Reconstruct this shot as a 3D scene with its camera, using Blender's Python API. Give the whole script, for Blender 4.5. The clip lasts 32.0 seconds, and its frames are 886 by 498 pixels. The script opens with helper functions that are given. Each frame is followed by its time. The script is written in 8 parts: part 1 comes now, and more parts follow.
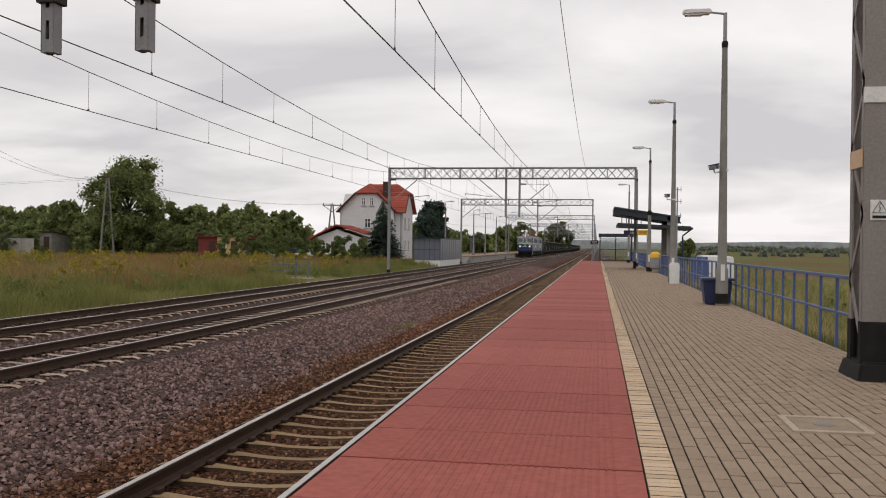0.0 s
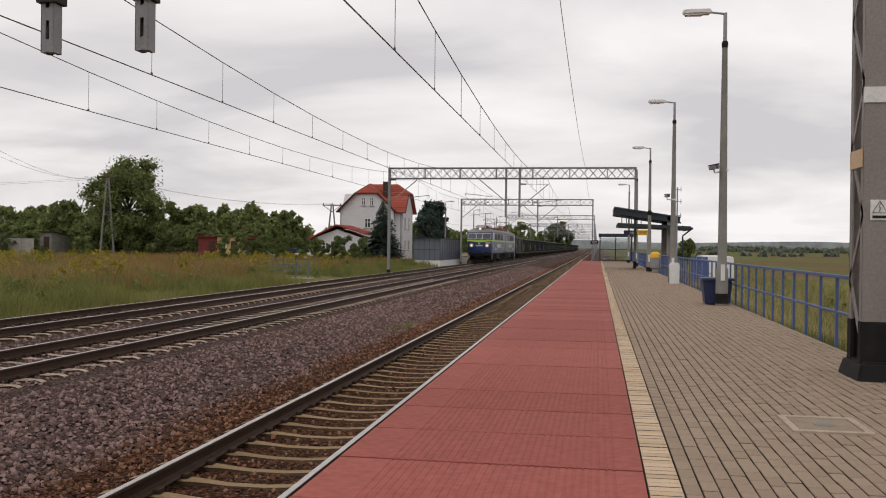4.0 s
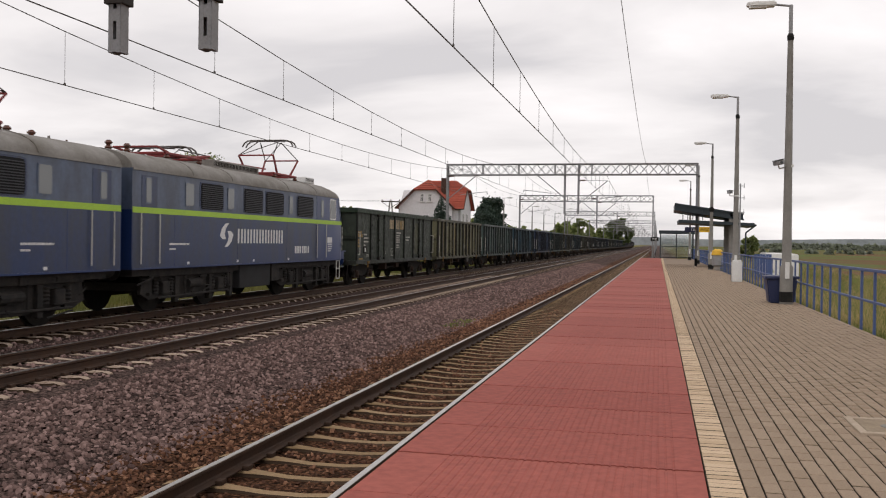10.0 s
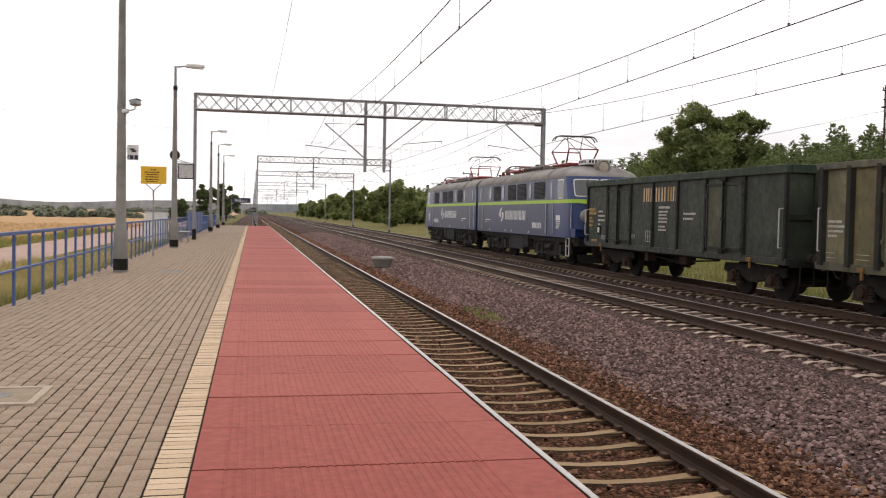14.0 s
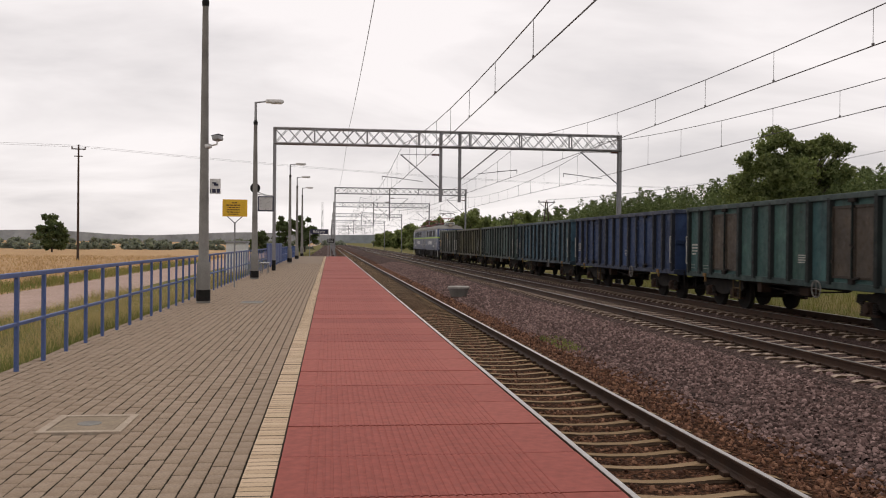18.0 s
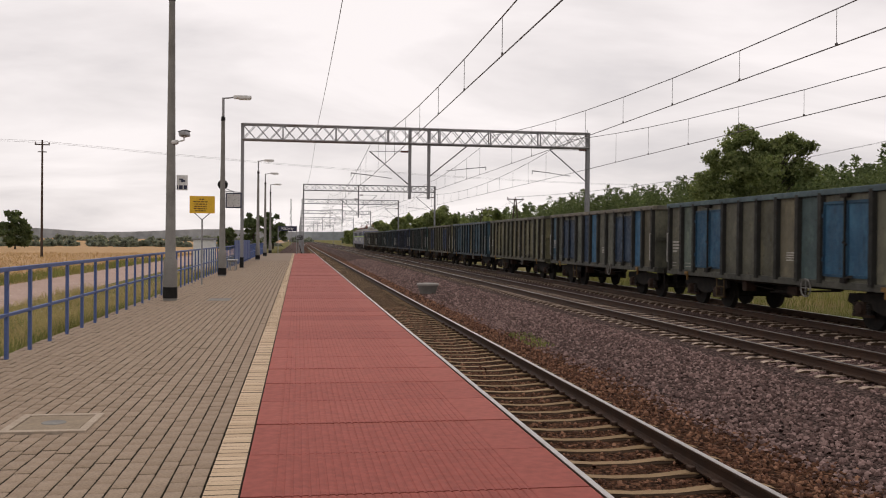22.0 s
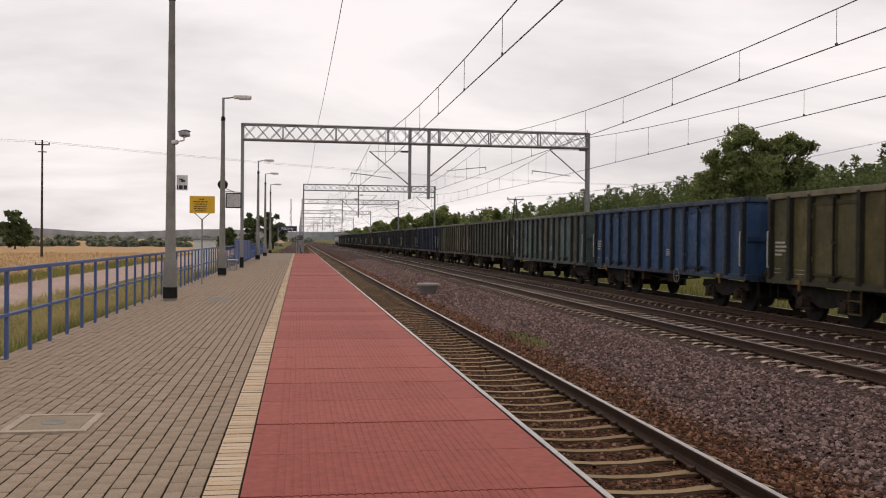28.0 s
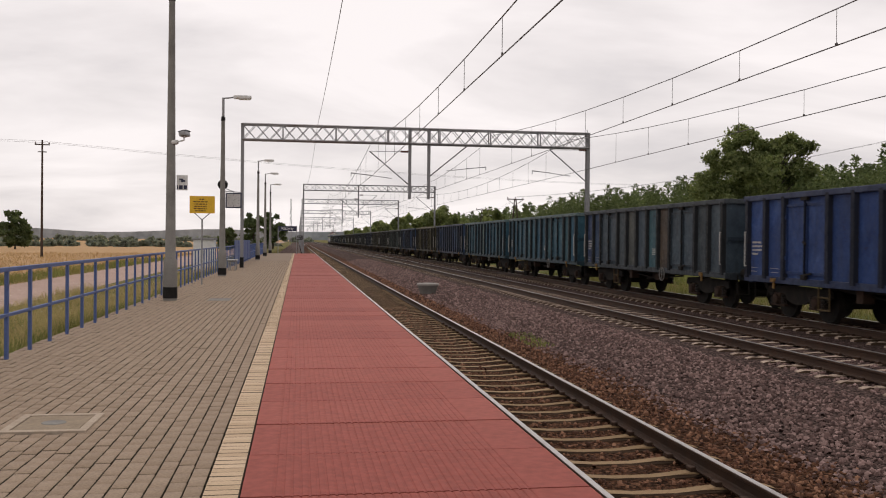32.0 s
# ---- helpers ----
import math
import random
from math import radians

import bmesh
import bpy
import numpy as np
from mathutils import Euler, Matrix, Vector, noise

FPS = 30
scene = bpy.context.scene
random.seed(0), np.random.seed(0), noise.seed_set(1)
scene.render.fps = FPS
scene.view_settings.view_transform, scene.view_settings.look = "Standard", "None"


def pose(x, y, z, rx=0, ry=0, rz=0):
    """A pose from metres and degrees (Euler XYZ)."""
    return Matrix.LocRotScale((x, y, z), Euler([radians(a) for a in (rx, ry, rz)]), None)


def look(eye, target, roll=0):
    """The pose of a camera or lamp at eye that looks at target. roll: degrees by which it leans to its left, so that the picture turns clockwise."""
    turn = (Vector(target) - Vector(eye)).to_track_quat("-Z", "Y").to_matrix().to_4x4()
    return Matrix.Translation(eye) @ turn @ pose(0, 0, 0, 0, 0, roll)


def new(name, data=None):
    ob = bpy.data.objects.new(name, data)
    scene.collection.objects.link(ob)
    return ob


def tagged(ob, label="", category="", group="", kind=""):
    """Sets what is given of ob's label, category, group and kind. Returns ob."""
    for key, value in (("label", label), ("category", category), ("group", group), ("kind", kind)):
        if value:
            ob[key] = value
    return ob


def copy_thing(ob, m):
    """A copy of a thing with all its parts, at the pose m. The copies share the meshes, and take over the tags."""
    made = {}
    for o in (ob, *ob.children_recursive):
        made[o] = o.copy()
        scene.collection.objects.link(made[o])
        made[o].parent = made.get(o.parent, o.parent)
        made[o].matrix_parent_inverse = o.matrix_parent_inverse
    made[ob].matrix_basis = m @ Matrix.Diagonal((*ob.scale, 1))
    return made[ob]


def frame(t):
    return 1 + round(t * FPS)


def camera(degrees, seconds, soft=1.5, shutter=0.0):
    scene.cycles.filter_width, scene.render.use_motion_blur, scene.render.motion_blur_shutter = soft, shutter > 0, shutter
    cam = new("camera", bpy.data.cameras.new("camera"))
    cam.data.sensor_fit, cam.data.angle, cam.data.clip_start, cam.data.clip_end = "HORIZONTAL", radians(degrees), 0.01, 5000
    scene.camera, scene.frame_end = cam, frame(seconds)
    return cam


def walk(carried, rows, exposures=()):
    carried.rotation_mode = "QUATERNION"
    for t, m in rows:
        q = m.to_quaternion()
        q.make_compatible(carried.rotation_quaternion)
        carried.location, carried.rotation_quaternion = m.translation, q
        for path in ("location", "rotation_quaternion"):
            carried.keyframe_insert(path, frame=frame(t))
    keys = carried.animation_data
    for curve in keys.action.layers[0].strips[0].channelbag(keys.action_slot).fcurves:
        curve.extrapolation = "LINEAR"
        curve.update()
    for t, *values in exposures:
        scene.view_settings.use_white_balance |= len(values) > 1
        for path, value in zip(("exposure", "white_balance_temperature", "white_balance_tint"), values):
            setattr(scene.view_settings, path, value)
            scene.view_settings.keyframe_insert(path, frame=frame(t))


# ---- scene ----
cam = camera(51.14, 32.0, soft=1.08, shutter=0.12)
EYE = 1.947
# seconds, yaw, pitch, roll of the camera on its stand
TURNS = [
    (0.0, 9.48, -0.20, -0.69), (8.5, 9.48, -0.20, -0.69), (9.0, 9.80, -0.22, -0.64), (9.5, 10.72, -0.37, -0.70),
    (10.0, 13.07, -0.47, -0.85), (10.5, 15.57, -0.51, -0.90), (11.0, 17.89, -0.55, -0.92), (11.3, 22.40, -0.64, -0.90),
    (11.5, 27.80, -0.70, -0.90), (11.8, 43.99, -1.19, -1.90), (12.0, 60.35, -1.79, -2.15), (12.2, 79.70, -2.57, -2.24),
    (12.4, 98.30, -3.37, -2.25), (12.5, 106.50, -3.78, -2.2), (12.7, 123.20, -4.58, -1.94), (13.0, 138.62, -5.12, -1.46), (13.3, 149.30, -3.38, -1.50),
    (13.6, 160.86, -2.43, -1.34), (14.0, 168.33, -2.09, -1.16), (14.5, 173.17, -1.75, -0.90), (16.5, 173.42, -1.30, -0.54),
    (17.0, 173.33, -0.40, -0.54), (17.5, 173.19, -0.37, -0.56), (18.0, 173.01, -0.35, -0.55), (18.5, 172.66, -0.40, -0.57),
    (19.0, 171.80, -0.48, -0.55), (19.5, 171.20, -0.52, -0.56), (20.0, 171.04, -0.51, -0.55), (21.0, 171.01, -0.51, -0.55),
    (22.0, 171.10, -0.52, -0.56), (32.0, 171.10, -0.52, -0.56),
]
# seconds, stops, tint
LIGHT = [(0.0, 0.0, 12), (9.0, 0.0, 12), (10.0, 0.12, 12.5), (11.0, 0.26, 13), (11.5, 0.42, 14), (12.0, 0.92, 15), (12.4, 1.42, 14), (13.0, 1.62, 13), (13.4, 1.58, 13), (14.0, 0.52, 13), (14.5, 0.2, 13), (16.5, 0.0, 13), (20.0, 0.0, 14.5), (32.0, 0.0, 14.5)]
walk(cam, [(t, pose(0, 0, EYE, 90 + p, r, y)) for t, y, p, r in TURNS], [(t, v, 6500 + 60 * (g - 12), g) for t, v, g in LIGHT])

# ---- world and sun: an overcast day ----
world = bpy.data.worlds.new("overcast")
scene.world = world
world.use_nodes = True
wn = world.node_tree
wn.nodes.clear()


def wnode(kind, **props):
    n = wn.nodes.new(kind)
    for key, value in props.items():
        if key == "operation":
            n.operation = value
        elif key == "sky_type":
            n.sky_type = value
        elif key == "data_type":
            n.data_type = value
    return n


sky = wnode("ShaderNodeTexSky", sky_type="NISHITA")
sky.sun_disc = False
sky.sun_elevation, sky.sun_rotation = radians(56), radians(205)
tc = wnode("ShaderNodeTexCoord")
sep = wnode("ShaderNodeSeparateXYZ")
wn.links.new(tc.outputs["Generated"], sep.inputs[0])
# the cloud deck is flat: project directions on a plane overhead
zadd = wnode("ShaderNodeMath", operation="MAXIMUM")
zadd.inputs[1].default_value = 0.0
wn.links.new(sep.outputs["Z"], zadd.inputs[0])
zoff = wnode("ShaderNodeMath", operation="ADD")
zoff.inputs[1].default_value = 0.22
wn.links.new(zadd.outputs[0], zoff.inputs[0])
div = wnode("ShaderNodeVectorMath", operation="DIVIDE")
com = wnode("ShaderNodeCombineXYZ")
for i in range(3):
    wn.links.new(zoff.outputs[0], com.inputs[i])
wn.links.new(tc.outputs["Generated"], div.inputs[0])
wn.links.new(com.outputs[0], div.inputs[1])
stretch = wnode("ShaderNodeMapping")
stretch.inputs["Location"].default_value = (0.6, 1.9, 0)
stretch.inputs["Rotation"].default_value = (0, 0, radians(20))
stretch.inputs["Scale"].default_value = (0.75, 1.1, 0.2)
wn.links.new(div.outputs[0], stretch.inputs["Vector"])
cn = wnode("ShaderNodeTexNoise")
cn.inputs["Scale"].default_value, cn.inputs["Detail"].default_value, cn.inputs["Roughness"].default_value = 1.1, 6, 0.52
cn.inputs["Distortion"].default_value = 0.35
wn.links.new(stretch.outputs[0], cn.inputs["Vector"])
cr = wnode("ShaderNodeValToRGB")
cr.color_ramp.elements[0].position, cr.color_ramp.elements[0].color = 0.36, (0.66, 0.645, 0.65, 1)
cr.color_ramp.elements[1].position, cr.color_ramp.elements[1].color = 0.62, (1.01, 0.98, 0.965, 1)
e = cr.color_ramp.elements.new(0.48)
e.color = (0.84, 0.815, 0.805, 1)
wn.links.new(cn.outputs["Fac"], cr.inputs[0])
bg_sky, bg_cloud = wnode("ShaderNodeBackground"), wnode("ShaderNodeBackground")
bg_sky.inputs["Strength"].default_value = 0.06
bg_cloud.inputs["Strength"].default_value = 1.0
wn.links.new(sky.outputs[0], bg_sky.inputs[0])
wn.links.new(cr.outputs[0], bg_cloud.inputs[0])
mixs = wnode("ShaderNodeMixShader")
mixs.inputs[0].default_value = 0.93
wn.links.new(bg_sky.outputs[0], mixs.inputs[1])
wn.links.new(bg_cloud.outputs[0], mixs.inputs[2])
wout = wnode("ShaderNodeOutputWorld")
wn.links.new(mixs.outputs[0], wout.inputs[0])

sun = new("sun", bpy.data.lights.new("sun", "SUN"))
sun.data.energy, sun.data.angle, sun.data.color = 0.7, radians(25), (1.0, 0.96, 0.90)
sun.matrix_basis = look((0, 0, 50), (14, 30, 0))

# ---- materials ----


class Mat:
    """A node material with a Principled shader, built up by small steps."""

    def __init__(self, name, rough=0.8, metal=0.0, spec=0.5):
        self.m = bpy.data.materials.new(name)
        self.m.use_nodes = True
        self.t = self.m.node_tree
        self.b = self.t.nodes["Principled BSDF"]
        self.b.inputs["Roughness"].default_value = rough
        self.b.inputs["Metallic"].default_value = metal
        self.b.inputs["Specular IOR Level"].default_value = spec
        self.co = None

    def node(self, kind):
        return self.t.nodes.new(kind)

    def link(self, a, b):
        self.t.links.new(a, b)

    def coords(self, world_space=False, scale=(1, 1, 1)):
        if world_space:
            g = self.node("ShaderNodeNewGeometry").outputs["Position"]
        else:
            g = self.node("ShaderNodeTexCoord").outputs["Object"]
        mp = self.node("ShaderNodeMapping")
        mp.inputs["Scale"].default_value = scale
        self.link(g, mp.inputs["Vector"])
        return mp.outputs[0]

    def noise(self, vec, scale, detail=4, rough=0.55):
        n = self.node("ShaderNodeTexNoise")
        n.inputs["Scale"].default_value, n.inputs["Detail"].default_value, n.inputs["Roughness"].default_value = scale, detail, rough
        self.link(vec, n.inputs["Vector"])
        return n.outputs["Fac"]

    def ramp(self, fac, stops):
        r = self.node("ShaderNodeValToRGB")
        els = r.color_ramp.elements
        for i, (p, c) in enumerate(stops):
            el = els[i] if i < 2 else els.new(p)
            el.position, el.color = p, (*c, 1)
        self.link(fac, r.inputs[0])
        return r.outputs[0]

    def mix(self, fac, a, b, blend="MIX"):
        n = self.node("ShaderNodeMix")
        n.data_type, n.blend_type = "RGBA", blend
        for sock, value in ((n.inputs["Factor"], fac), (n.inputs["A"], a), (n.inputs["B"], b)):
            if isinstance(value, (int, float)):
                sock.default_value = value
            elif isinstance(value, tuple):
                sock.default_value = (*value, 1)
            else:
                self.link(value, sock)
        return n.outputs["Result"]

    def color(self, out):
        if isinstance(out, tuple):
            self.b.inputs["Base Color"].default_value = (*out, 1)
        else:
            self.link(out, self.b.inputs["Base Color"])
        return self

    def bump(self, height, strength=0.3, dist=0.01):
        n = self.node("ShaderNodeBump")
        n.inputs["Strength"].default_value, n.inputs["Distance"].default_value = strength, dist
        self.link(height, n.inputs["Height"])
        self.link(n.outputs[0], self.b.inputs["Normal"])
        return self

    def random(self):
        return self.node("ShaderNodeObjectInfo").outputs["Random"]

    def island(self):
        return self.node("ShaderNodeNewGeometry").outputs["Random Per Island"]


def worn(name, base, dirt, rough=0.7, metal=0.0, scale=2.0, amount=0.5, fine=30, bump=0.15, streak=False, dist=0.004):
    """A painted or plain surface with stains at two scales."""
    m = Mat(name, rough, metal, 0.5 if rough < 0.7 else 0.2)
    co = m.coords()
    big = m.noise(m.coords(scale=(1, 1, 0.25)) if streak else co, scale, 5, 0.6)
    fin = m.noise(co, fine, 3, 0.6)
    f = m.ramp(big, [(0.38, (0, 0, 0)), (0.72, (amount, amount, amount))])
    c = m.mix(f, base, dirt)
    v = m.ramp(fin, [(0.25, (0.82, 0.82, 0.82)), (0.75, (1.12, 1.12, 1.12))])
    m.color(m.mix(1.0, c, v, "MULTIPLY"))
    m.bump(fin, bump, dist)
    return m.m


def varied(name, dark, light, rough=0.85, by_island=True, fine=60, bump=0.3, extra=None, dist=0.004):
    """Pieces that differ in tone from one to the next."""
    m = Mat(name, rough, 0, 0.18)
    r = m.island() if by_island else m.random()
    stops = [(0.0, dark), (1.0, light)] + ([(0.5, extra)] if extra else [])
    c = m.ramp(r, stops)
    fin = m.noise(m.coords(), fine, 3)
    v = m.ramp(fin, [(0.25, (0.78, 0.78, 0.78)), (0.75, (1.15, 1.15, 1.15))])
    m.color(m.mix(1.0, c, v, "MULTIPLY"))
    m.bump(fin, bump, dist)
    return m.m


def plain(name, rgb, rough=0.6, metal=0.0):
    return worn(name, rgb, tuple(k * 0.75 for k in rgb), rough, metal, 3.0, 0.4, 40, 0.06)


M_CREAM = varied("cream_brick", (0.47, 0.345, 0.225), (0.57, 0.43, 0.295), by_island=False)
M_PAVER = varied("grey_paver", (0.272, 0.202, 0.142), (0.318, 0.240, 0.172), fine=70)
M_PAVER_OB = varied("grey_paver_single", (0.272, 0.202, 0.142), (0.318, 0.240, 0.172), by_island=False, fine=70)
M_JOINT = worn("dark_joint_sand", (0.062, 0.048, 0.034), (0.045, 0.042, 0.022), 0.95, 0, 4, 0.6)
M_CONC = worn("concrete", (0.36, 0.34, 0.31), (0.22, 0.20, 0.18), 0.85, 0, 1.5, 0.7, 40, 0.25)
M_CONC_DARK = worn("old_concrete", (0.24, 0.23, 0.21), (0.12, 0.11, 0.10), 0.9, 0, 1.5, 0.7, 40, 0.3)
M_SLEEPER1 = varied("sleeper_sandy_concrete", (0.22, 0.145, 0.075), (0.32, 0.22, 0.125), by_island=False, fine=25)
M_SLEEPER2 = varied("sleeper_pale_concrete", (0.30, 0.225, 0.172), (0.43, 0.335, 0.262), by_island=False, fine=25)
# sleeper flanks: grime, plus the shade of the gaps put into the colour
M_SLEEPER_SIDE = worn("sleeper_side_grime_shade", (0.065, 0.042, 0.028), (0.10, 0.065, 0.04), 0.95, 0, 6, 0.7)
M_RAIL = worn("rusty_rail_steel", (0.052, 0.032, 0.023), (0.085, 0.043, 0.024), 0.7, 0.3, 3, 0.6)
M_RAILTOP = worn("polished_rail_head", (0.50, 0.48, 0.46), (0.32, 0.28, 0.25), 0.32, 1.0, 4, 0.5, 60, 0.03)
M_STEEL = worn("galvanised_steel", (0.30, 0.30, 0.305), (0.21, 0.21, 0.21), 0.5, 0.35, 2, 0.6, 30, 0.05)
M_GREYPAINT = worn("grey_mast_paint", (0.25, 0.25, 0.26), (0.17, 0.165, 0.16), 0.6, 0.1, 2, 0.6)
M_WIRE = plain("copper_wire_dark", (0.10, 0.09, 0.085), 0.5, 0.6)
M_BLACK = worn("black_paint", (0.010, 0.010, 0.010), (0.028, 0.025, 0.022), 0.75, 0, 4, 0.6)
M_BLUE = worn("blue_railing_paint", (0.060, 0.105, 0.27), (0.055, 0.08, 0.17), 0.5, 0.0, 3, 0.7)
M_WHITE = worn("white_paint", (0.72, 0.72, 0.70), (0.5, 0.49, 0.46), 0.6, 0, 2, 0.5)
M_YELLOW = worn("yellow_paint", (0.72, 0.42, 0.02), (0.55, 0.33, 0.05), 0.5, 0, 2, 0.5)
M_NAVY = plain("navy_plastic", (0.02, 0.03, 0.09), 0.5)
M_INSUL = plain("brown_insulator", (0.10, 0.035, 0.02), 0.25)


def ground_material(name, stops, scale, fine, bump, world_scale=(1, 1, 1), mid=None):
    m = Mat(name, 0.95, 0, 0.03)
    co = m.coords(True, world_scale)
    big = m.noise(co, scale, 6, 0.6)
    fin = m.noise(co, fine, 4, 0.65)
    c = m.ramp(big, stops)
    v = m.ramp(fin, [(0.2, (0.55, 0.55, 0.55)), (0.8, (1.4, 1.4, 1.4))])
    m.color(m.mix(1.0, c, v, "MULTIPLY"))
    m.bump(fin, bump, 0.05)
    return m.m


M_GRASS = ground_material("meadow_ground", [(0.35, (0.095, 0.115, 0.038)), (0.65, (0.20, 0.150, 0.068))], 0.18, 6, 0.8)
M_WHEAT = ground_material("wheat_field", [(0.3, (0.40, 0.255, 0.135)), (0.7, (0.47, 0.315, 0.175))], 0.15, 3, 0.6)
M_EARTH = ground_material("ploughed_earth", [(0.40, (0.15, 0.082, 0.048)), (0.52, (0.105, 0.130, 0.042))], 0.02, 2, 0.6)
M_TRACKWAY = ground_material("pale_dirt_track", [(0.3, (0.44, 0.32, 0.27)), (0.7, (0.36, 0.265, 0.215))], 0.5, 9, 0.4)


def ballast_material(name, stops):
    m = Mat(name, 0.95, 0, 0.05)
    co = m.coords(True)
    vo = m.node("ShaderNodeTexVoronoi")
    vo.inputs["Scale"].default_value = 22
    m.link(co, vo.inputs["Vector"])
    c = m.ramp(vo.outputs["Color"], stops)
    # darker at cell edges: shade in the gaps between stones, painted in
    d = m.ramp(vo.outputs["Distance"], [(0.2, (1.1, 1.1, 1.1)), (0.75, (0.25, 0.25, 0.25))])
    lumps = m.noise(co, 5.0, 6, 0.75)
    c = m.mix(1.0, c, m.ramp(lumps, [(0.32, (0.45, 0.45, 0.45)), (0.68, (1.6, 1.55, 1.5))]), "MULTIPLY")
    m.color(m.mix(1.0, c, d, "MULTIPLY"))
    m.bump(vo.outputs["Distance"], 1.0, -0.05)
    return m.m


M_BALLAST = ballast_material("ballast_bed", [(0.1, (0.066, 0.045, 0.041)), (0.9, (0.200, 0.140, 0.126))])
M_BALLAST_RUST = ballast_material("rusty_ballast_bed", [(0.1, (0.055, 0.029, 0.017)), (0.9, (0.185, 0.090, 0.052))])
M_STONE = varied("ballast_stone", (0.078, 0.049, 0.044), (0.310, 0.208, 0.186), 0.9, True, 25, 0.5, (0.150, 0.095, 0.084))
M_STONE_RUST = varied("rusty_ballast_stone", (0.045, 0.022, 0.014), (0.285, 0.150, 0.090), 0.9, True, 25, 0.5, (0.138, 0.062, 0.036))

# ---- mesh helpers ----


def quad_box(bm, x0, x1, y0, y1, z0, z1, bev=0.0):
    r = bmesh.ops.create_cube(bm, size=1.0, matrix=Matrix.LocRotScale(((x0 + x1) / 2, (y0 + y1) / 2, (z0 + z1) / 2), None, (abs(x1 - x0), abs(y1 - y0), abs(z1 - z0))))
    if bev:
        es = list({e for v in r["verts"] for e in v.link_edges})
        bmesh.ops.bevel(bm, geom=es, offset=bev, segments=2, affect="EDGES", profile=0.6)
    return bm


def B(x0, x1, y0, y1, z0, z1, bev=0.0):
    return quad_box(bmesh.new(), x0, x1, y0, y1, z0, z1, bev)


def rod(bm, a, b, r0, r1=None, n=8, caps=True):
    a, b = Vector(a), Vector(b)
    d = b - a
    m = Matrix.Translation((a + b) / 2) @ d.to_track_quat("Z", "Y").to_matrix().to_4x4()
    bmesh.ops.create_cone(bm, cap_ends=caps, segments=n, radius1=r0, radius2=r0 if r1 is None else r1, depth=d.length, matrix=m)
    return bm


def RODS(pairs, r, n=6):
    bm = bmesh.new()
    for a, b in pairs:
        rod(bm, a, b, r, None, n)
    return bm


def beam(bm, a, b, w, h):
    """A square bar from a to b."""
    a, b = Vector(a), Vector(b)
    d = b - a
    m = Matrix.Translation((a + b) / 2) @ d.to_track_quat("Z", "Y").to_matrix().to_4x4() @ Matrix.Diagonal((w, h, d.length, 1))
    bmesh.ops.create_cube(bm, size=1.0, matrix=m)
    return bm


def prism(profile, axis, a, b, bm=None):
    """Extrude a closed outline of 2D points along x or y, from a to b."""
    bm = bm or bmesh.new()
    mk = (lambda u, v, s: (s, u, v)) if axis == "x" else (lambda u, v, s: (u, s, v)) if axis == "y" else (lambda u, v, s: (u, v, s))
    lo = [bm.verts.new(mk(u, v, a)) for u, v in profile]
    hi = [bm.verts.new(mk(u, v, b)) for u, v in profile]
    n = len(profile)
    faces = [bm.faces.new((lo[i], lo[(i + 1) % n], hi[(i + 1) % n], hi[i])) for i in range(n)]
    faces += [bm.faces.new(lo[::-1]), bm.faces.new(hi)]
    bmesh.ops.recalc_face_normals(bm, faces=faces)
    return bm


def lathe(points, n=16, at=(0, 0, 0), axis="z", bm=None):
    """A turned shape: radius and height pairs."""
    bm = bm or bmesh.new()
    rings = []
    for r, h in points:
        ring = []
        for i in range(n):
            a = 2 * math.pi * i / n
            c, s = r * math.cos(a), r * math.sin(a)
            v = (c, s, h) if axis == "z" else (h, c, s) if axis == "x" else (c, h, s)
            ring.append(bm.verts.new(Vector(v) + Vector(at)))
        rings.append(ring)
    fs = []
    for p, q in zip(rings, rings[1:]):
        for i in range(n):
            fs.append(bm.faces.new((p[i], p[(i + 1) % n], q[(i + 1) % n], q[i])))
    fs.append(bm.faces.new(rings[0][::-1]))
    fs.append(bm.faces.new(rings[-1]))
    bmesh.ops.recalc_face_normals(bm, faces=fs)
    return bm


def tube(points, r, n=6, bm=None):
    """A bent round bar through the points, in one piece."""
    bm = bm or bmesh.new()
    pts = [Vector(p) for p in points]
    rings = []
    for i, p in enumerate(pts):
        d = (pts[min(i + 1, len(pts) - 1)] - pts[max(i - 1, 0)]).normalized()
        u = d.cross(Vector((0, 0, 1)) if abs(d.z) < 0.9 else Vector((1, 0, 0))).normalized()
        w = d.cross(u)
        rings.append([bm.verts.new(p + (u * math.cos(2 * math.pi * k / n) + w * math.sin(2 * math.pi * k / n)) * r) for k in range(n)])
    fs = [bm.faces.new((p[k], p[(k + 1) % n], q[(k + 1) % n], q[k])) for p, q in zip(rings, rings[1:]) for k in range(n)]
    fs += [bm.faces.new(rings[0][::-1]), bm.faces.new(rings[-1])]
    bmesh.ops.recalc_face_normals(bm, faces=fs)
    return bm


def mesh_of(name, bm, mat, smooth=False):
    me = bpy.data.meshes.new(name)
    bm.to_mesh(me)
    bm.free()
    for m in (mat if isinstance(mat, (list, tuple)) else [mat]):
        me.materials.append(m)
    if smooth:
        me.polygons.foreach_set("use_smooth", [True] * len(me.polygons))
        me.set_sharp_from_angle(angle=radians(35))
    return me


TINY = ("droppers", "battens", "small_markings", "number_bars", "orange_markings", "markings", "grille", "vents", "leg_lacing", "brake_rigging", "louvre_slats", "hour_marks", "insulators", "number_word")


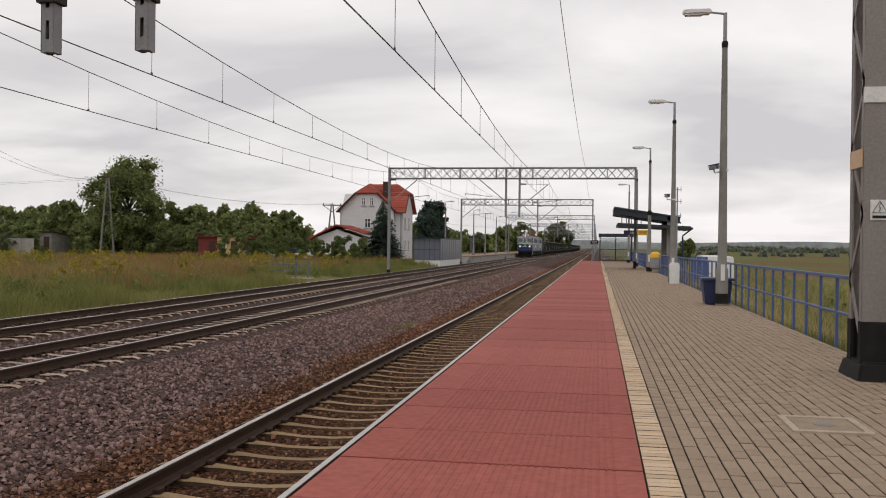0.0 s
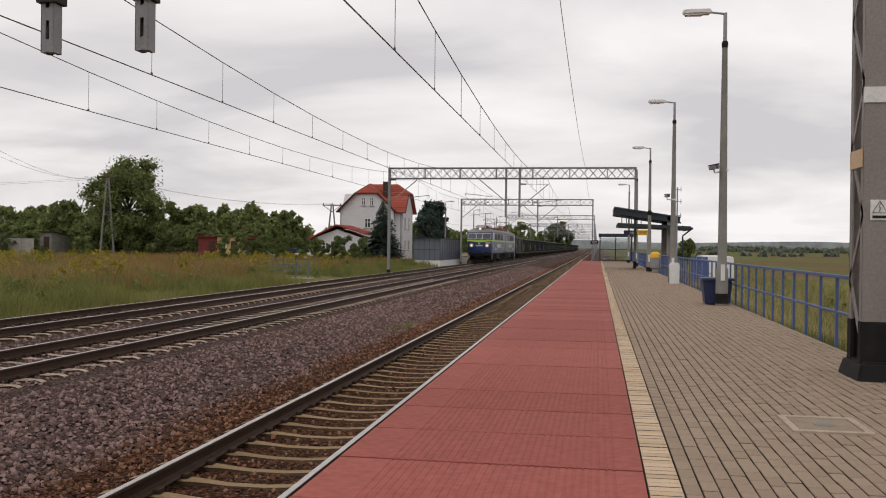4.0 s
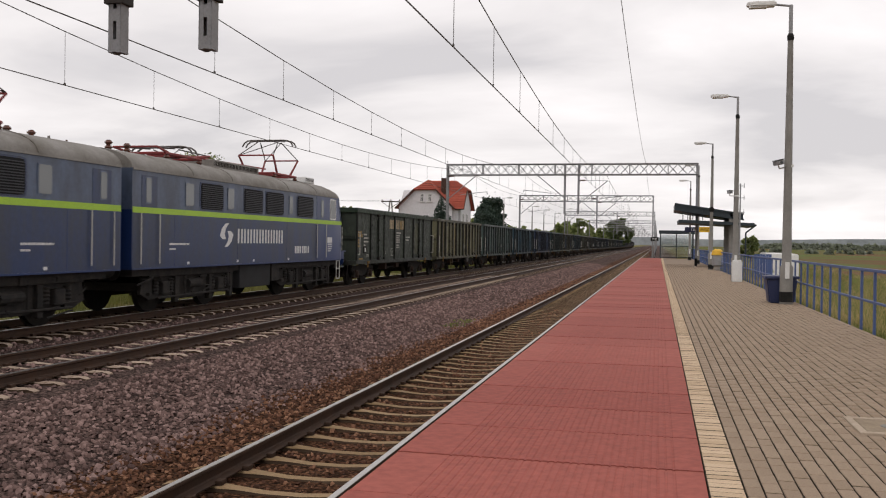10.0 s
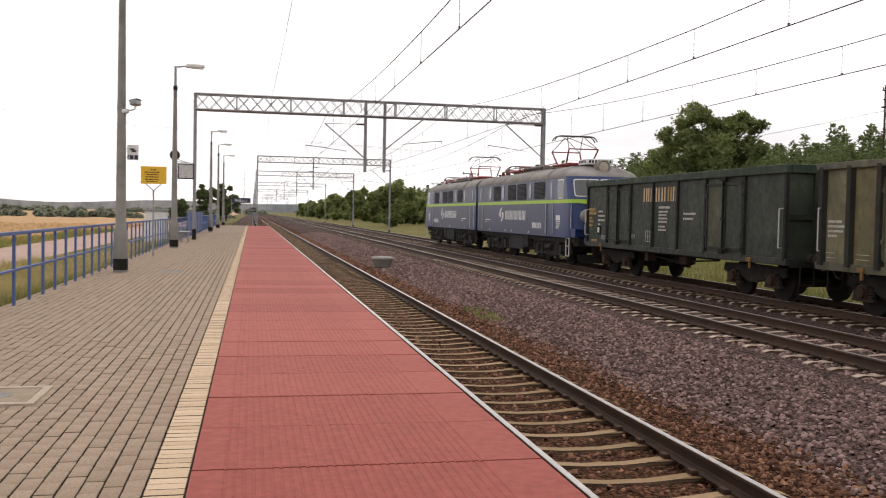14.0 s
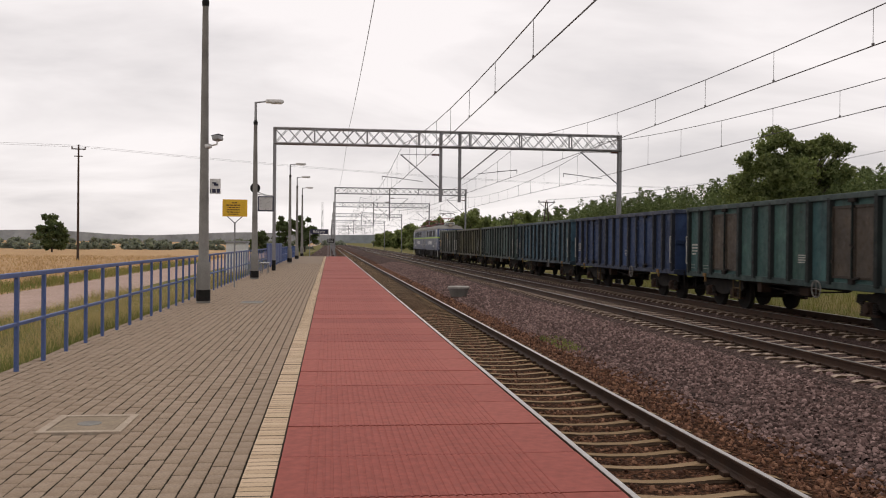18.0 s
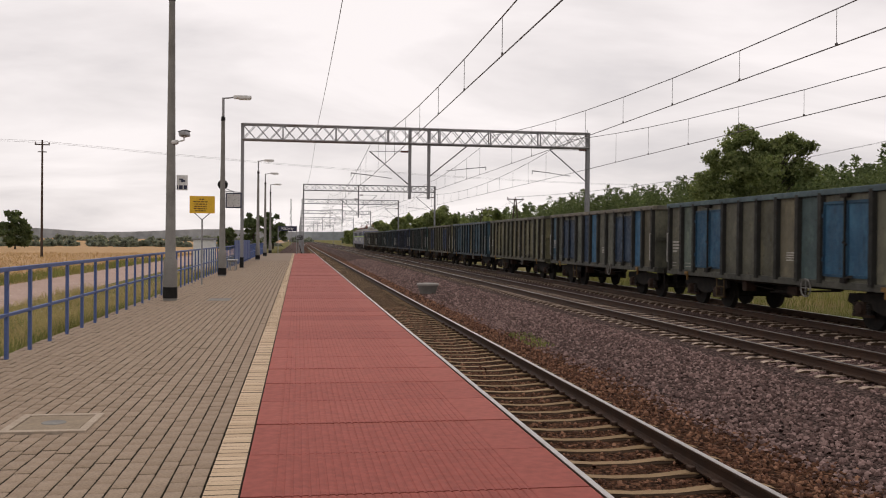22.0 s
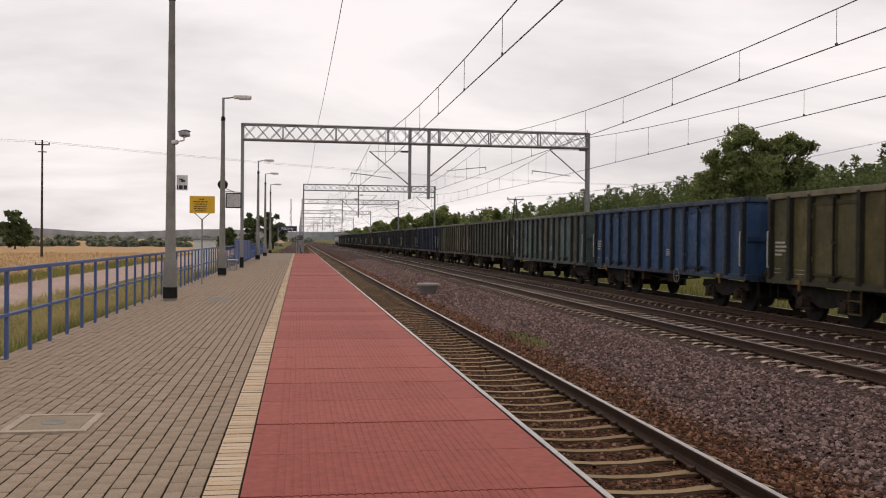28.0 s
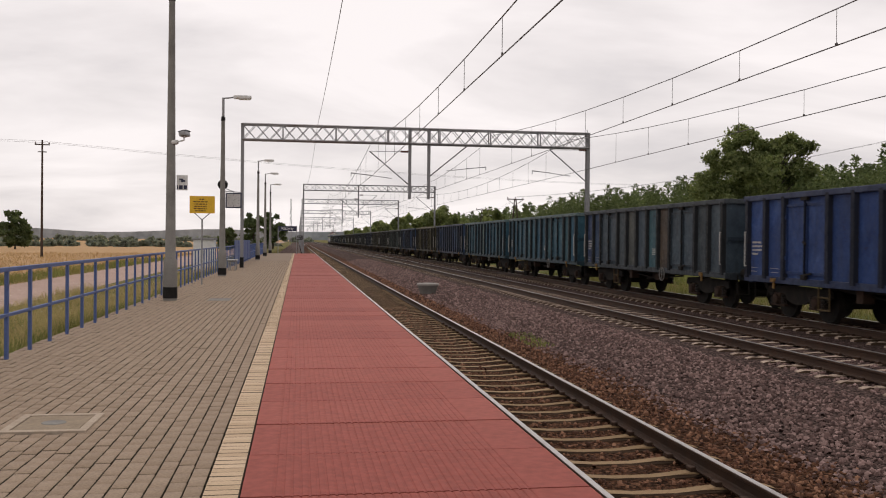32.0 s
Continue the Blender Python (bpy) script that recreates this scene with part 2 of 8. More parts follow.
def part(name, bm, mat, parent, label="", smooth=False):
    ob = new(name, mesh_of(name, bm, mat, smooth) if isinstance(bm, bmesh.types.BMesh) else bm)
    ob.parent = parent
    if name in TINY:
        tagged(ob, label or "many small pieces", kind="stuff")
    elif label:
        tagged(ob, label)
    return ob


def thing(name, label, category, at=None, group="", kind=""):
    ob = new(name)
    if at is not None:
        ob.matrix_basis = at
    return tagged(ob, label, category, group, kind)


def solid(name, bm, mat, label, category, kind="", group="", smooth=False):
    return tagged(new(name, mesh_of(name, bm, mat, smooth) if isinstance(bm, bmesh.types.BMesh) else bm), label, category, group, kind)


def raw_mesh(name, verts, faces_flat, per_face, mat):
    """A mesh straight from numpy arrays; all faces have per_face corners."""
    me = bpy.data.meshes.new(name)
    nf = len(faces_flat) // per_face
    me.vertices.add(len(verts))
    me.vertices.foreach_set("co", np.asarray(verts, dtype=np.float32).ravel())
    me.loops.add(len(faces_flat))
    me.loops.foreach_set("vertex_index", np.asarray(faces_flat, dtype=np.int32))
    me.polygons.add(nf)
    me.polygons.foreach_set("loop_start", np.arange(0, nf * per_face, per_face, dtype=np.int32))
    me.materials.append(mat)
    me.update(calc_edges=True)
    return me


# ---- plan: y runs along the tracks, x across, z = 0 on the middle track's rail heads ----
PLAT = 0.55
EDGE = -1.67
TRACKS = (("track_1", -2.682, -0.254, M_SLEEPER1), ("track_2", -8.873, 0.0, M_SLEEPER2), ("track_3", -12.588, 0.055, M_SLEEPER2))
G = 1.505
Y_END_N, Y_END_S = 98.0, -92.0


def bed_height(x):
    """Height of ballast and ground across the line."""
    pts = ((-400, 0.6), (-60, 0.2), (-24, -0.1), (-16.5, -0.25), (-15.4, -0.19), (-11.5, -0.20), (-7.6, -0.24), (-6.6, -0.30), (-5.75, -0.47), (-4.7, -0.495), (-1.5, -0.50), (3.3, -0.53))
    for (a, za), (b, zb) in zip(pts, pts[1:]):
        if a <= x <= b:
            return za + (zb - za) * (x - a) / (b - a)
    return pts[0][1] if x < 0 else -0.5

# ---- ground ----


def build_ground():
    xs = [-3000, -700, -400, -120, -60, -24, -16.5, -15.4, -11.5, -7.6, -6.6, -5.75, -4.7, -1.5, 3.35, 3.7, 6.0, 9.8, 14.4, 40, 120, 700, 3000]
    ys = [-3000, -700, -250, -92, -30, 0, 30, 60, 98, 250, 700, 3000]
    right = {3.35: -0.47, 3.7: 0.40, 6.0: -0.25, 9.8: -0.5, 14.4: -0.5, 40: -0.6, 120: -0.8, 700: -1.0, 3000: -1.0}
    bm = bmesh.new()
    grid = []
    for y in ys:
        grid.append([bm.verts.new((x, y, right.get(x, bed_height(x) if x < 3 else -0.5) if not (x in (3.35, 3.7) and (y > 98 or y < -92)) else -0.47)) for x in xs])
    for j in range(len(ys) - 1):
        for i in range(len(xs) - 1):
            f = bm.faces.new((grid[j][i], grid[j][i + 1], grid[j + 1][i + 1], grid[j + 1][i]))
            x, y = (xs[i] + xs[i + 1]) / 2, (ys[j] + ys[j + 1]) / 2
            if -15.4 < x < 3.3:
                f.material_index = 5 if -5.75 < x < -1.5 else 1
            elif x > 14.4 and y < 0:
                f.material_index = 2
            elif 14.4 < x < 700 and y > 60:
                f.material_index = 3
            elif 9.8 < x < 14.4 and y < 30:
                f.material_index = 4
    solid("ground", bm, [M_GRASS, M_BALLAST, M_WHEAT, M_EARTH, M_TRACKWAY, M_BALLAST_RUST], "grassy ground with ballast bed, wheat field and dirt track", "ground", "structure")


build_ground()


def scatter_stones(name, n, x0, x1, y0, y1, mat, label, size=(0.018, 0.04), lift=0.0, near=0.0, seed=3, keep=None):
    """Many small broken stones as one mesh."""
    rng = np.random.default_rng(seed)
    x = rng.uniform(x0, x1, n)
    if near:
        y = np.sign(rng.uniform(-1, 1, n)) * (np.abs(rng.uniform(0, 1, n)) ** near)
        y = y0 + (y + 1) / 2 * (y1 - y0)
    else:
        y = rng.uniform(y0, y1, n)
    if keep is not None:
        k = keep(x, y, rng)
        x, y = x[k], y[k]
    n = len(x)
    hx = [-24, -16.5, -15.4, -11.5, -7.6, -6.6, -5.75, -4.7, -1.5]
    z = np.interp(x, hx, [bed_height(v) for v in hx]) + lift + rng.uniform(-0.02, 0.03, n)
    base = np.array([(-1, -1, -.7), (1, -1, -.7), (1, 1, -.7), (-1, 1, -.7), (-.7, -.6, .7), (.6, -.8, .6), (.8, .6, .75), (-.6, .7, .6)])
    faces = np.array([(4, 5, 6, 7), (0, 1, 5, 4), (1, 2, 6, 5), (2, 3, 7, 6), (3, 0, 4, 7)])
    s = rng.uniform(size[0], size[1], (n, 1, 1)) * rng.uniform(0.65, 1.25, (n, 1, 3))
    v = (base[None] + rng.uniform(-0.35, 0.35, (n, 8, 3))) * s
    a, b = rng.uniform(0, 6.28, n), rng.uniform(-0.9, 0.9, n)
    ca, sa, cb, sb = np.cos(a)[:, None], np.sin(a)[:, None], np.cos(b)[:, None], np.sin(b)[:, None]
    vx, vy, vz = v[..., 0], v[..., 1] * cb - v[..., 2] * sb, v[..., 1] * sb + v[..., 2] * cb
    v = np.stack([vx * ca - vy * sa + x[:, None], vx * sa + vy * ca + y[:, None], vz + z[:, None]], -1)
    f = (faces[None] + (np.arange(n) * 8)[:, None, None]).ravel()
    return solid(name, raw_mesh(name, v.reshape(-1, 3), f, 4, mat), None, label, "gravel", "stuff")


def not_on_sleepers(edge, z=None):
    def keep(x, y, rng):
        near = (x < edge + 0.6) & (x > edge - G - 0.6)
        ph = ((y - 1.04) / 0.6) % 1.0
        return ~(near & ((ph < 0.24) | (ph > 0.76)))
    return keep


scatter_stones("ballast_gravel", 64000, -7.9, -5.25, -34, 34, M_STONE, "loose grey-brown crushed stone ballast between the tracks", near=1.9, size=(0.013, 0.031), keep=lambda x, y, rng: x < -5.35 + 0.7 * rng.random(len(x)) ** 2 + 0.12 * np.sin(y * 0.9) - 0.25)
scatter_stones("ballast_gravel", 18000, -11.7, -8.3, -16, 22, M_STONE, "loose grey-brown crushed stone ballast in the middle track", near=1.2, seed=5, size=(0.016, 0.032), keep=not_on_sleepers(-8.873), lift=0.0)
scatter_stones("ballast_gravel", 9000, -15.4, -11.8, -16, 22, M_STONE, "grey-brown crushed stone ballast along the far track", near=1.2, seed=7, keep=not_on_sleepers(-12.588), lift=-0.01)
scatter_stones("rusty_gravel", 36000, -6.05, -4.25, -34, 34, M_STONE_RUST, "rust-brown stained crushed stone beside the near track", near=1.8, seed=9, size=(0.011, 0.026), keep=lambda x, y, rng: not_on_sleepers(-2.682)(x, y, rng) & (x > -5.0 - 0.75 * rng.random(len(x)) ** 1.5 + 0.12 * np.sin(y * 0.9)), lift=0.012)
scatter_stones("rusty_gravel", 20000, -4.3, -1.7, -34, 34, M_STONE_RUST, "dark rust-brown stones between the near sleepers", near=1.8, seed=10, size=(0.011, 0.026), keep=not_on_sleepers(-2.682), lift=0.004)

for ya, yb, sd in ((24, 105, 41), (-105, -24, 42)):
    scatter_stones("ballast_gravel", 15000, -7.9, -5.3, ya, yb, M_STONE, "crushed stone ballast further along the line", seed=sd, size=(0.02, 0.042))
    scatter_stones("rusty_gravel", 5000, -5.3, -4.3, ya, yb, M_STONE_RUST, "rust-brown crushed stone further along the line", seed=sd + 5, size=(0.025, 0.045), keep=not_on_sleepers(-2.682))

# ---- tracks ----


def rail_profile():
    half = [(0.075, 0.0), (0.075, 0.012), (0.02, 0.03), (0.009, 0.05), (0.009, 0.12), (0.036, 0.137), (0.036, 0.158), (0.030, 0.166)]
    return half + [(-x, z) for x, z in half[::-1]]


def build_track(name, edge, z, mat, y0, y1):
    t = thing(name, "railway track on concrete sleepers with steel rails", "railway track", kind="structure")
    near, far = -700, 1000
    for x in (edge, edge - G):
        bm = prism([(x + u, z - 0.172 + v) for u, v in rail_profile()], "y", near, far)
        r = part("rail", bm, M_RAIL, t, "rust-brown steel rail")
        part("rail_head", B(x - 0.031, x + 0.031, near, far, z - 0.006, z), M_RAILTOP, r, "polished bright running surface")
    # sleeper: thicker at the seats, lower in the middle
    mid, sz = edge - G / 2, z - 0.185
    waist = -0.04 if z < -0.2 else -0.03
    prof = [(-1.25, -0.16), (-1.25, -0.03), (-1.15, -0.004), (-0.98, 0.0), (-0.62, 0.0), (-0.42, waist * 0.6), (-0.2, waist), (0.2, waist), (0.42, waist * 0.6), (0.62, 0.0), (0.98, 0.0), (1.15, -0.004), (1.25, -0.03), (1.25, -0.16)]
    bm = prism(prof, "y", -0.105, 0.105)
    for v in bm.verts:
        if v.co.z > -0.1:
            v.co.y *= 0.62 + 0.12 * (v.co.z / -waist + 1)
    bmesh.ops.bevel(bm, geom=[e for e in bm.edges if abs(e.verts[0].co.y - e.verts[1].co.y) < 1e-6 and e.verts[0].co.z > -0.1], offset=0.02, segments=1, affect="EDGES")
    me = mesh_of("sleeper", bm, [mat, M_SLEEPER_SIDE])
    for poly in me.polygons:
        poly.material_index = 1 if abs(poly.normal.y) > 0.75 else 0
    cb = bmesh.new()
    for s in (-1, 1):
        for o in (-0.10, 0.10):
            cx = s * G / 2 + o
            quad_box(cb, cx - 0.035, cx + 0.035, -0.06, 0.06, 0.0, 0.05, 0.012)
    clip = mesh_of("rail_clip", cb, M_RAIL)
    first, count = y0, int((y1 - y0) / 0.6)
    for i in range(count):
        y = first + 0.6 * i
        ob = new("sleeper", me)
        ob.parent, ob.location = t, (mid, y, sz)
        if abs(y) < 26:
            c = new("rail_clip", clip)
            c.parent, c.location = ob, (0, 0, 0)
    # those beyond, joined
    vs, fs = [], []
    b8 = np.array([(-1.28, -.10, -.16), (1.28, -.10, -.16), (1.28, .10, -.16), (-1.28, .10, -.16), (-1.26, -.07, -.012), (1.26, -.07, -.012), (1.26, .07, -.012), (-1.26, .07, -.012)])
    f6 = np.array([(3, 2, 1, 0), (4, 5, 6, 7), (0, 1, 5, 4), (1, 2, 6, 5), (2, 3, 7, 6), (3, 0, 4, 7)])
    far_y = [first - 0.6 * k for k in range(1, 330)] + [first + 0.6 * (count + k) for k in range(330)]
    for k, y in enumerate(far_y):
        vs.append(b8 + np.array((mid, y, sz)))
        fs.append(f6 + 8 * k)
    ob = part("sleepers", raw_mesh("sleepers", np.concatenate(vs), np.concatenate(fs).ravel(), 4, mat), None, t)
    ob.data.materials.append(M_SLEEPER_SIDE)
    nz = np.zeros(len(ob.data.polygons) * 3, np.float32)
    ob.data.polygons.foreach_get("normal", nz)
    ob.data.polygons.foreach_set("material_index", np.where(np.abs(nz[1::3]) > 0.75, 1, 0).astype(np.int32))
    tagged(ob, "distant concrete sleepers", kind="stuff")


for nm, ed, zz, mt in TRACKS:
    build_track(nm, ed, zz, mt, 1.04 - 0.6 * 75, 1.04 + 0.6 * 95)

# ---- platform ----


def dirty_joints(me):
    """The sunk edges of laid bricks hold dark joint sand."""
    me.materials.append(M_JOINT)
    nz = np.zeros(len(me.polygons) * 3, np.float32)
    me.polygons.foreach_get("normal", nz)
    me.polygons.foreach_set("material_index", np.where(nz[2::3] > 0.3, 0, 1).astype(np.int32))


def build_platform():
    p = thing("platform", "station platform with red edge panels, cream line and grey paving", "platform", kind="structure")
    core = B(EDGE + 0.06, 3.45, Y_END_S, Y_END_N, -0.6, PLAT - 0.05)
    part("core", core, M_JOINT, p, "dark joint sand and platform fill")
    part("edge_wall", B(EDGE + 0.02, EDGE + 0.10, Y_END_S, Y_END_N, -0.6, PLAT - 0.07), M_CONC_DARK, p, "grimy concrete platform wall")
    # ribbed red panels
    bm = bmesh.new()
    x0, x1 = EDGE, 0.298
    n = 30
    top = [(x0 + 0.01, PLAT - 0.10), (x0, PLAT - 0.09), (x0, PLAT - 0.01), (x0 + 0.01, PLAT)]
    w = (x1 - x0 - 0.5) / n
    for i in range(n):
        a = x0 + 0.36 + i * w
        top += [(a, PLAT), (a + w * 0.12, PLAT - 0.004), (a + w * 0.3, PLAT - 0.004), (a + w * 0.42, PLAT)]
    top += [(x1, PLAT), (x1, PLAT - 0.10)]
    prism(top, "y", -0.489, 0.489, bm)
    bmesh.ops.triangulate(bm, faces=[f for f in bm.faces if len(f.verts) > 4])
    me = mesh_of("red_panel", bm, M_RED_OB)
    for i in range(int(Y_END_N - Y_END_S)):
        ob = new("red_panel", me)
        ob.parent = p
        ob.location = (0, Y_END_S + 0.5 + i - 0.08, random.uniform(-0.003, 0.003))
    # cream bricks
    bm = B(0.306, 0.504, -0.0488, 0.0488, PLAT - 0.06, PLAT + 0.002)
    bmesh.ops.bevel(bm, geom=[e for e in bm.edges if e.verts[0].co.z > PLAT - 0.01 and e.verts[1].co.z > PLAT - 0.01], offset=0.004, segments=1, affect="EDGES")
    me = mesh_of("cream_brick", bm, [M_CREAM, M_JOINT])
    for poly in me.polygons:
        poly.material_index = 0 if poly.normal.z > 0.9 else 1
    for i in range(300):
        ob = new("cream_brick", me)
        ob.parent, ob.location = p, (0, -15 + 0.1 * i, random.uniform(-0.002, 0.002))
    vs, fs = [], []
    b8 = np.array([(.306, -.0475, -.06), (.504, -.0475, -.06), (.504, .0475, -.06), (.306, .0475, -.06), (.309, -.045, .002), (.501, -.045, .002), (.501, .045, .002), (.309, .045, .002)])
    f6 = np.array([(3, 2, 1, 0), (4, 5, 6, 7), (0, 1, 5, 4), (1, 2, 6, 5), (2, 3, 7, 6), (3, 0, 4, 7)])
    k = 0
    for i in range(int((Y_END_N - Y_END_S) * 10)):
        y = Y_END_S + 0.05 + 0.1 * i
        if -15.02 < y < 14.98:
            continue
        vs.append(b8 + np.array((0, y, PLAT)))
        fs.append(f6 + 8 * k)
        k += 1
    ob = part("cream_bricks", raw_mesh("cream_bricks", np.concatenate(vs), np.concatenate(fs).ravel(), 4, M_CREAM_FAR), None, p)
    dirty_joints(ob.data)
    tagged(ob, "line of cream bricks", kind="stuff")
    # pavers in staggered courses along the platform
    rng = np.random.default_rng(11)
    cols = int((3.42 - 0.51) / 0.1035)
    pav = bmesh.new()
    quad_box(pav, -0.0472, 0.0472, -0.0985, 0.0985, -0.06, 0)
    bmesh.ops.bevel(pav, geom=[e for e in pav.edges if e.verts[0].co.z > -0.01 and e.verts[1].co.z > -0.01], offset=0.0045, segments=1, affect="EDGES")
    pme = mesh_of("paver", pav, [M_PAVER_OB, M_JOINT])
    for poly in pme.polygons:
        poly.material_index = 0 if poly.normal.z > 0.3 else 1
    b12 = np.array([(a * x, b * y, z) for x, y, z in ((.0472, .0985, -.05), (.0472, .0985, -.004), (.0432, .0945, 0)) for a, b in ((-1, -1), (1, -1), (1, 1), (-1, 1))])
    f12 = np.array([(0, 1, 5, 4), (1, 2, 6, 5), (2, 3, 7, 6), (3, 0, 4, 7), (4, 5, 9, 8), (5, 6, 10, 9), (6, 7, 11, 10), (7, 4, 8, 11), (8, 9, 10, 11)])
    vs, fs, k, singles = [], [], 0, 0
    for i in range(cols):
        x = 0.51 + 0.0518 + 0.1035 * i
        for j in range(int(128 / 0.2035)):
            y = -60 + 0.2035 * j + (0.1018 if i % 2 else 0)
            if singles < 300 and 5.2 < y < 8.2 and 0.5 < x < 2.6 and not (1.45 < x < 2.2 and y > 7.3):
                ob = new("paver", pme)
                ob.parent, ob.location = p, (x, y, PLAT + rng.uniform(-0.004, 0.002))
                singles += 1
                continue
            if any(a0 < x < a1 and c0 < y < c1 for a0, a1, c0, c1 in ((1.52, 2.08, 7.50, 8.08), (1.51, 2.07, -7.56, -6.98))):
                continue
            vs.append(b12 + np.array((x, y, PLAT + rng.uniform(-0.004, 0.002))))
            fs.append(f12 + 12 * k)
            k += 1
    ob = part("pavers", raw_mesh("pavers", np.concatenate(vs), np.concatenate(fs).ravel(), 4, M_PAVER), None, p)
    dirty_joints(ob.data)
    tagged(ob, "grey-brown concrete pavers in staggered courses", kind="stuff")
    part("far_paving", B(0.51, 3.42, Y_END_S, -60.1, PLAT - 0.055, PLAT - 0.002), M_PAVER_FAR, p, "distant grey paving")
    part("far_paving", B(0.51, 3.42, 68.1, Y_END_N, PLAT - 0.055, PLAT - 0.002), M_PAVER_FAR, p, "distant grey paving")


M_RED_OB = varied("red_ribbed_panel", (0.275, 0.070, 0.054), (0.338, 0.095, 0.074), 0.75, False, 14, 0.15)
M_CREAM_FAR = varied("cream_brick_joined", (0.47, 0.345, 0.225), (0.57, 0.43, 0.295))
M_PAVER_FAR = worn("far_paving_concrete", (0.235, 0.177, 0.127), (0.205, 0.155, 0.112), 0.9, 0, 3, 0.5)
build_platform()


M_LIDFRAME = worn("pale_frame_concrete", (0.43, 0.35, 0.27), (0.30, 0.235, 0.175), 0.9, 0, 6, 0.7, 40, 0.25)
M_LID = worn("tan_lid_concrete", (0.30, 0.235, 0.165), (0.20, 0.155, 0.11), 0.9, 0, 4, 0.7, 40, 0.25)


def manhole(at):
    t = thing("manhole_cover", "square pale concrete manhole cover set in the paving", "manhole cover", at)
    f = bmesh.new()
    for x0, x1, y0, y1 in ((-.3, .3, -.34, -.28), (-.3, .3, .28, .34), (-.3, -.24, -.28, .28), (.24, .3, -.28, .28)):
        quad_box(f, x0, x1, y0, y1, -0.05, 0.014, 0.005)
    part("frame", f, M_LIDFRAME, t, "pale chipped concrete frame")
    part("lid", B(-.232, .232, -.272, .272, -0.05, 0.008, 0.006), M_LID, t, "stained tan concrete lid")
    part("badge", lathe([(0.09, 0.007), (0.085, 0.012)], 20), M_CONC_DARK, t, "round iron inset")
    return t


manhole(pose(1.80, 7.79, PLAT))
manhole(pose(1.79, -7.27, PLAT))

# ---- railing ----


def fence_panel(n, step):
    t = thing("railing", "blue painted tubular steel railing along the platform", "railing", group="platform railings")
    L = n * step
    for z, r in ((1.02, 0.026), (0.50, 0.02)):
        part("rail", B(-r, r, 0, L, z - r, z + r, 0.008), M_BLUE, t)
    pm = mesh_of("post", B(-0.02, 0.02, -0.03, 0.03, -0.15, 1.0, 0.006), M_BLUE)
    for i in range(n):
        o = new("post", pm)
        o.parent, o.location = t, (0, step * i + step / 2, 0)
    return t


f0 = fence_panel(10, 1.0)
f0.matrix_basis = pose(3.46, 10.8, PLAT)
for k in range(1, 9):
    copy_thing(f0, pose(3.46, 10.8 + 10.0 * k, PLAT))
f1 = fence_panel(10, 0.933)
f1.matrix_basis = pose(3.27, 1.423, PLAT)
for k in range(1, 11):
    copy_thing(f1, pose(3.27, 1.423 - 9.33 * k, PLAT))

# ---- lamps ----


def lamp_post(h, arm=-0.75):
    t = thing("street_lamp", "grey concrete lamp post with a flat white lamp head", "street lamp", group="platform lamps")
    part("pole", lathe([(0.155, 0.0), (0.15, 0.9), (0.115, 0.95), (0.065, h - 0.75)], 12), M_CONC_DARK, t, "tapered grey concrete pole", True)
    part("base_band", lathe([(0.159, 0.05), (0.158, 0.30)], 12), M_BLACK, t, "black painted band")
    part("label_plate", B(-0.05, 0.05, -0.166, -0.152, 0.62, 1.02), M_WHITE, t, "white plate")
    s = part("steel_top", lathe([(0.05, h - 0.8), (0.045, h)], 10), M_STEEL, t, smooth=True)
    part("collar", lathe([(0.075, h - 0.86), (0.082, h - 0.76), (0.06, h - 0.70)], 10), M_BLACK, s)
    part("arm", rod(bmesh.new(), (0.02, 0, h - 0.03), (arm * 0.55, 0, h + 0.03), 0.028, None, 8), M_STEEL, t, smooth=True)
    hd = prism([(arm * 0.45, -0.11), (arm * 0.5, 0.11), (arm * 1.1, 0.13), (arm * 1.32, 0.09), (arm * 1.40, 0.0), (arm * 1.32, -0.09), (arm * 1.1, -0.13)], "z", h - 0.03, h + 0.10)
    bmesh.ops.bevel(hd, geom=hd.edges[:], offset=0.03, segments=2, affect="EDGES")
    head = part("lamp_head", hd, M_WHITE, t, "flat pale grey lamp head", True)
    part("diffuser", B(arm * 1.3, arm * 0.75, -0.09, 0.09, h - 0.055, h - 0.028, 0.012), M_GLASSW, head, "frosted glass")
    return t


M_GLASSW = plain("frosted_glass", (0.75, 0.75, 0.73), 0.25)
l0 = lamp_post(7.25)
l0.matrix_basis = pose(3.05, 23.78, PLAT)
for x, y in ((2.97, 38.06), (2.98, 55.4), (2.83, 87.4), (2.85, 70.5)):
    copy_thing(l0, pose(x, y, PLAT))
lp = lamp_post(7.55)
lp.matrix_basis = pose(2.82, -21.42, PLAT)
l1 = lamp_post(6.62)
l1.matrix_basis = pose(2.78, -35.26, PLAT)
for x, y in ((2.66, -63.2), (2.62, -75.6), (2.64, -90.5)):
    copy_thing(l1, pose(x, y, PLAT))

# ---- gantries and the overhead line ----


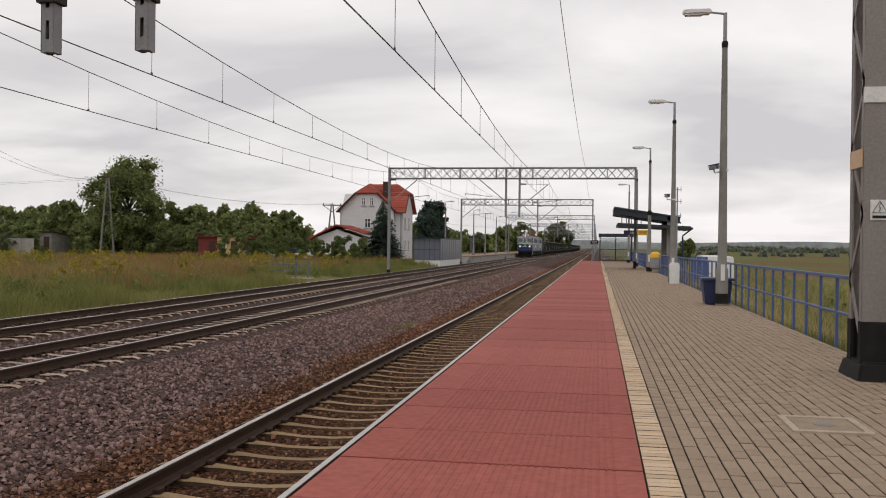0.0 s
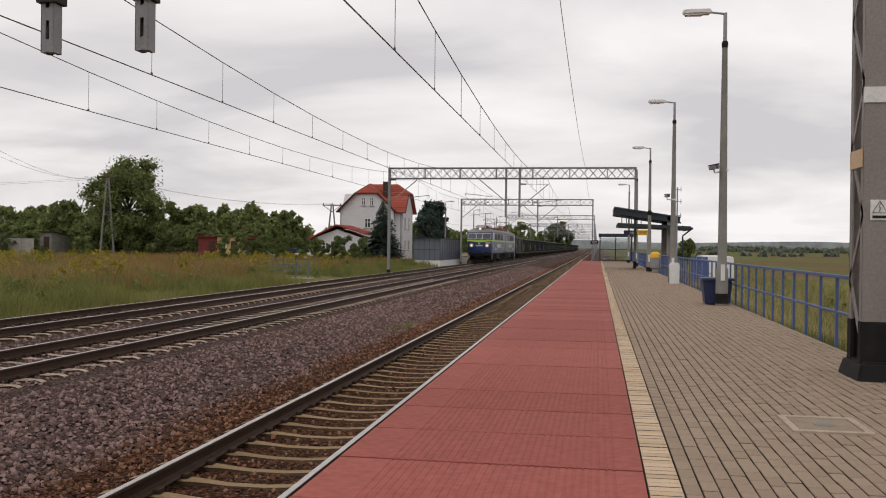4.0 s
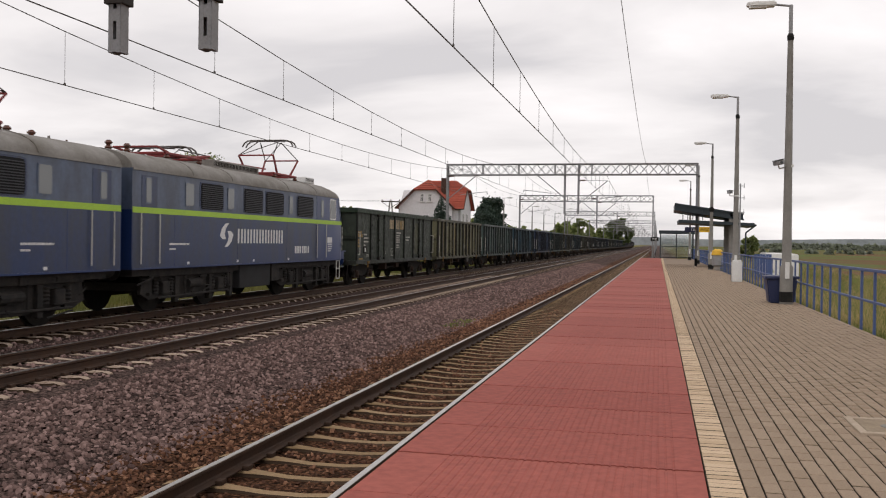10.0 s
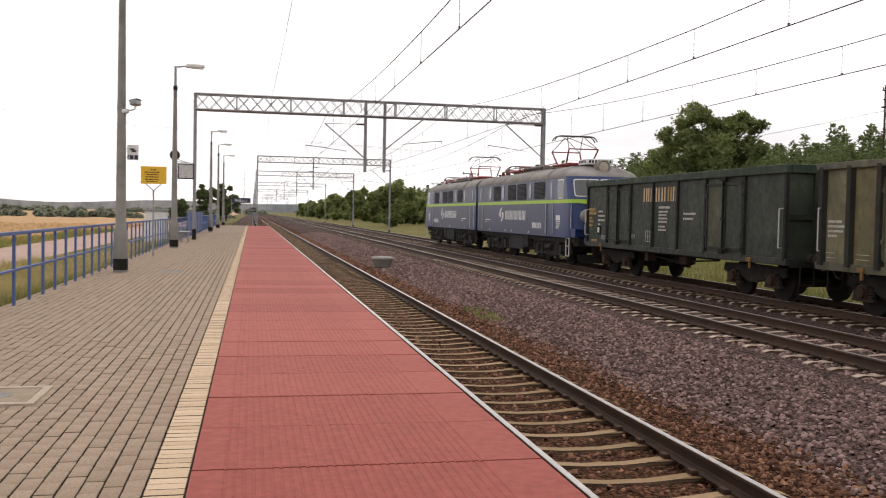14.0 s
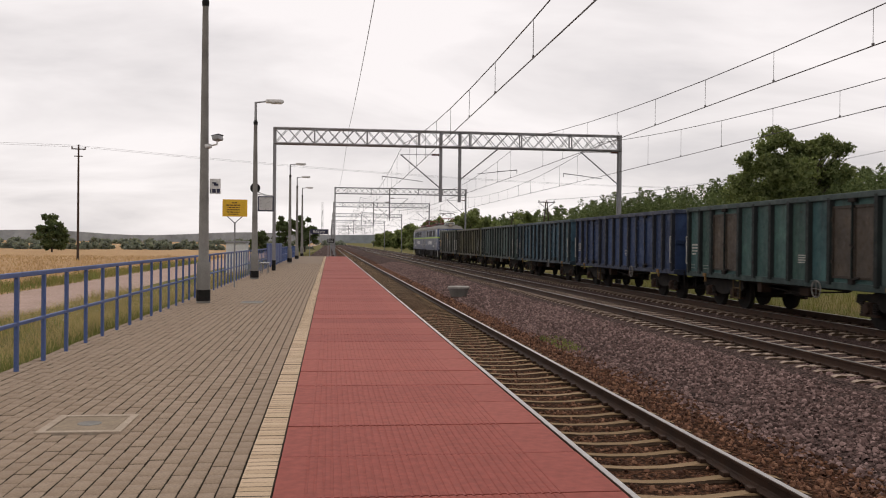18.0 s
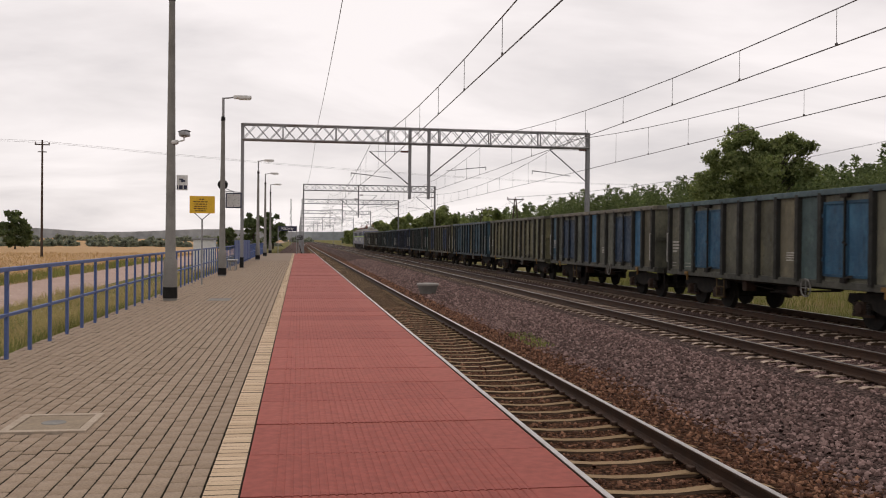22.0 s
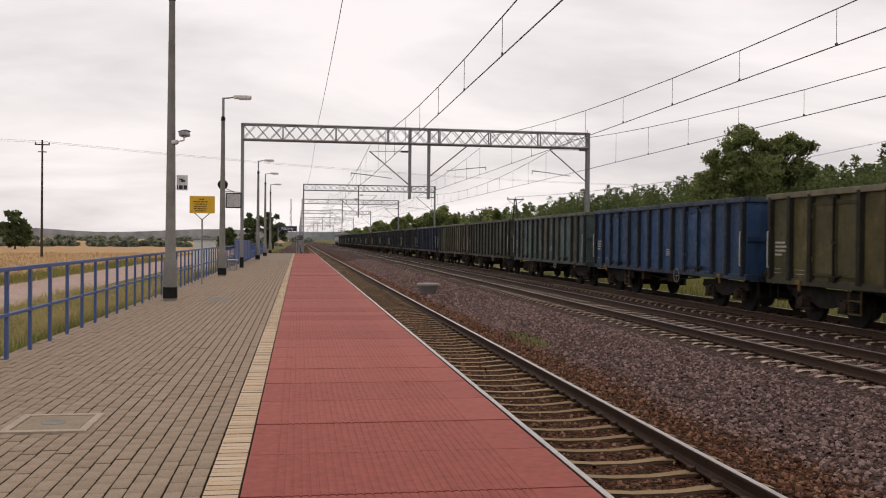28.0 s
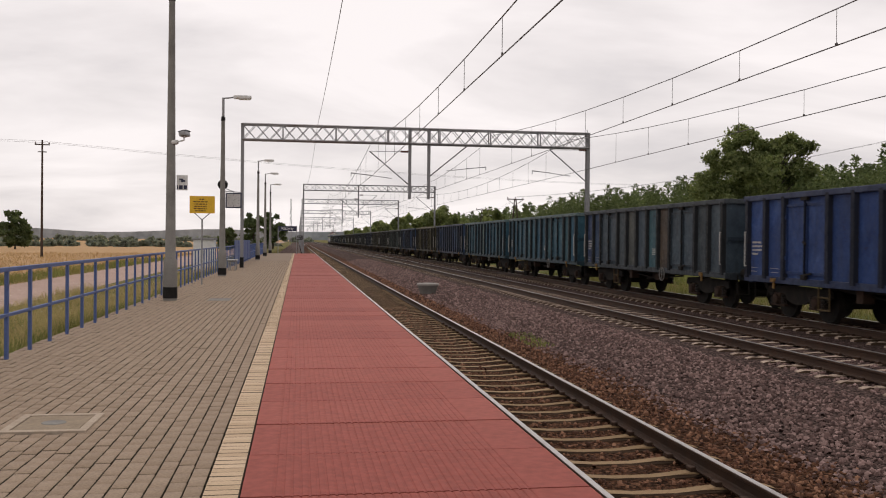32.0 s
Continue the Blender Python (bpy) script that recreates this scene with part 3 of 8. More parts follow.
def truss(name, L, w, h, parent, step, single=True):
    """A laced beam from x = 0 to L, its top at z = 0."""
    b = part(name, RODS([((0, s * w / 2, z), (L, s * w / 2, z)) for s in (-1, 1) for z in (-0.03, -h + 0.03)], 0.045, 4), M_STEEL, parent, "grey laced steel beam")
    n = int(L / step)
    st = L / n
    up = mesh_of("brace", beam(bmesh.new(), (0, 0, -h + 0.04), (st, 0, -0.04), 0.028, 0.028), M_STEEL)
    dn = mesh_of("brace", beam(bmesh.new(), (0, 0, -0.04), (st, 0, -h + 0.04), 0.028, 0.028), M_STEEL)
    if single:
        for s in (-1, 1):
            for i in range(n):
                for me, o in ((up, 0), (dn, 0.02 * s)):
                    br = new("brace", me)
                    br.parent, br.location = b, (i * st, s * w / 2 + o, 0)
    else:
        bm = bmesh.new()
        for s in (-1, 1):
            for i in range(n):
                a, c = i * st, (i + 1) * st
                beam(bm, (a, s * w / 2, -h + 0.04), (c, s * w / 2, -0.04), 0.028, 0.028)
                beam(bm, (a, s * w / 2 + 0.02 * s, -0.04), (c, s * w / 2 + 0.02 * s, -h + 0.04), 0.028, 0.028)
        tagged(part("lacing", bm, M_STEEL, b), kind="stuff")
    bm = bmesh.new()
    for i in range(0, n + 1, 4):
        for s in (-1, 1):
            beam(bm, (i * st, s * w / 2, -h + 0.03), (i * st, s * w / 2, -0.03), 0.06, 0.06)
        beam(bm, (i * st, -w / 2, -0.03), (i * st, w / 2, -0.03), 0.05, 0.05)
        beam(bm, (i * st, -w / 2, -h + 0.03), (i * st, w / 2, -h + 0.03), 0.05, 0.05)
    part("battens", bm, M_STEEL, b)
    return b


def cantilever(parent, side, x, zc, foot=-0.45, head=1.2):
    """A bracket arm from a post at x towards side, with its wire at height zc."""
    c = part("cantilever", RODS([((x, 0, zc + foot), (x + side * 2.0, 0, zc + head))], 0.033, 6), M_STEEL, parent, "tubular steel bracket arm")
    part("stay", RODS([((x, 0, zc + head + 0.02), (x + side * 2.0, 0, zc + head))], 0.014, 6), M_STEEL, c)
    part("registration_arm", RODS([((x + side * 0.9, 0, zc - 0.12), (x + side * 2.9, 0, zc + 0.12)), ((x + side * 2.9, 0, zc + 0.12), (x + side * 2.9, 0, zc - 0.06)), ((x + side * 2.9, 0, zc + 0.1), (x + side * 1.9, 0, zc + 0.02))], 0.018, 6), M_STEEL, c)
    ins = lathe([(0.03, -0.22), (0.07, -0.2), (0.03, -0.14), (0.07, -0.1), (0.03, -0.04), (0.07, 0.0), (0.03, 0.06), (0.07, 0.1), (0.03, 0.16)], 8, (x + side * 0.3, 0, zc + head + 0.017), "x")
    part("insulator", ins, M_INSUL, c, "ribbed brown insulator")


def gantry(y, xl, xr, top, zl, zr, drops, h=0.8, label="grey steel catenary gantry across the tracks", arms=()):
    t = thing("catenary_gantry", label, "gantry", pose(0, y, 0), "catenary gantries")
    b = truss("beam", xr - xl, 0.5, h, t, 0.62, abs(y) < 90)
    b.location = (xl, 0, top)
    for x, z0 in ((xl, zl), (xr, zr)):
        lg = bmesh.new()
        for s in (-1, 1):
            beam(lg, (x, s * 0.17, z0), (x, s * 0.15, top), 0.14, 0.07)
        l = part("leg", lg, M_GREYPAINT, t, "grey painted steel leg")
        la = bmesh.new()
        nz = int((top - z0) / 0.55)
        for i in range(nz):
            s = 1 if i % 2 else -1
            beam(la, (x, s * 0.16, z0 + 0.3 + i * 0.55), (x, -s * 0.16, z0 + 0.85 + i * 0.55), 0.02, 0.05)
        part("leg_lacing", la, M_GREYPAINT, l)
        part("base_band", B(x - 0.085, x + 0.085, -0.225, 0.225, z0, z0 + 0.5), M_BLACK, l, "black painted foot")
    for x in drops:
        dm = bmesh.new()
        for s in (-1, 1):
            beam(dm, (x, s * 0.11, top - 3.5), (x, s * 0.11, top - 0.05), 0.13, 0.04)
        for i in range(9):
            quad_box(dm, x - 0.06, x + 0.06, -0.12, 0.12, top - 3.48 + i * 0.38, top - 3.42 + i * 0.38)
        part("drop_post", dm, M_GREYPAINT, t, "hanging grey steel post")
    for side, x, zc in arms:
        cantilever(t, side, x, zc)
    return t


CW = {-3.43: 5.12, -9.62: 5.55, -13.34: 5.40}
ARMS_NEAR = lambda xl, d: [(1, d[-1], 5.12), (-1, d[0], 5.55), (1, xl, 5.42)]
for gy, xl, xr, top, zr in ((65.0, -14.8, 2.52, 7.5, PLAT), (-45.7, -14.6, 2.68, 7.5, PLAT)):
    gantry(gy, xl, xr, top, -0.3, zr, (-6.4, -5.45), arms=ARMS_NEAR(xl, (-6.4, -5.45)))
for gy in (100, 150, 205, 260, 320, 390, 470, -100, -137, -190, -250, -315, -390):
    gantry(gy, -14.7, -0.55, 7.85 if gy < 0 else 7.1, -0.3, -0.4, (-6.4,), 0.7, arms=[(1, -6.4, 5.12), (-1, -6.4, 5.55), (1, -14.7, 5.42)])
M_MASTPAINT = worn("mast_paint_taupe", (0.24, 0.215, 0.20), (0.19, 0.17, 0.155), 0.55, 0.05, 1, 0.6)


def near_gantry():
    y, top = 10.9, 7.35
    t = thing("catenary_gantry", "large grey steel gantry with a black-footed mast on the platform", "gantry", pose(0, y, 0), "catenary gantries")
    b = truss("beam", 19.6, 0.55, 0.85, t, 0.62)
    b.location = (-16.6, 0, top)
    for nm, x, z0 in (("leg", 3.0, PLAT),):
        ch = bmesh.new()
        for s in (-1, 1):
            # two channel sections, their flanges inwards
            x0 = 2.84 if s < 0 else 3.02
            quad_box(ch, 2.83, 3.17, s * 0.26 - 0.01, s * 0.26 + 0.01, 0.6, top)
            quad_box(ch, 2.83, 2.85, s * 0.26 - s * 0.10, s * 0.26, 0.6, top)
            quad_box(ch, 3.15, 3.17, s * 0.26 - s * 0.10, s * 0.26, 0.6, top)
        l = part("leg", ch, M_MASTPAINT, t, "taupe painted mast of two steel channels")
        la = bmesh.new()
        for xx in (2.84, 3.16):
            for i in range(9):
                s = 1 if i % 2 else -1
                beam(la, (xx, s * 0.25, 0.9 + i * 0.72), (xx, -s * 0.25, 1.62 + i * 0.72), 0.02, 0.06)
        part("leg_lacing", la, M_MASTPAINT, l)
        bb = bmesh.new()
        for s in (-1, 1):
            quad_box(bb, 2.822, 3.178, s * 0.26 - 0.018, s * 0.26 + 0.018, 0.6, 1.18)
            quad_box(bb, 2.822, 2.858, s * 0.26 - s * 0.11, s * 0.26, 0.6, 1.18)
        part("black_band", bb, M_BLACK, l)
        ft = B(2.73, 3.27, -0.46, 0.46, PLAT - 0.1, PLAT + 0.20)
        for v in ft.verts:
            if v.co.z > PLAT:
                v.co.x = 3.0 + (v.co.x - 3.0) * 0.72
                v.co.y *= 0.8
        bmesh.ops.bevel(ft, geom=ft.edges[:], offset=0.03, segments=2, affect="EDGES")
        part("foot", ft, M_BLACK, l, "chipped black concrete foot")
        part("conduit", RODS([((3.22, -0.36, PLAT), (3.22, -0.36, PLAT + 0.30)), ((3.22, -0.36, PLAT + 0.30), (3.16, -0.30, PLAT + 0.42)), ((3.16, -0.30, PLAT + 0.42), (3.16, -0.30, PLAT + 0.9))], 0.022, 8), M_TAN, l, "tan cable conduit")
        part("white_band", B(2.818, 3.18, -0.285, -0.268, 3.55, 3.72), M_WHITE, l)
        part("tan_plate", B(2.816, 2.829, -0.24, 0.24, 2.86, 3.06), M_TAN, l, "blank tan plate")
        w = part("warning_sign", B(2.90, 3.09, -0.282, -0.272, 2.28, 2.50), M_WHITE, l, "white high-voltage warning sign")
        tri = bmesh.new()
        for a, c in (((2.92, 2.36), (3.07, 2.36)), ((3.07, 2.36), (2.995, 2.49)), ((2.995, 2.49), (2.92, 2.36)), ((3.0, 2.46), (2.985, 2.42)), ((2.985, 2.42), (3.005, 2.415)), ((3.005, 2.415), (2.99, 2.375))):
            beam(tri, (a[0], -0.285, a[1]), (c[0], -0.285, c[1]), 0.008, 0.004)
        quad_box(tri, 2.92, 3.07, -0.287, -0.283, 2.30, 2.33)
        part("symbol", tri, M_BLACK, w)
    x, z0 = -16.45, -0.25
    lg = bmesh.new()
    for s in (-1, 1):
        for q in (-1, 1):
            beam(lg, (x + q * 0.2, s * 0.21, z0), (x + q * 0.2, s * 0.21, top), 0.07, 0.07)
    l = part("leg", lg, M_GREYPAINT, t, "grey lattice mast")
    la = bmesh.new()
    for i in range(13):
        for q in (-1, 1):
            s = 1 if i % 2 else -1
            beam(la, (x + q * 0.2, s * 0.2, z0 + 0.3 + i * 0.56), (x + q * 0.2, -s * 0.2, z0 + 0.86 + i * 0.56), 0.02, 0.05)
    part("leg_lacing", la, M_GREYPAINT, l)
    for x in (-6.95, -5.66):
        dm = bmesh.new()
        for s in (-1, 1):
            # a channel on each side, slotted plates between them
            quad_box(dm, x + s * 0.085 - 0.008, x + s * 0.085 + 0.008, -0.09, 0.09, 4.35, top - 0.05, 0.003)
            quad_box(dm, x + s * 0.055 - 0.03, x + s * 0.055 + 0.03, -0.09, -0.075, 4.35, top - 0.05)
            quad_box(dm, x + s * 0.055 - 0.03, x + s * 0.055 + 0.03, 0.075, 0.09, 4.35, top - 0.05)
        for i in range(8):
            quad_box(dm, x - 0.08, x + 0.08, -0.088, 0.088, 4.36 + i * 0.40, 4.52 + i * 0.40)
        part("drop_post", dm, M_GREYPAINT, t, "hanging grey slotted steel post")
        cl = bmesh.new()
        quad_box(cl, x - 0.14, x + 0.14, -0.13, 0.13, 4.98, 5.10, 0.01)
        part("clamp", cl, M_RUNGEAR_FIT, t, "dark steel clamp")
    for side, x, zc in ((1, -5.66, 5.12), (-1, -6.95, 5.55), (1, -16.45, 5.62)):
        cantilever(t, side, x, zc, -0.05 if x > -10 else -0.45, 1.7 if x > -10 else 1.2)


M_RUNGEAR_FIT = worn("dark_fitting_steel", (0.03, 0.028, 0.027), (0.05, 0.035, 0.025), 0.7)
M_TAN = worn("tan_plate", (0.62, 0.42, 0.24), (0.5, 0.36, 0.22), 0.6)
near_gantry()

SUPPORTS = sorted([10.9, 65, 100, 150, 205, 260, 320, 390, 470, -45.7, -100, -137, -190, -250, -315, -390])


def overhead(x, zc, name_label):
    t = thing("overhead_line", name_label, "overhead wire", group="overhead lines")
    dr = bmesh.new()
    off = 0.0
    for k, (a, b) in enumerate(zip(SUPPORTS, SUPPORTS[1:])):
        s0, s1 = (0.15, -0.15) if k % 2 else (-0.15, 0.15)
        n = max(4, round((b - a) / 3.86))
        pts, low = [], []
        for i in range(n + 1):
            u = i / n
            xx = x + s0 + (s1 - s0) * u
            yy = a + (b - a) * u
            low.append(Vector((xx, yy, zc - 0.02)))
            pts.append(Vector((xx, yy, zc + 1.72 - 1.08 * 4 * u * (1 - u) * min(1, (b - a) / 55))))
        part("contact_wire", rod(bmesh.new(), low[0], low[-1], 0.012, None, 5), M_WIRE, t)
        part("messenger_wire", tube(pts, 0.012, 5), M_WIRE, t)
        for i in range(1, n):
            rod(dr, low[i], pts[i], 0.006, None, 4)
            quad_box(dr, low[i].x - 0.012, low[i].x + 0.012, low[i].y - 0.03, low[i].y + 0.03, low[i].z, low[i].z + 0.05)
    tagged(part("droppers", dr, M_WIRE, t), kind="stuff")


overhead(-3.43, 5.14, "thin overhead contact wires above the platform track")
overhead(-9.62, 5.57, "thin overhead contact wires above the middle track")
overhead(-13.34, 5.40, "thin overhead contact wires above the far track")
fw = thing("feeder_wire", "single thin wire strung over the gantry beams", "overhead wire")
for (a, za), (b, zb) in (((65, 7.5), (10.9, 7.95)), ((10.9, 7.95), (-45.7, 7.55)), ((65, 7.5), (100, 7.1)), ((-45.7, 7.55), (-100, 7.85))):
    pts = [Vector((-0.9, a + (b - a) * i / 12, za + (zb - za) * i / 12 - 0.7 * 4 * (i / 12) * (1 - i / 12) * abs(a - b) / 60)) for i in range(13)]
    part("span", tube(pts, 0.009, 5), M_WIRE, fw)

# ---- the train ----
# how far the train has gone since 12 s; it gathers speed slowly
RUN = ((0.0, -202.5), (6.0, -101.5), (9.0, -50.9), (12.0, 0.0), (14.5, 42.1), (16.5, 75.9), (18.0, 101.8), (20.5, 144.9), (24.6, 216.3), (28.0, 276.7), (32.0, 348.1))
TRAIN_X, RAIL3 = -13.34, 0.055

M_LOCO_DULL = worn("weathered_loco_blue", (0.017, 0.036, 0.105), (0.034, 0.040, 0.058), 0.36, 0.0, 2.4, 1.0, 9, 0.06, True)
M_LOCO_BLUE = worn("loco_blue_paint", (0.011, 0.034, 0.132), (0.016, 0.028, 0.072), 0.30, 0.0, 1.2, 0.6, 20, 0.03, True)
M_LOCO_PALE = worn("loco_grey_blue_paint", (0.085, 0.115, 0.185), (0.050, 0.060, 0.082), 0.42, 0.0, 2.2, 0.9, 9, 0.04, True)
M_LIME = worn("lime_stripe", (0.36, 0.58, 0.03), (0.26, 0.42, 0.05), 0.45, 0, 2, 0.4)
M_ROOF = worn("sooty_roof_grey", (0.262, 0.250, 0.232), (0.115, 0.100, 0.080), 0.75, 0, 1.0, 0.8, 20, 0.1)
M_GLASS = Mat("dark_window_glass", 0.12).color((0.085, 0.092, 0.090)).m
M_SLAT = plain("louvre_slat_grey", (0.040, 0.043, 0.050), 0.6)
M_LOUVRE = plain("louvre_black", (0.011, 0.011, 0.013), 0.75)
M_LOCOGEAR = worn("dusty_loco_gear", (0.020, 0.019, 0.0185), (0.046, 0.038, 0.032), 0.8, 0.0, 5, 0.8, 40, 0.3)
M_RUNGEAR = worn("running_gear_grime", (0.014, 0.013, 0.0122), (0.036, 0.028, 0.021), 0.85, 0.0, 5, 0.7, 40, 0.3)
M_PANTO = worn("pantograph_red", (0.22, 0.02, 0.02), (0.12, 0.03, 0.03), 0.55, 0, 3, 0.5)
M_LOGO = worn("white_lettering", (0.70, 0.70, 0.69), (0.6, 0.6, 0.6), 0.55)
M_LENS = Mat("lamp_lens", 0.15).color((0.42, 0.36, 0.29)).m
M_SPRING = worn("spring_steel", (0.030, 0.027, 0.025), (0.05, 0.036, 0.027), 0.7, 0.2, 6, 0.6)


def glow(name, rgb, strength):
    m = Mat(name, 0.3)
    m.color((0.8, 0.8, 0.75))
    m.b.inputs["Emission Color"].default_value = (*rgb, 1)
    m.b.inputs["Emission Strength"].default_value = strength
    return m.m


M_HEADLAMP = glow("lit_headlamp", (1.0, 0.84, 0.62), 2.6)
M_LENS_LIT = glow("lit_lens", (1.0, 0.74, 0.46), 0.32)
M_LENS_LIT.node_tree.nodes["Principled BSDF"].inputs["Base Color"].default_value = (0.42, 0.36, 0.29, 1)


def paint_material():
    """Wagon paint: each panel's own colour with rust, coal dust, scratches and dents."""
    m = Mat("wagon_paint", 0.5, 0, 0.16)
    info = m.node("ShaderNodeObjectInfo")
    shift = m.node("ShaderNodeVectorMath")
    shift.operation = "ADD"
    far = m.node("ShaderNodeVectorMath")
    far.operation = "SCALE"
    far.inputs[0].default_value = (37.0, 91.0, 53.0)
    m.link(info.outputs["Random"], far.inputs["Scale"])
    m.link(m.node("ShaderNodeTexCoord").outputs["Object"], shift.inputs[0])
    m.link(far.outputs[0], shift.inputs[1])
    co = shift.outputs[0]

    def stretched(scale):
        mp = m.node("ShaderNodeMapping")
        mp.inputs["Scale"].default_value = scale
        m.link(co, mp.inputs["Vector"])
        return mp.outputs[0]
    streaks = m.noise(stretched((1, 1, 0.22)), 4.2, 7, 0.72)
    spots = m.noise(co, 6.5, 7, 0.72)
    big = m.noise(co, 0.9, 4, 0.6)
    blot = m.noise(stretched((1, 1, 0.7)), 2.3, 6, 0.7)
    fine = m.noise(co, 34, 4, 0.7)
    base = m.mix(1.0, info.outputs["Color"], m.ramp(big, [(0.32, (1.02, 1.04, 1.06)), (0.68, (1.72, 1.70, 1.62))]), "MULTIPLY")
    base = m.mix(m.ramp(blot, [(0.53, (0, 0, 0)), (0.60, (0.75, 0.75, 0.75))]), base, m.mix(1.0, base, (1.40, 1.37, 1.28), "MULTIPLY"))
    base = m.mix(1.0, base, m.ramp(fine, [(0.3, (0.82, 0.82, 0.82)), (0.7, (1.15, 1.15, 1.15))]), "MULTIPLY")
    dusty = m.mix(m.ramp(streaks, [(0.48, (0, 0, 0)), (0.76, (0.5, 0.5, 0.5))]), base, (0.020, 0.018, 0.016))
    rusty = m.mix(m.ramp(spots, [(0.63, (0, 0, 0)), (0.69, (0.75, 0.75, 0.75))]), dusty, (0.062, 0.030, 0.017))
    m.color(rusty)
    dents = m.noise(co, 1.5, 2, 0.4)
    hollow = m.ramp(dents, [(0.35, (0, 0, 0)), (0.65, (1, 1, 1))])
    m.bump(m.mix(0.08, hollow, spots), 0.55, 0.035)
    m.link(m.ramp(spots, [(0.4, (0.42, 0.42, 0.42)), (0.7, (0.8, 0.8, 0.8))]), m.b.inputs["Roughness"])
    return m.m


M_WAGON = paint_material()
M_WAGON_IN = worn("wagon_inside_rust", (0.10, 0.06, 0.04), (0.05, 0.04, 0.035), 0.9)
M_MARK = worn("faded_white_marking", (0.50, 0.48, 0.43), (0.3, 0.29, 0.27), 0.7, 0, 6, 0.9)
M_MARK_ORANGE = worn("faded_orange_marking", (0.40, 0.26, 0.10), (0.2, 0.15, 0.08), 0.7, 0, 6, 0.9)
M_MARK_CREAM = worn("cream_stencil", (0.55, 0.42, 0.26), (0.36, 0.27, 0.17), 0.7, 0, 6, 0.8)
M_WHEELGREY = worn("grimy_grey_paint", (0.24, 0.23, 0.21), (0.06, 0.05, 0.042), 0.7, 0, 8, 0.7)
M_HANDRAIL = worn("white_handrail", (0.55, 0.54, 0.50), (0.3, 0.28, 0.25), 0.6)
M_YFIT = worn("yellow_fitting", (0.24, 0.135, 0.04), (0.09, 0.055, 0.025), 0.7, 0, 6, 0.8)
M_STEP = worn("rusty_step_paint", (0.085, 0.058, 0.024), (0.045, 0.03, 0.018), 0.8, 0, 6, 0.8)


def wheelset_mesh(r, name):
    bm = bmesh.new()
    for s in (-1, 1):
        lathe([(r * 0.35, s * 0.80), (r * 0.8, s * 0.80), (r, s * 0.79), (r, s * 0.69), (r + 0.028, s * 0.685), (r + 0.028, s * 0.665), (r * 0.8, s * 0.67)], 24, (0, 0, r), "x", bm)
    lathe([(0.09, -0.82), (0.13, -0.86), (0.13, 0.86), (0.09, 0.88)], 10, (0, 0, r), "x", bm)
    return mesh_of(name, bm, M_RUNGEAR, True)


def buffers(parent, y, sgn, z=1.05, mat=None, head=0.23, wide=1.0):
    for s in (-1, 1):
        bf = part("buffer", lathe([(0.13, 0.0), (0.13, sgn * 0.25), (0.09, sgn * 0.26), (0.09, sgn * 0.55), (head, sgn * 0.56), (head, sgn * 0.60), (head * 0.9, sgn * 0.62)], 16, (0, 0, 0), "y"), mat or M_RUNGEAR, parent, "steel buffer with a flat head", True)
        for v in bf.data.vertices:
            if abs(v.co.y) > 0.555:
                v.co.x *= wide
        bf.location = (s * 0.875, y, z)
    hk = bmesh.new()
    rod(hk, (0, y, z - 0.02), (0, y + sgn * 0.35, z - 0.02), 0.05, None, 8)
    rod(hk, (0, y + sgn * 0.3, z), (0, y + sgn * 0.62, z - 0.12), 0.03, None, 8)
    part("coupling_hook", hk, M_RUNGEAR, parent)
    pts = [Vector((0.3, y + sgn * u * 0.6, z - 0.1 - 0.4 * math.sin(u * math.pi) * 0.8)) for u in [i / 8 for i in range(9)]]
    part("brake_hose", tube(pts, 0.028), M_RUNGEAR, parent, "black rubber hose")


def letter_blocks(bm, y, z, widths, height, x, gap, depth=0.004, thick=0.03, sgn=1):
    """A word as a row of plain upright blocks."""
    for w in widths:
        if w < 0:
            y += sgn * -w
            continue
        for a, b, c, d in ((0.0, w, 0, height),):
            y0, y1 = sorted((y + sgn * a, y + sgn * b))
            quad_box(bm, min(x, x + depth), max(x, x + depth), y0, y1, z + c, z + d)
        y += sgn * (w + gap)
    return bm


def text_bars(bm, x, depth, y0, z0, rows, sgn=1):
    """Lines of unreadable small writing as thin dashes."""
    rng = random.Random(int(abs(y0) * 100) + len(rows))
    for dz, length, h in rows:
        y, end = 0.0, length
        while y < end:
            w = rng.uniform(0.03, 0.09)
            a, b = sorted((y0 + sgn * y, y0 + sgn * min(end, y + w)))
            quad_box(bm, min(x, x + depth), max(x, x + depth), a, b, z0 + dz, z0 + dz + h)
            y += w + rng.uniform(0.012, 0.03)
    return bm


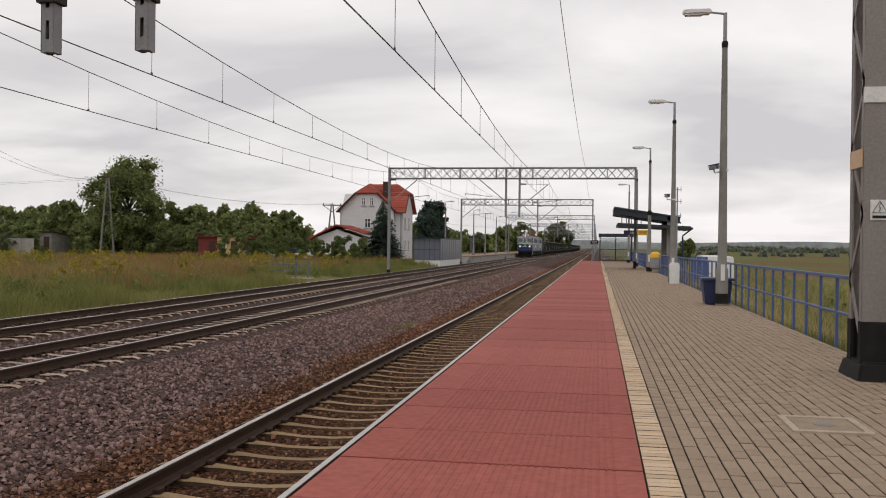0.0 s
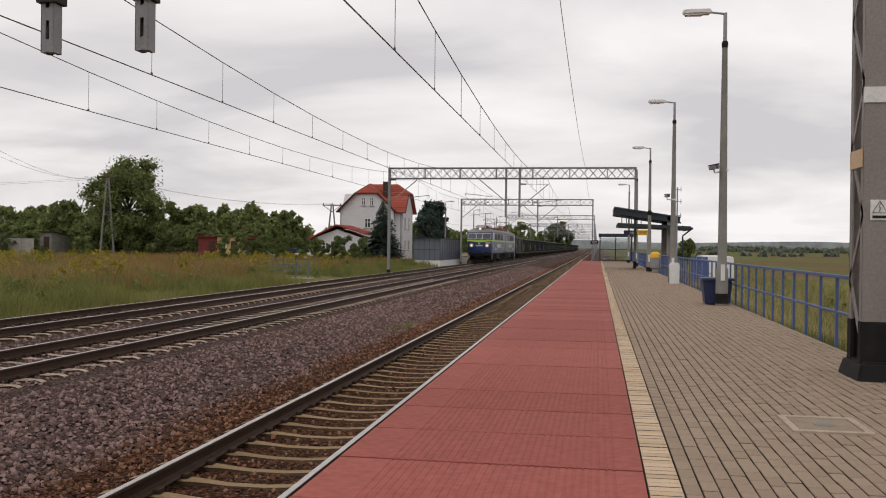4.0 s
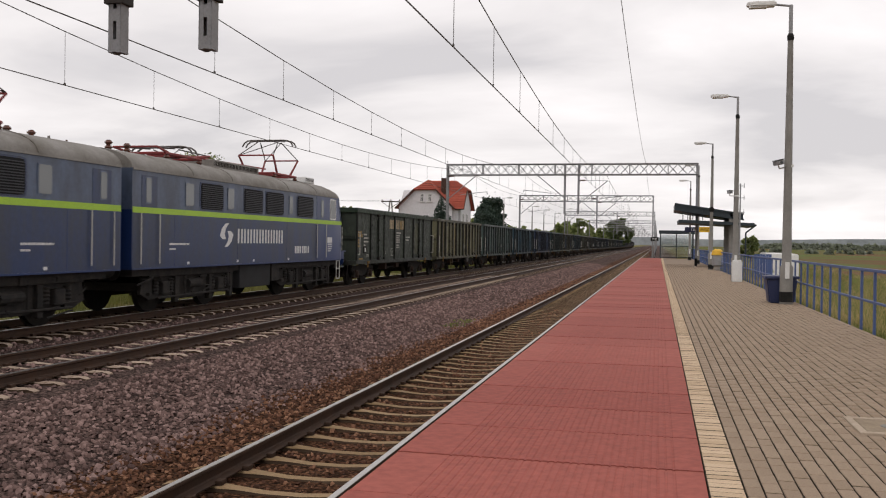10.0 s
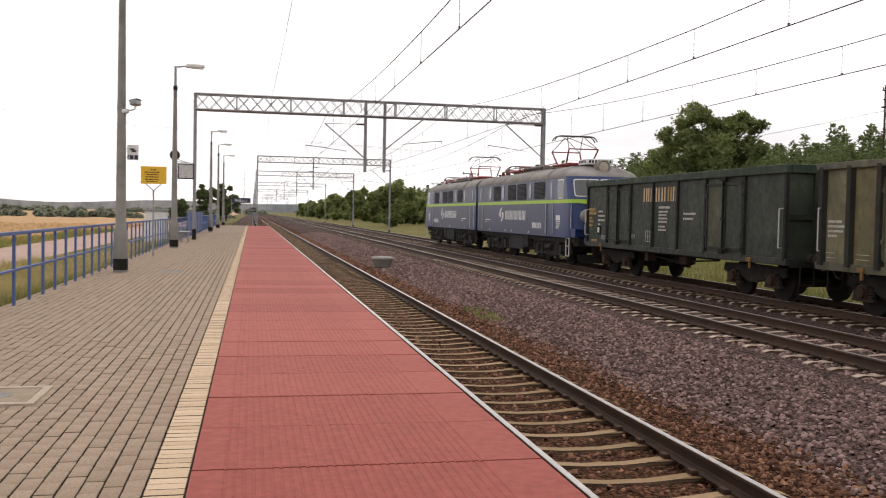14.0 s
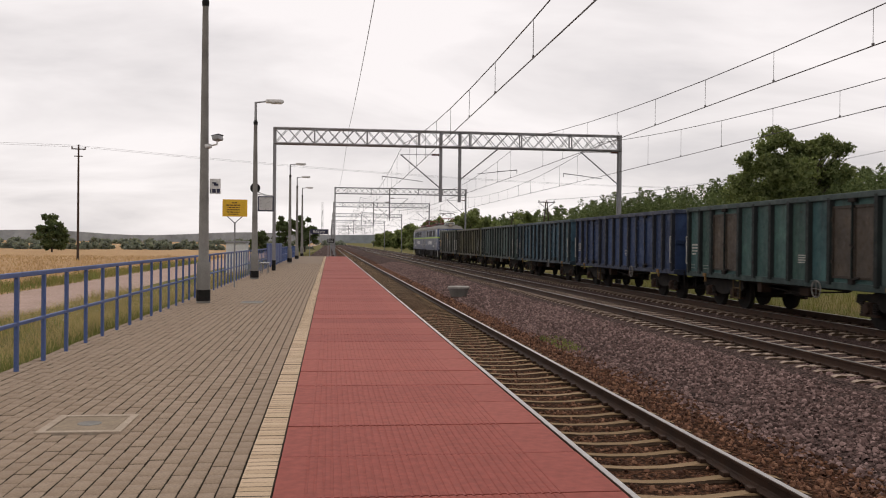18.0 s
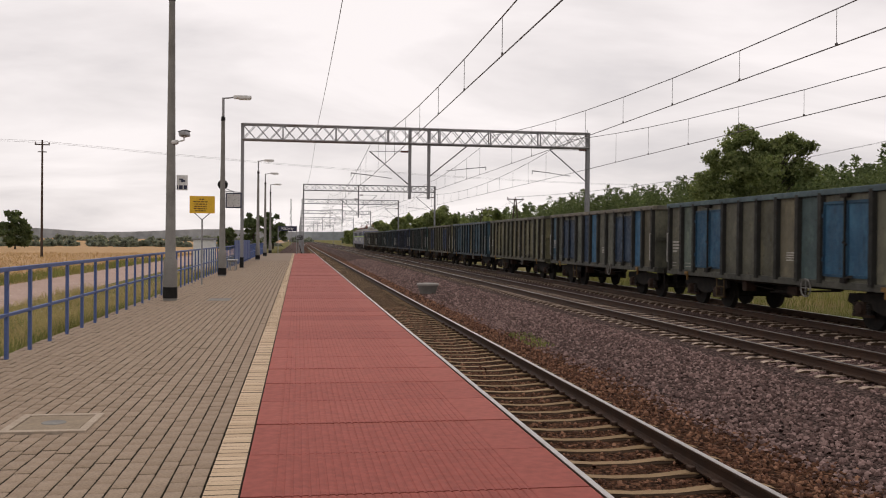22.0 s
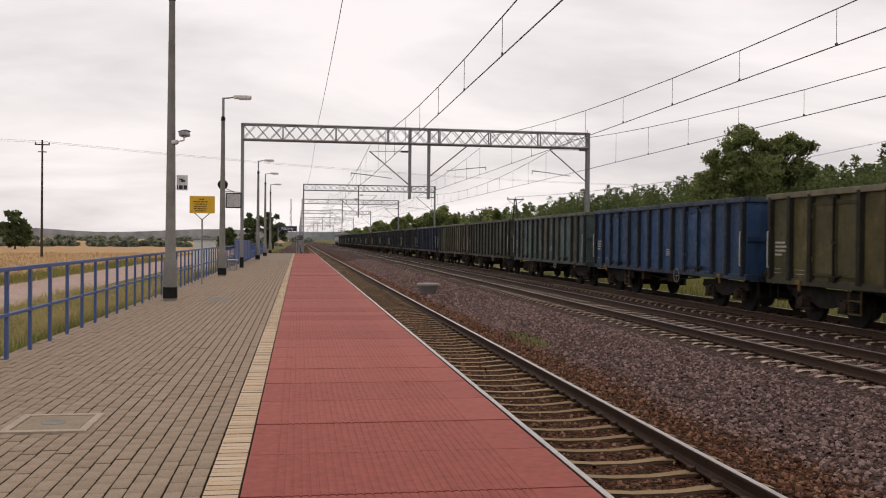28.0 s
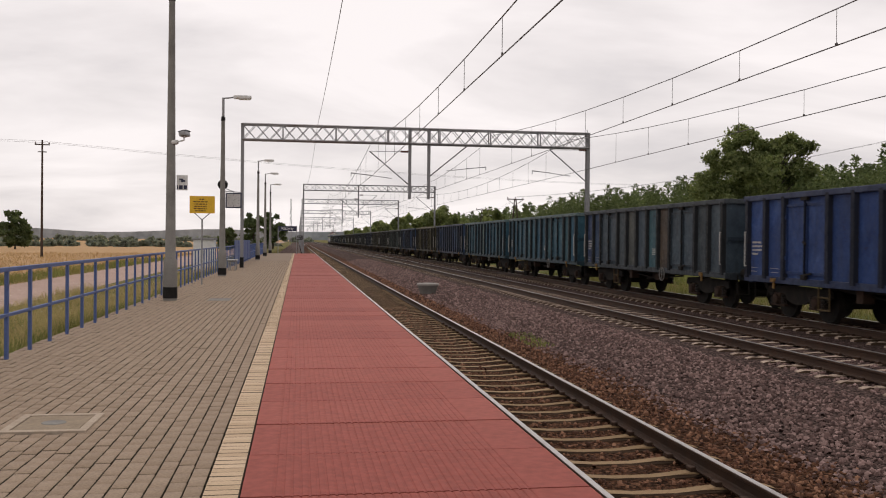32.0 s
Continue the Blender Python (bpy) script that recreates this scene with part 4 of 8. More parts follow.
def bogie(parent, y, wheel_me):
    b = part("bogie", B(-1.0, 1.0, y - 0.18, y + 0.18, 0.50, 0.72), M_RUNGEAR, parent, "grimy freight bogie with coil springs")
    for s in (-1, 1):
        # the frame arches over the axle boxes and bellies between them
        belly = [(y + 0.62 * math.cos(a), 0.62 - 0.24 * math.sin(a)) for a in [math.pi * k / 8 for k in range(9)]]
        fr = prism([(y - 1.48, 0.62), (y - 1.42, 0.80), (y - 0.6, 0.84), (y + 0.6, 0.84), (y + 1.42, 0.80), (y + 1.48, 0.62), (y + 1.30, 0.56), (y + 1.15, 0.66)] + belly + [(y - 1.15, 0.66), (y - 1.30, 0.56)], "x", s * 0.98, s * 1.06)
        sf = part("side_frame", fr, M_RUNGEAR, b)
        for o in (-0.91, 0.91):
            ax = B(s * 0.96, s * 1.12, y + o - 0.15, y + o + 0.15, 0.36, 0.64, 0.03)
            quad_box(ax, s * 0.98, s * 1.10, y + o - 0.34, y + o + 0.34, 0.30, 0.36, 0.015)
            lathe([(0.13, s * 1.10), (0.13, s * 1.17), (0.10, s * 1.19), (0.04, s * 1.20)], 12, (0, y + o, 0.48), "x", ax)
            part("axle_box", ax, M_RUSTBOX, sf, "rust-brown axle box")
            for q in (-0.25, 0.25):
                part("coil_spring", lathe([(0.085, 0.36), (0.06, 0.385), (0.085, 0.41), (0.06, 0.435), (0.085, 0.46), (0.06, 0.485), (0.085, 0.51), (0.06, 0.535), (0.085, 0.56), (0.06, 0.585), (0.085, 0.61)], 10, (s * 1.05, y + o + q, 0)), M_SPRING, sf)
    for o in (-0.91, 0.91):
        w = new("wheelset", wheel_me)
        w.parent, w.location = b, (0, y + o, 0)


M_RUSTBOX = worn("rusty_axle_box", (0.050, 0.030, 0.021), (0.022, 0.016, 0.013), 0.85, 0, 6, 0.6)


def wagon(ribbed):
    """An open high-sided coal wagon, 12.8 m long; y runs along it."""
    label = "ribbed open coal wagon with paired side doors" if ribbed else "smooth dark green open coal wagon with cream stencilling"
    t = thing("coal_wagon", label, "freight wagon", group="coal wagons")
    hw, z0, z1, H = 1.40, 1.02, 3.02, 6.4
    # shell: two sides and two ends round a floor
    sh = bmesh.new()
    for s in (-1, 1):
        quad_box(sh, s * hw - 0.03 * s, s * hw, -H, H, z0, z1)
        quad_box(sh, -hw + 0.03, hw - 0.03, s * H - 0.03 * s, s * H, z0, z1)
    body = part("body", sh, M_WAGON, t)
    part("floor", B(-hw + 0.03, hw - 0.03, -H + 0.03, H - 0.03, z0 - 0.02, z0 + 0.05), M_WAGON_IN, t, "rusty floor")
    part("coal_load", coal_heap(hw - 0.06, H - 0.08, 2.35), M_COAL, t, "black coal load below the rim")
    rim = bmesh.new()
    rw = 0.10 if ribbed else 0.085
    rh = 0.11 if ribbed else 0.17
    for s in (-1, 1):
        quad_box(rim, s * hw - 0.04 * s, s * (hw + rw), -H - 0.05, H + 0.05, z1 - 0.01, z1 + 0.02 + rh, 0.02)
        quad_box(rim, -hw + 0.04, hw - 0.04, s * H - 0.04 * s, s * (H + 0.08), z1 - 0.01, z1 + 0.02 + rh, 0.02)
    part("top_rim", rim, M_WAGON, t, "dirty steel rim")
    sill = bmesh.new()
    for s in (-1, 1):
        quad_box(sill, s * (hw - 0.1), s * (hw + 0.055), -H - 0.06, H + 0.06, 0.90, 1.06, 0.012)
        quad_box(sill, -hw + 0.1, hw - 0.1, s * H - 0.08 * s, s * (H + 0.06), 0.86, 1.06, 0.012)
    quad_box(sill, -0.3, 0.3, -H, H, 0.80, 1.0)
    part("underframe", sill, M_WAGON, t)
    doors = (-3.45, 3.45) if ribbed else (-3.48, 3.54)
    dw = 0.90 if ribbed else 0.925
    rib_x = [-6.27, -5.34, -1.49, -0.5, 0.5, 1.49, 5.34, 6.27] if ribbed else [-6.33, -0.80, 0.86, 6.36]
    rib_x += [d + s * (dw + 0.07) for d in doors for s in (-1, 1)]
    if ribbed:
        # the plates of the side between the ribs
        edges = sorted(rib_x)
        for a, b in zip(edges, edges[1:]):
            if not any(a < d < b for d in doors):
                part("side_panel", B(hw + 0.0005, hw + 0.006, a + 0.07, b - 0.07, 1.07, z1), M_WAGON, t)
    prof = (0.11, 0.105) if ribbed else (0.07, 0.06)
    for s in (-1, 1):
        for y in sorted(rib_x):
            w, d = prof
            rb = prism([(y - w, hw), (y - w * 0.6, hw + d), (y + w * 0.6, hw + d), (y + w, hw)], "z", 1.0, z1 + 0.05)
            # outline is in y and x: swap into place
            for v in rb.verts:
                v.co = Vector((s * v.co.y, v.co.x, v.co.z))
            bmesh.ops.recalc_face_normals(rb, faces=rb.faces[:])
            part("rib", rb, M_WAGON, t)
        for d in doors:
            for q in (-1, 1):
                a, b = sorted((d + q * 0.03, d + q * dw))
                dm = bmesh.new()
                quad_box(dm, s * hw, s * (hw + 0.022), a, b, 1.16, 2.86)
                dr = part("door", dm, M_WAGON, t)
                fm = bmesh.new()
                for y0, y1, za, zb in ((a, a + 0.06, 1.16, 2.86), (b - 0.06, b, 1.16, 2.86), (a, b, 2.80, 2.86), (a, b, 1.16, 1.22)):
                    quad_box(fm, s * (hw + 0.02), s * (hw + 0.05), y0, y1, za, zb)
                for zz in (1.5, 2.5):
                    quad_box(fm, s * (hw + 0.05), s * (hw + 0.075), d + q * (dw - 0.03) - 0.04, d + q * (dw - 0.03) + 0.04, zz, zz + 0.09)
                part("door_frame", fm, M_WAGON, dr)
            part("lock_bar", RODS([((s * (hw + 0.07), d, 1.05), (s * (hw + 0.07), d, 2.98))], 0.028, 8), M_WAGON, t)
            lk = B(s * (hw + 0.03), s * (hw + 0.11), d - 0.14, d + 0.14, 2.93, 3.02, 0.015)
            part("latch", lk, M_RUNGEAR, t)
            if s > 0:
                lv = bmesh.new()
                beam(lv, (hw + 0.09, d - 0.05, 1.14), (hw + 0.09, d + 0.34, 1.20), 0.02, 0.04)
                quad_box(lv, hw + 0.04, hw + 0.12, d - 0.1, d + 0.1, 1.04, 1.16, 0.015)
                beam(lv, (hw + 0.10, d - 0.03, 1.95), (hw + 0.10, d + 0.12, 1.88), 0.02, 0.05)
                part("latch_lever", lv, M_RUNGEAR, t)
        for e in (-1, 1):
            part("handrail", RODS([((s * (hw + 0.14), e * 6.27, 1.3), (s * (hw + 0.14), e * 6.27, 2.2)), ((s * (hw + 0.14), e * 6.27, 2.2), (s * hw, e * 6.27, 2.2)), ((s * (hw + 0.14), e * 6.27, 1.3), (s * hw, e * 6.27, 1.3))], 0.014, 6), M_HANDRAIL, t, "pale handrail")
            tie = bmesh.new()
            quad_box(tie, s * hw, s * (hw + 0.10), e * 4.9 - 0.1, e * 4.9 + 0.1, 0.92, 1.02, 0.015)
            quad_box(tie, s * (hw + 0.02), s * (hw + 0.07), e * 4.9 - 0.035, e * 4.9 + 0.035, 0.76, 0.93, 0.012)
            part("towing_hook", tie, M_YFIT, t, "yellow towing hook")
    for e in (-1, 1):
        er = bmesh.new()
        for x in (-0.7, 0.0, 0.7):
            quad_box(er, x - 0.07, x + 0.07, e * H, e * (H + 0.07), 1.0, z1)
        quad_box(er, -hw, hw, e * H, e * (H + 0.06), 1.95, 2.07)
        part("end_ribs", er, M_WAGON, t)
        buffers(t, e * (H + 0.06), e)
        st = RODS([((1.1, e * (H + 0.1), 0.45), (1.1, e * (H + 0.1), 1.0)), ((0.75, e * (H + 0.1), 0.45), (0.75, e * (H + 0.1), 1.0)), ((0.75, e * (H + 0.1), 0.45), (1.1, e * (H + 0.1), 0.45))], 0.016, 6)
        part("step", st, M_RUNGEAR, t)
    for e in (-1, 1):
        bogie(t, e * 4.43, WHEEL_SMALL)
    br = bmesh.new()
    rod(br, (0.5, -0.9, 0.72), (0.5, -0.1, 0.72), 0.19, None, 12)
    part("air_tank", br, M_RUNGEAR, t)
    for a, b in (((1.0, -2.6, 0.82), (1.0, 0.8, 0.62)), ((1.0, 2.6, 0.82), (1.0, -0.6, 0.62)), ((1.2, -3.0, 0.86), (1.2, 3.0, 0.86))):
        part("brake_rod", rod(bmesh.new(), a, b, 0.022, None, 6), M_RUNGEAR, t)
    if ribbed:
        ring = [(1.47, 1.9 + 0.21 * math.cos(k * math.pi / 8), 0.86 + 0.21 * math.sin(k * math.pi / 8)) for k in range(17)]
        hwl = RODS(list(zip(ring, ring[1:])), 0.017, 5)
        beam(hwl, (1.47, 1.70, 0.86), (1.47, 2.10, 0.86), 0.018, 0.018)
        beam(hwl, (1.47, 1.9, 0.66), (1.47, 1.9, 1.06), 0.018, 0.018)
        part("brake_wheel", hwl, M_WHEELGREY, t, "grimy grey brake handwheel")
    if ribbed:
        st = RODS([((1.42, -2.9, 0.36), (1.42, -2.9, 0.95)), ((1.42, -2.45, 0.36), (1.42, -2.45, 0.95)), ((1.42, -2.9, 0.37), (1.42, -2.45, 0.37)), ((1.42, -2.9, 0.66), (1.42, -2.45, 0.66))], 0.02, 6)
        part("side_step", st, M_STEP, t, "rusty ochre side step")
    vv = B(0.85, 1.15, 0.5, 0.95, 0.62, 0.90, 0.03)
    part("brake_valve", vv, M_RUSTBOX, t)
    part("brake_box", B(0.95, 1.25, -1.7, -1.45, 0.60, 0.9, 0.02), M_RUSTBOX, t)
    # small markings at the ends of each side
    mk = bmesh.new()
    for s in (-1, 1):
        if not ribbed:
            continue
        x = s * (hw + 0.006)
        text_bars(mk, x, s * 0.006, -s * 6.1, 1.35, [(0.55, 0.45, 0.05), (0.45, 0.55, 0.05), (0.35, 0.5, 0.05), (0.25, 0.3, 0.05)], s)
        text_bars(mk, x, s * 0.006, s * 0.9 if ribbed else -s * 0.1, 1.30, [(0.36, 0.5, 0.03), (0.30, 0.4, 0.03), (0.24, 0.5, 0.03), (0.18, 0.35, 0.03)], s)
        for y0, y1 in ((-6.15, -5.85), (-5.15, -4.75)):
            for za, zb in ((1.16, 1.17), (1.26, 1.27)):
                quad_box(mk, min(x, x + s * 0.006), max(x, x + s * 0.006), min(s * y0, s * y1), max(s * y0, s * y1), za, zb)
    if ribbed:
        part("markings", mk, M_MARK, t, "small unreadable white markings")
    return t


def coal_heap(hw, H, z):
    bm = bmesh.new()
    nx, ny = 6, 26
    g = [[bm.verts.new((-hw + 2 * hw * i / nx, -H + 2 * H * j / ny, z + 0.22 * math.sin(math.pi * i / nx) + noise.noise(Vector((i * 0.7, j * 0.5, 3))) * 0.12)) for i in range(nx + 1)] for j in range(ny + 1)]
    for j in range(ny):
        for i in range(nx):
            bm.faces.new((g[j][i], g[j][i + 1], g[j + 1][i + 1], g[j + 1][i]))
    b = [bm.verts.new((x, y, 1.08)) for x, y in ((-hw, -H), (hw, -H), (hw, H), (-hw, H))]
    bm.faces.new(b[::-1])
    for k, (line) in enumerate(([g[0][i] for i in range(nx + 1)], [g[j][nx] for j in range(ny + 1)], [g[ny][i] for i in range(nx, -1, -1)], [g[j][0] for j in range(ny, -1, -1)])):
        bm.faces.new([b[k]] + [b[(k + 1) % 4]] + line[::-1])
    return bm


M_COAL = worn("coal", (0.012, 0.012, 0.013), (0.03, 0.03, 0.03), 0.6, 0, 8, 0.6, 25, 1.0, False, 0.05)
WHEEL_SMALL = wheelset_mesh(0.46, "wheelset")
WHEEL_BIG = wheelset_mesh(0.625, "wheelset")


def stencil_marks(t):
    """The first wagon's own stencilling: a large word in cream, blocks of small lines, boxes."""
    hw = 1.40
    for s in (1,):
        for k, y in enumerate((-1.54, -1.21, -0.66, -0.26, 0.16, 0.50)):
            w = letter_blocks(bmesh.new(), y, 2.43, [0.085, 0.085], 0.42, hw, 0.10, 0.006, 0)
            part("stencil_block", w, M_MARK_ORANGE if k == 4 else M_MARK_CREAM, t, "worn stencilled block of a word")
        m = bmesh.new()
        text_bars(m, hw, 0.006, -0.42, 1.60, [(0.62, 0.75, 0.07), (0.50, 0.62, 0.055), (0.40, 0.52, 0.055), (0.30, 0.58, 0.055), (0.20, 0.58, 0.055), (0.06, 0.45, 0.05), (-0.04, 0.52, 0.05)])
        text_bars(m, hw, 0.006, 1.2, 1.92, [(0.12, 0.75, 0.06), (-0.02, 0.6, 0.06)])
        text_bars(m, hw, 0.006, -5.35, 1.80, [(0.30, 0.42, 0.065), (0.15, 0.62, 0.065), (0.0, 0.62, 0.065), (-0.15, 0.22, 0.065)])
        for y0, z0, a, b in ((-1.32, 1.20, 0.32, 0.34), (-2.42, 1.28, 0.26, 0.12), (-5.0, 1.18, 0.34, 0.12)):
            for c, d, e, f in ((0, a, 0, 0.012), (0, a, b - 0.012, b), (0, 0.012, 0, b), (a - 0.012, a, 0, b), (a * 0.45, a * 0.48, 0, b), (0, a, b * 0.5, b * 0.5 + 0.01)):
                quad_box(m, hw, hw + 0.006, y0 + c, y0 + d, z0 + e, z0 + f)
        part("small_markings", m, M_MARK, t, "small unreadable cream lines and boxes")
        o = bmesh.new()
        text_bars(o, hw, 0.006, -6.25, 1.72, [(0.44, 0.6, 0.10), (0.30, 0.72, 0.11), (0.14, 0.32, 0.08), (0.02, 0.42, 0.09), (-0.12, 0.35, 0.09)])
        text_bars(o, hw, 0.006, -6.0, 1.07, [(0.02, 0.55, 0.06)])
        part("orange_markings", o, M_MARK_ORANGE, t, "faded orange load table")
        pl = part("label_holder", B(hw, hw + 0.03, -5.40, -5.06, 1.34, 1.64, 0.006), M_BLACK, t, "black label holder")
        part("paper_label", B(hw + 0.031, hw + 0.036, -5.31, -5.15, 1.40, 1.58), M_WHITE, pl, "white paper label")


class Hull:
    """The locomotive's outer form: plan outline at each height, cab towards +y."""
    L, W = 15.1, 1.45

    def w(self, z):
        if z <= 3.5:
            return self.W
        u = min(1, (z - 3.5) / 0.52)
        return self.W * math.sqrt(max(0.0, 1 - u ** 2.2)) * 0.98 + 0.02

    def yf(self, z):
        if z <= 2.55:
            return self.L
        if z <= 3.5:
            return self.L - 0.32 * (z - 2.55) / 0.95
        return self.L - 0.32 - 1.3 * ((z - 3.5) / 0.52) ** 1.6

    def front(self, u, z, off=0.0):
        w, yf = self.w(z), self.yf(z)
        k = (1 - min(1.0, abs(u)) ** 2.6) ** (1 / 2.2)
        return Vector((u * (w + off), yf - 0.62 + (0.62 + off) * k, z))

    def side(self, s, y, z, off=0.0):
        return Vector((s * (self.w(z) + off), y, z))


HULL = Hull()
US = [-1, -0.985, -0.94, -0.86, -0.74, -0.58, -0.4, -0.2, 0, 0.2, 0.4, 0.58, 0.74, 0.86, 0.94, 0.985, 1]


def loft(rings, bm, close_ends=True):
    rs = [[bm.verts.new(p) for p in r] for r in rings]
    n = len(rings[0])
    for p, q in zip(rs, rs[1:]):
        for i in range(n):
            bm.faces.new((p[i], p[(i + 1) % n], q[(i + 1) % n], q[i]))
    if close_ends:
        bm.faces.new(rs[0][::-1])
        bm.faces.new(rs[-1])
    bmesh.ops.recalc_face_normals(bm, faces=bm.faces[:])
    return bm


def hull_ring(z):
    r = [HULL.side(-1, 0, z)] + [HULL.side(-1, y, z) for y in (5, 10, 13.6)]
    r += [HULL.front(u, z) for u in US]
    r += [HULL.side(1, y, z) for y in (13.6, 10, 5)] + [HULL.side(1, 0, z)]
    return r


def shell_patch(fn, na, nb, off, inset=0.0):
    """A slab lying on the hull: fn(a, b, off) for a, b in 0..1."""
    bm = bmesh.new()
    lay = []
    for o in (0.0005, off):
        lay.append([[bm.verts.new(fn(i / na, j / nb, o)) for i in range(na + 1)] for j in range(nb + 1)])
    lo, hi = lay
    for j in range(nb):
        for i in range(na):
            bm.faces.new((hi[j][i], hi[j][i + 1], hi[j + 1][i + 1], hi[j + 1][i]))
            bm.faces.new((lo[j][i], lo[j + 1][i], lo[j + 1][i + 1], lo[j][i + 1]))
    rim = lambda g: [g[0][i] for i in range(na + 1)] + [g[j][na] for j in range(1, nb + 1)] + [g[nb][i] for i in range(na - 1, -1, -1)] + [g[j][0] for j in range(nb - 1, 0, -1)]
    a, b = rim(lo), rim(hi)
    for i in range(len(a)):
        bm.faces.new((a[i], a[(i + 1) % len(a)], b[(i + 1) % len(a)], b[i]))
    bmesh.ops.recalc_face_normals(bm, faces=bm.faces[:])
    return bm


def on_front(u0, u1, z0, z1):
    return lambda a, b, o: HULL.front(u0 + (u1 - u0) * a, z0 + (z1 - z0) * b, o)


def on_side(s, y0, y1, z0, z1):
    return lambda a, b, o: HULL.side(s, y0 + (y1 - y0) * a, z0 + (z1 - z0) * b, o)


def rounded(fn, k=0.055):
    """Pulls the corners of a patch in, so that it has round corners."""
    def f(a, b, o):
        u, v = 2 * a - 1, 2 * b - 1
        return fn(0.5 + 0.5 * u * (1 - k * v ** 10), 0.5 + 0.5 * v * (1 - k * u ** 10), o)
    return f


def framed(parent, fn, n, name, pane_mat, frame_mat, grow, label=""):
    """A window with round corners: a frame slab with its pane standing a little prouder."""
    m = max(n, 10)
    f = part("window_frame", shell_patch(rounded(fn(grow)), m, 8, 0.012 if n < 3 else 0.030), frame_mat, parent, smooth=True)
    part(name, shell_patch(rounded(fn(0)), m, 8, 0.018 if n < 3 else 0.036), pane_mat, f, label, True)
    return f


def pantograph(parent, y, raised):
    ro = 4.12
    fr = RODS([((-0.6, y - 1.0, ro), (-0.6, y + 1.0, ro)), ((0.6, y - 1.0, ro), (0.6, y + 1.0, ro)), ((-0.6, y - 1.0, ro), (0.6, y - 1.0, ro)), ((-0.6, y + 1.0, ro), (0.6, y + 1.0, ro)), ((-0.6, y, ro), (0.6, y, ro))], 0.04, 6)
    p = part("pantograph", fr, M_PANTO, parent, "red pantograph, raised to the wire" if raised else "red pantograph, folded down")
    ins = bmesh.new()
    for x in (-0.6, 0.6):
        for o in (-0.9, 0.9):
            lathe([(0.05, 3.86), (0.09, 3.92), (0.05, 3.97), (0.09, 4.02), (0.05, 4.08)], 8, (x, y + o, 0), "z", ins)
    part("insulators", ins, M_INSUL, p)
    top = 5.33 if raised else 4.38
    knee = 4.72 if raised else 4.25
    kw = 1.1 if raised else 1.45
    for x in (-0.55, 0.55):
        for s in (-1, 1):
            part("lower_arm", rod(bmesh.new(), (x, y + s * 0.55, ro), (x * 1.15, y + s * kw, knee), 0.04, 0.032, 6), M_PANTO, p)
            part("upper_arm", rod(bmesh.new(), (x * 1.15, y + s * kw, knee), (x * 0.7, y + s * 0.12, top - 0.06), 0.018, None, 6), M_WIRE, p)
    for s in (-1, 1):
        part("stay", rod(bmesh.new(), (-0.63, y + s * kw, knee), (0.4, y + s * 0.12, top - 0.06), 0.014, None, 6), M_WIRE, p)
        part("cross_tube", rod(bmesh.new(), (-0.63, y + s * kw, knee), (0.63, y + s * kw, knee), 0.026, None, 6), M_PANTO, p)
    for o in (-0.14, 0.14):
        pts = [(-0.95, y + o, top - 0.22), (-0.88, y + o, top - 0.10), (-0.76, y + o, top - 0.02), (-0.6, y + o, top), (0.6, y + o, top), (0.76, y + o, top - 0.02), (0.88, y + o, top - 0.10), (0.95, y + o, top - 0.22)]
        part("contact_strip", tube(pts, 0.026), M_WIRE, p, "dark carbon contact strip")
    part("head_frame", RODS([((x, y - 0.14, top - 0.03), (x, y + 0.14, top - 0.03)) for x in (-0.5, 0.5)], 0.02, 6), M_WIRE, p)
    part("spring_gear", B(-0.35, 0.35, y - 0.3, y + 0.3, ro - 0.04, ro + 0.09, 0.02), M_PANTO, p, "red spring and cylinder gear")


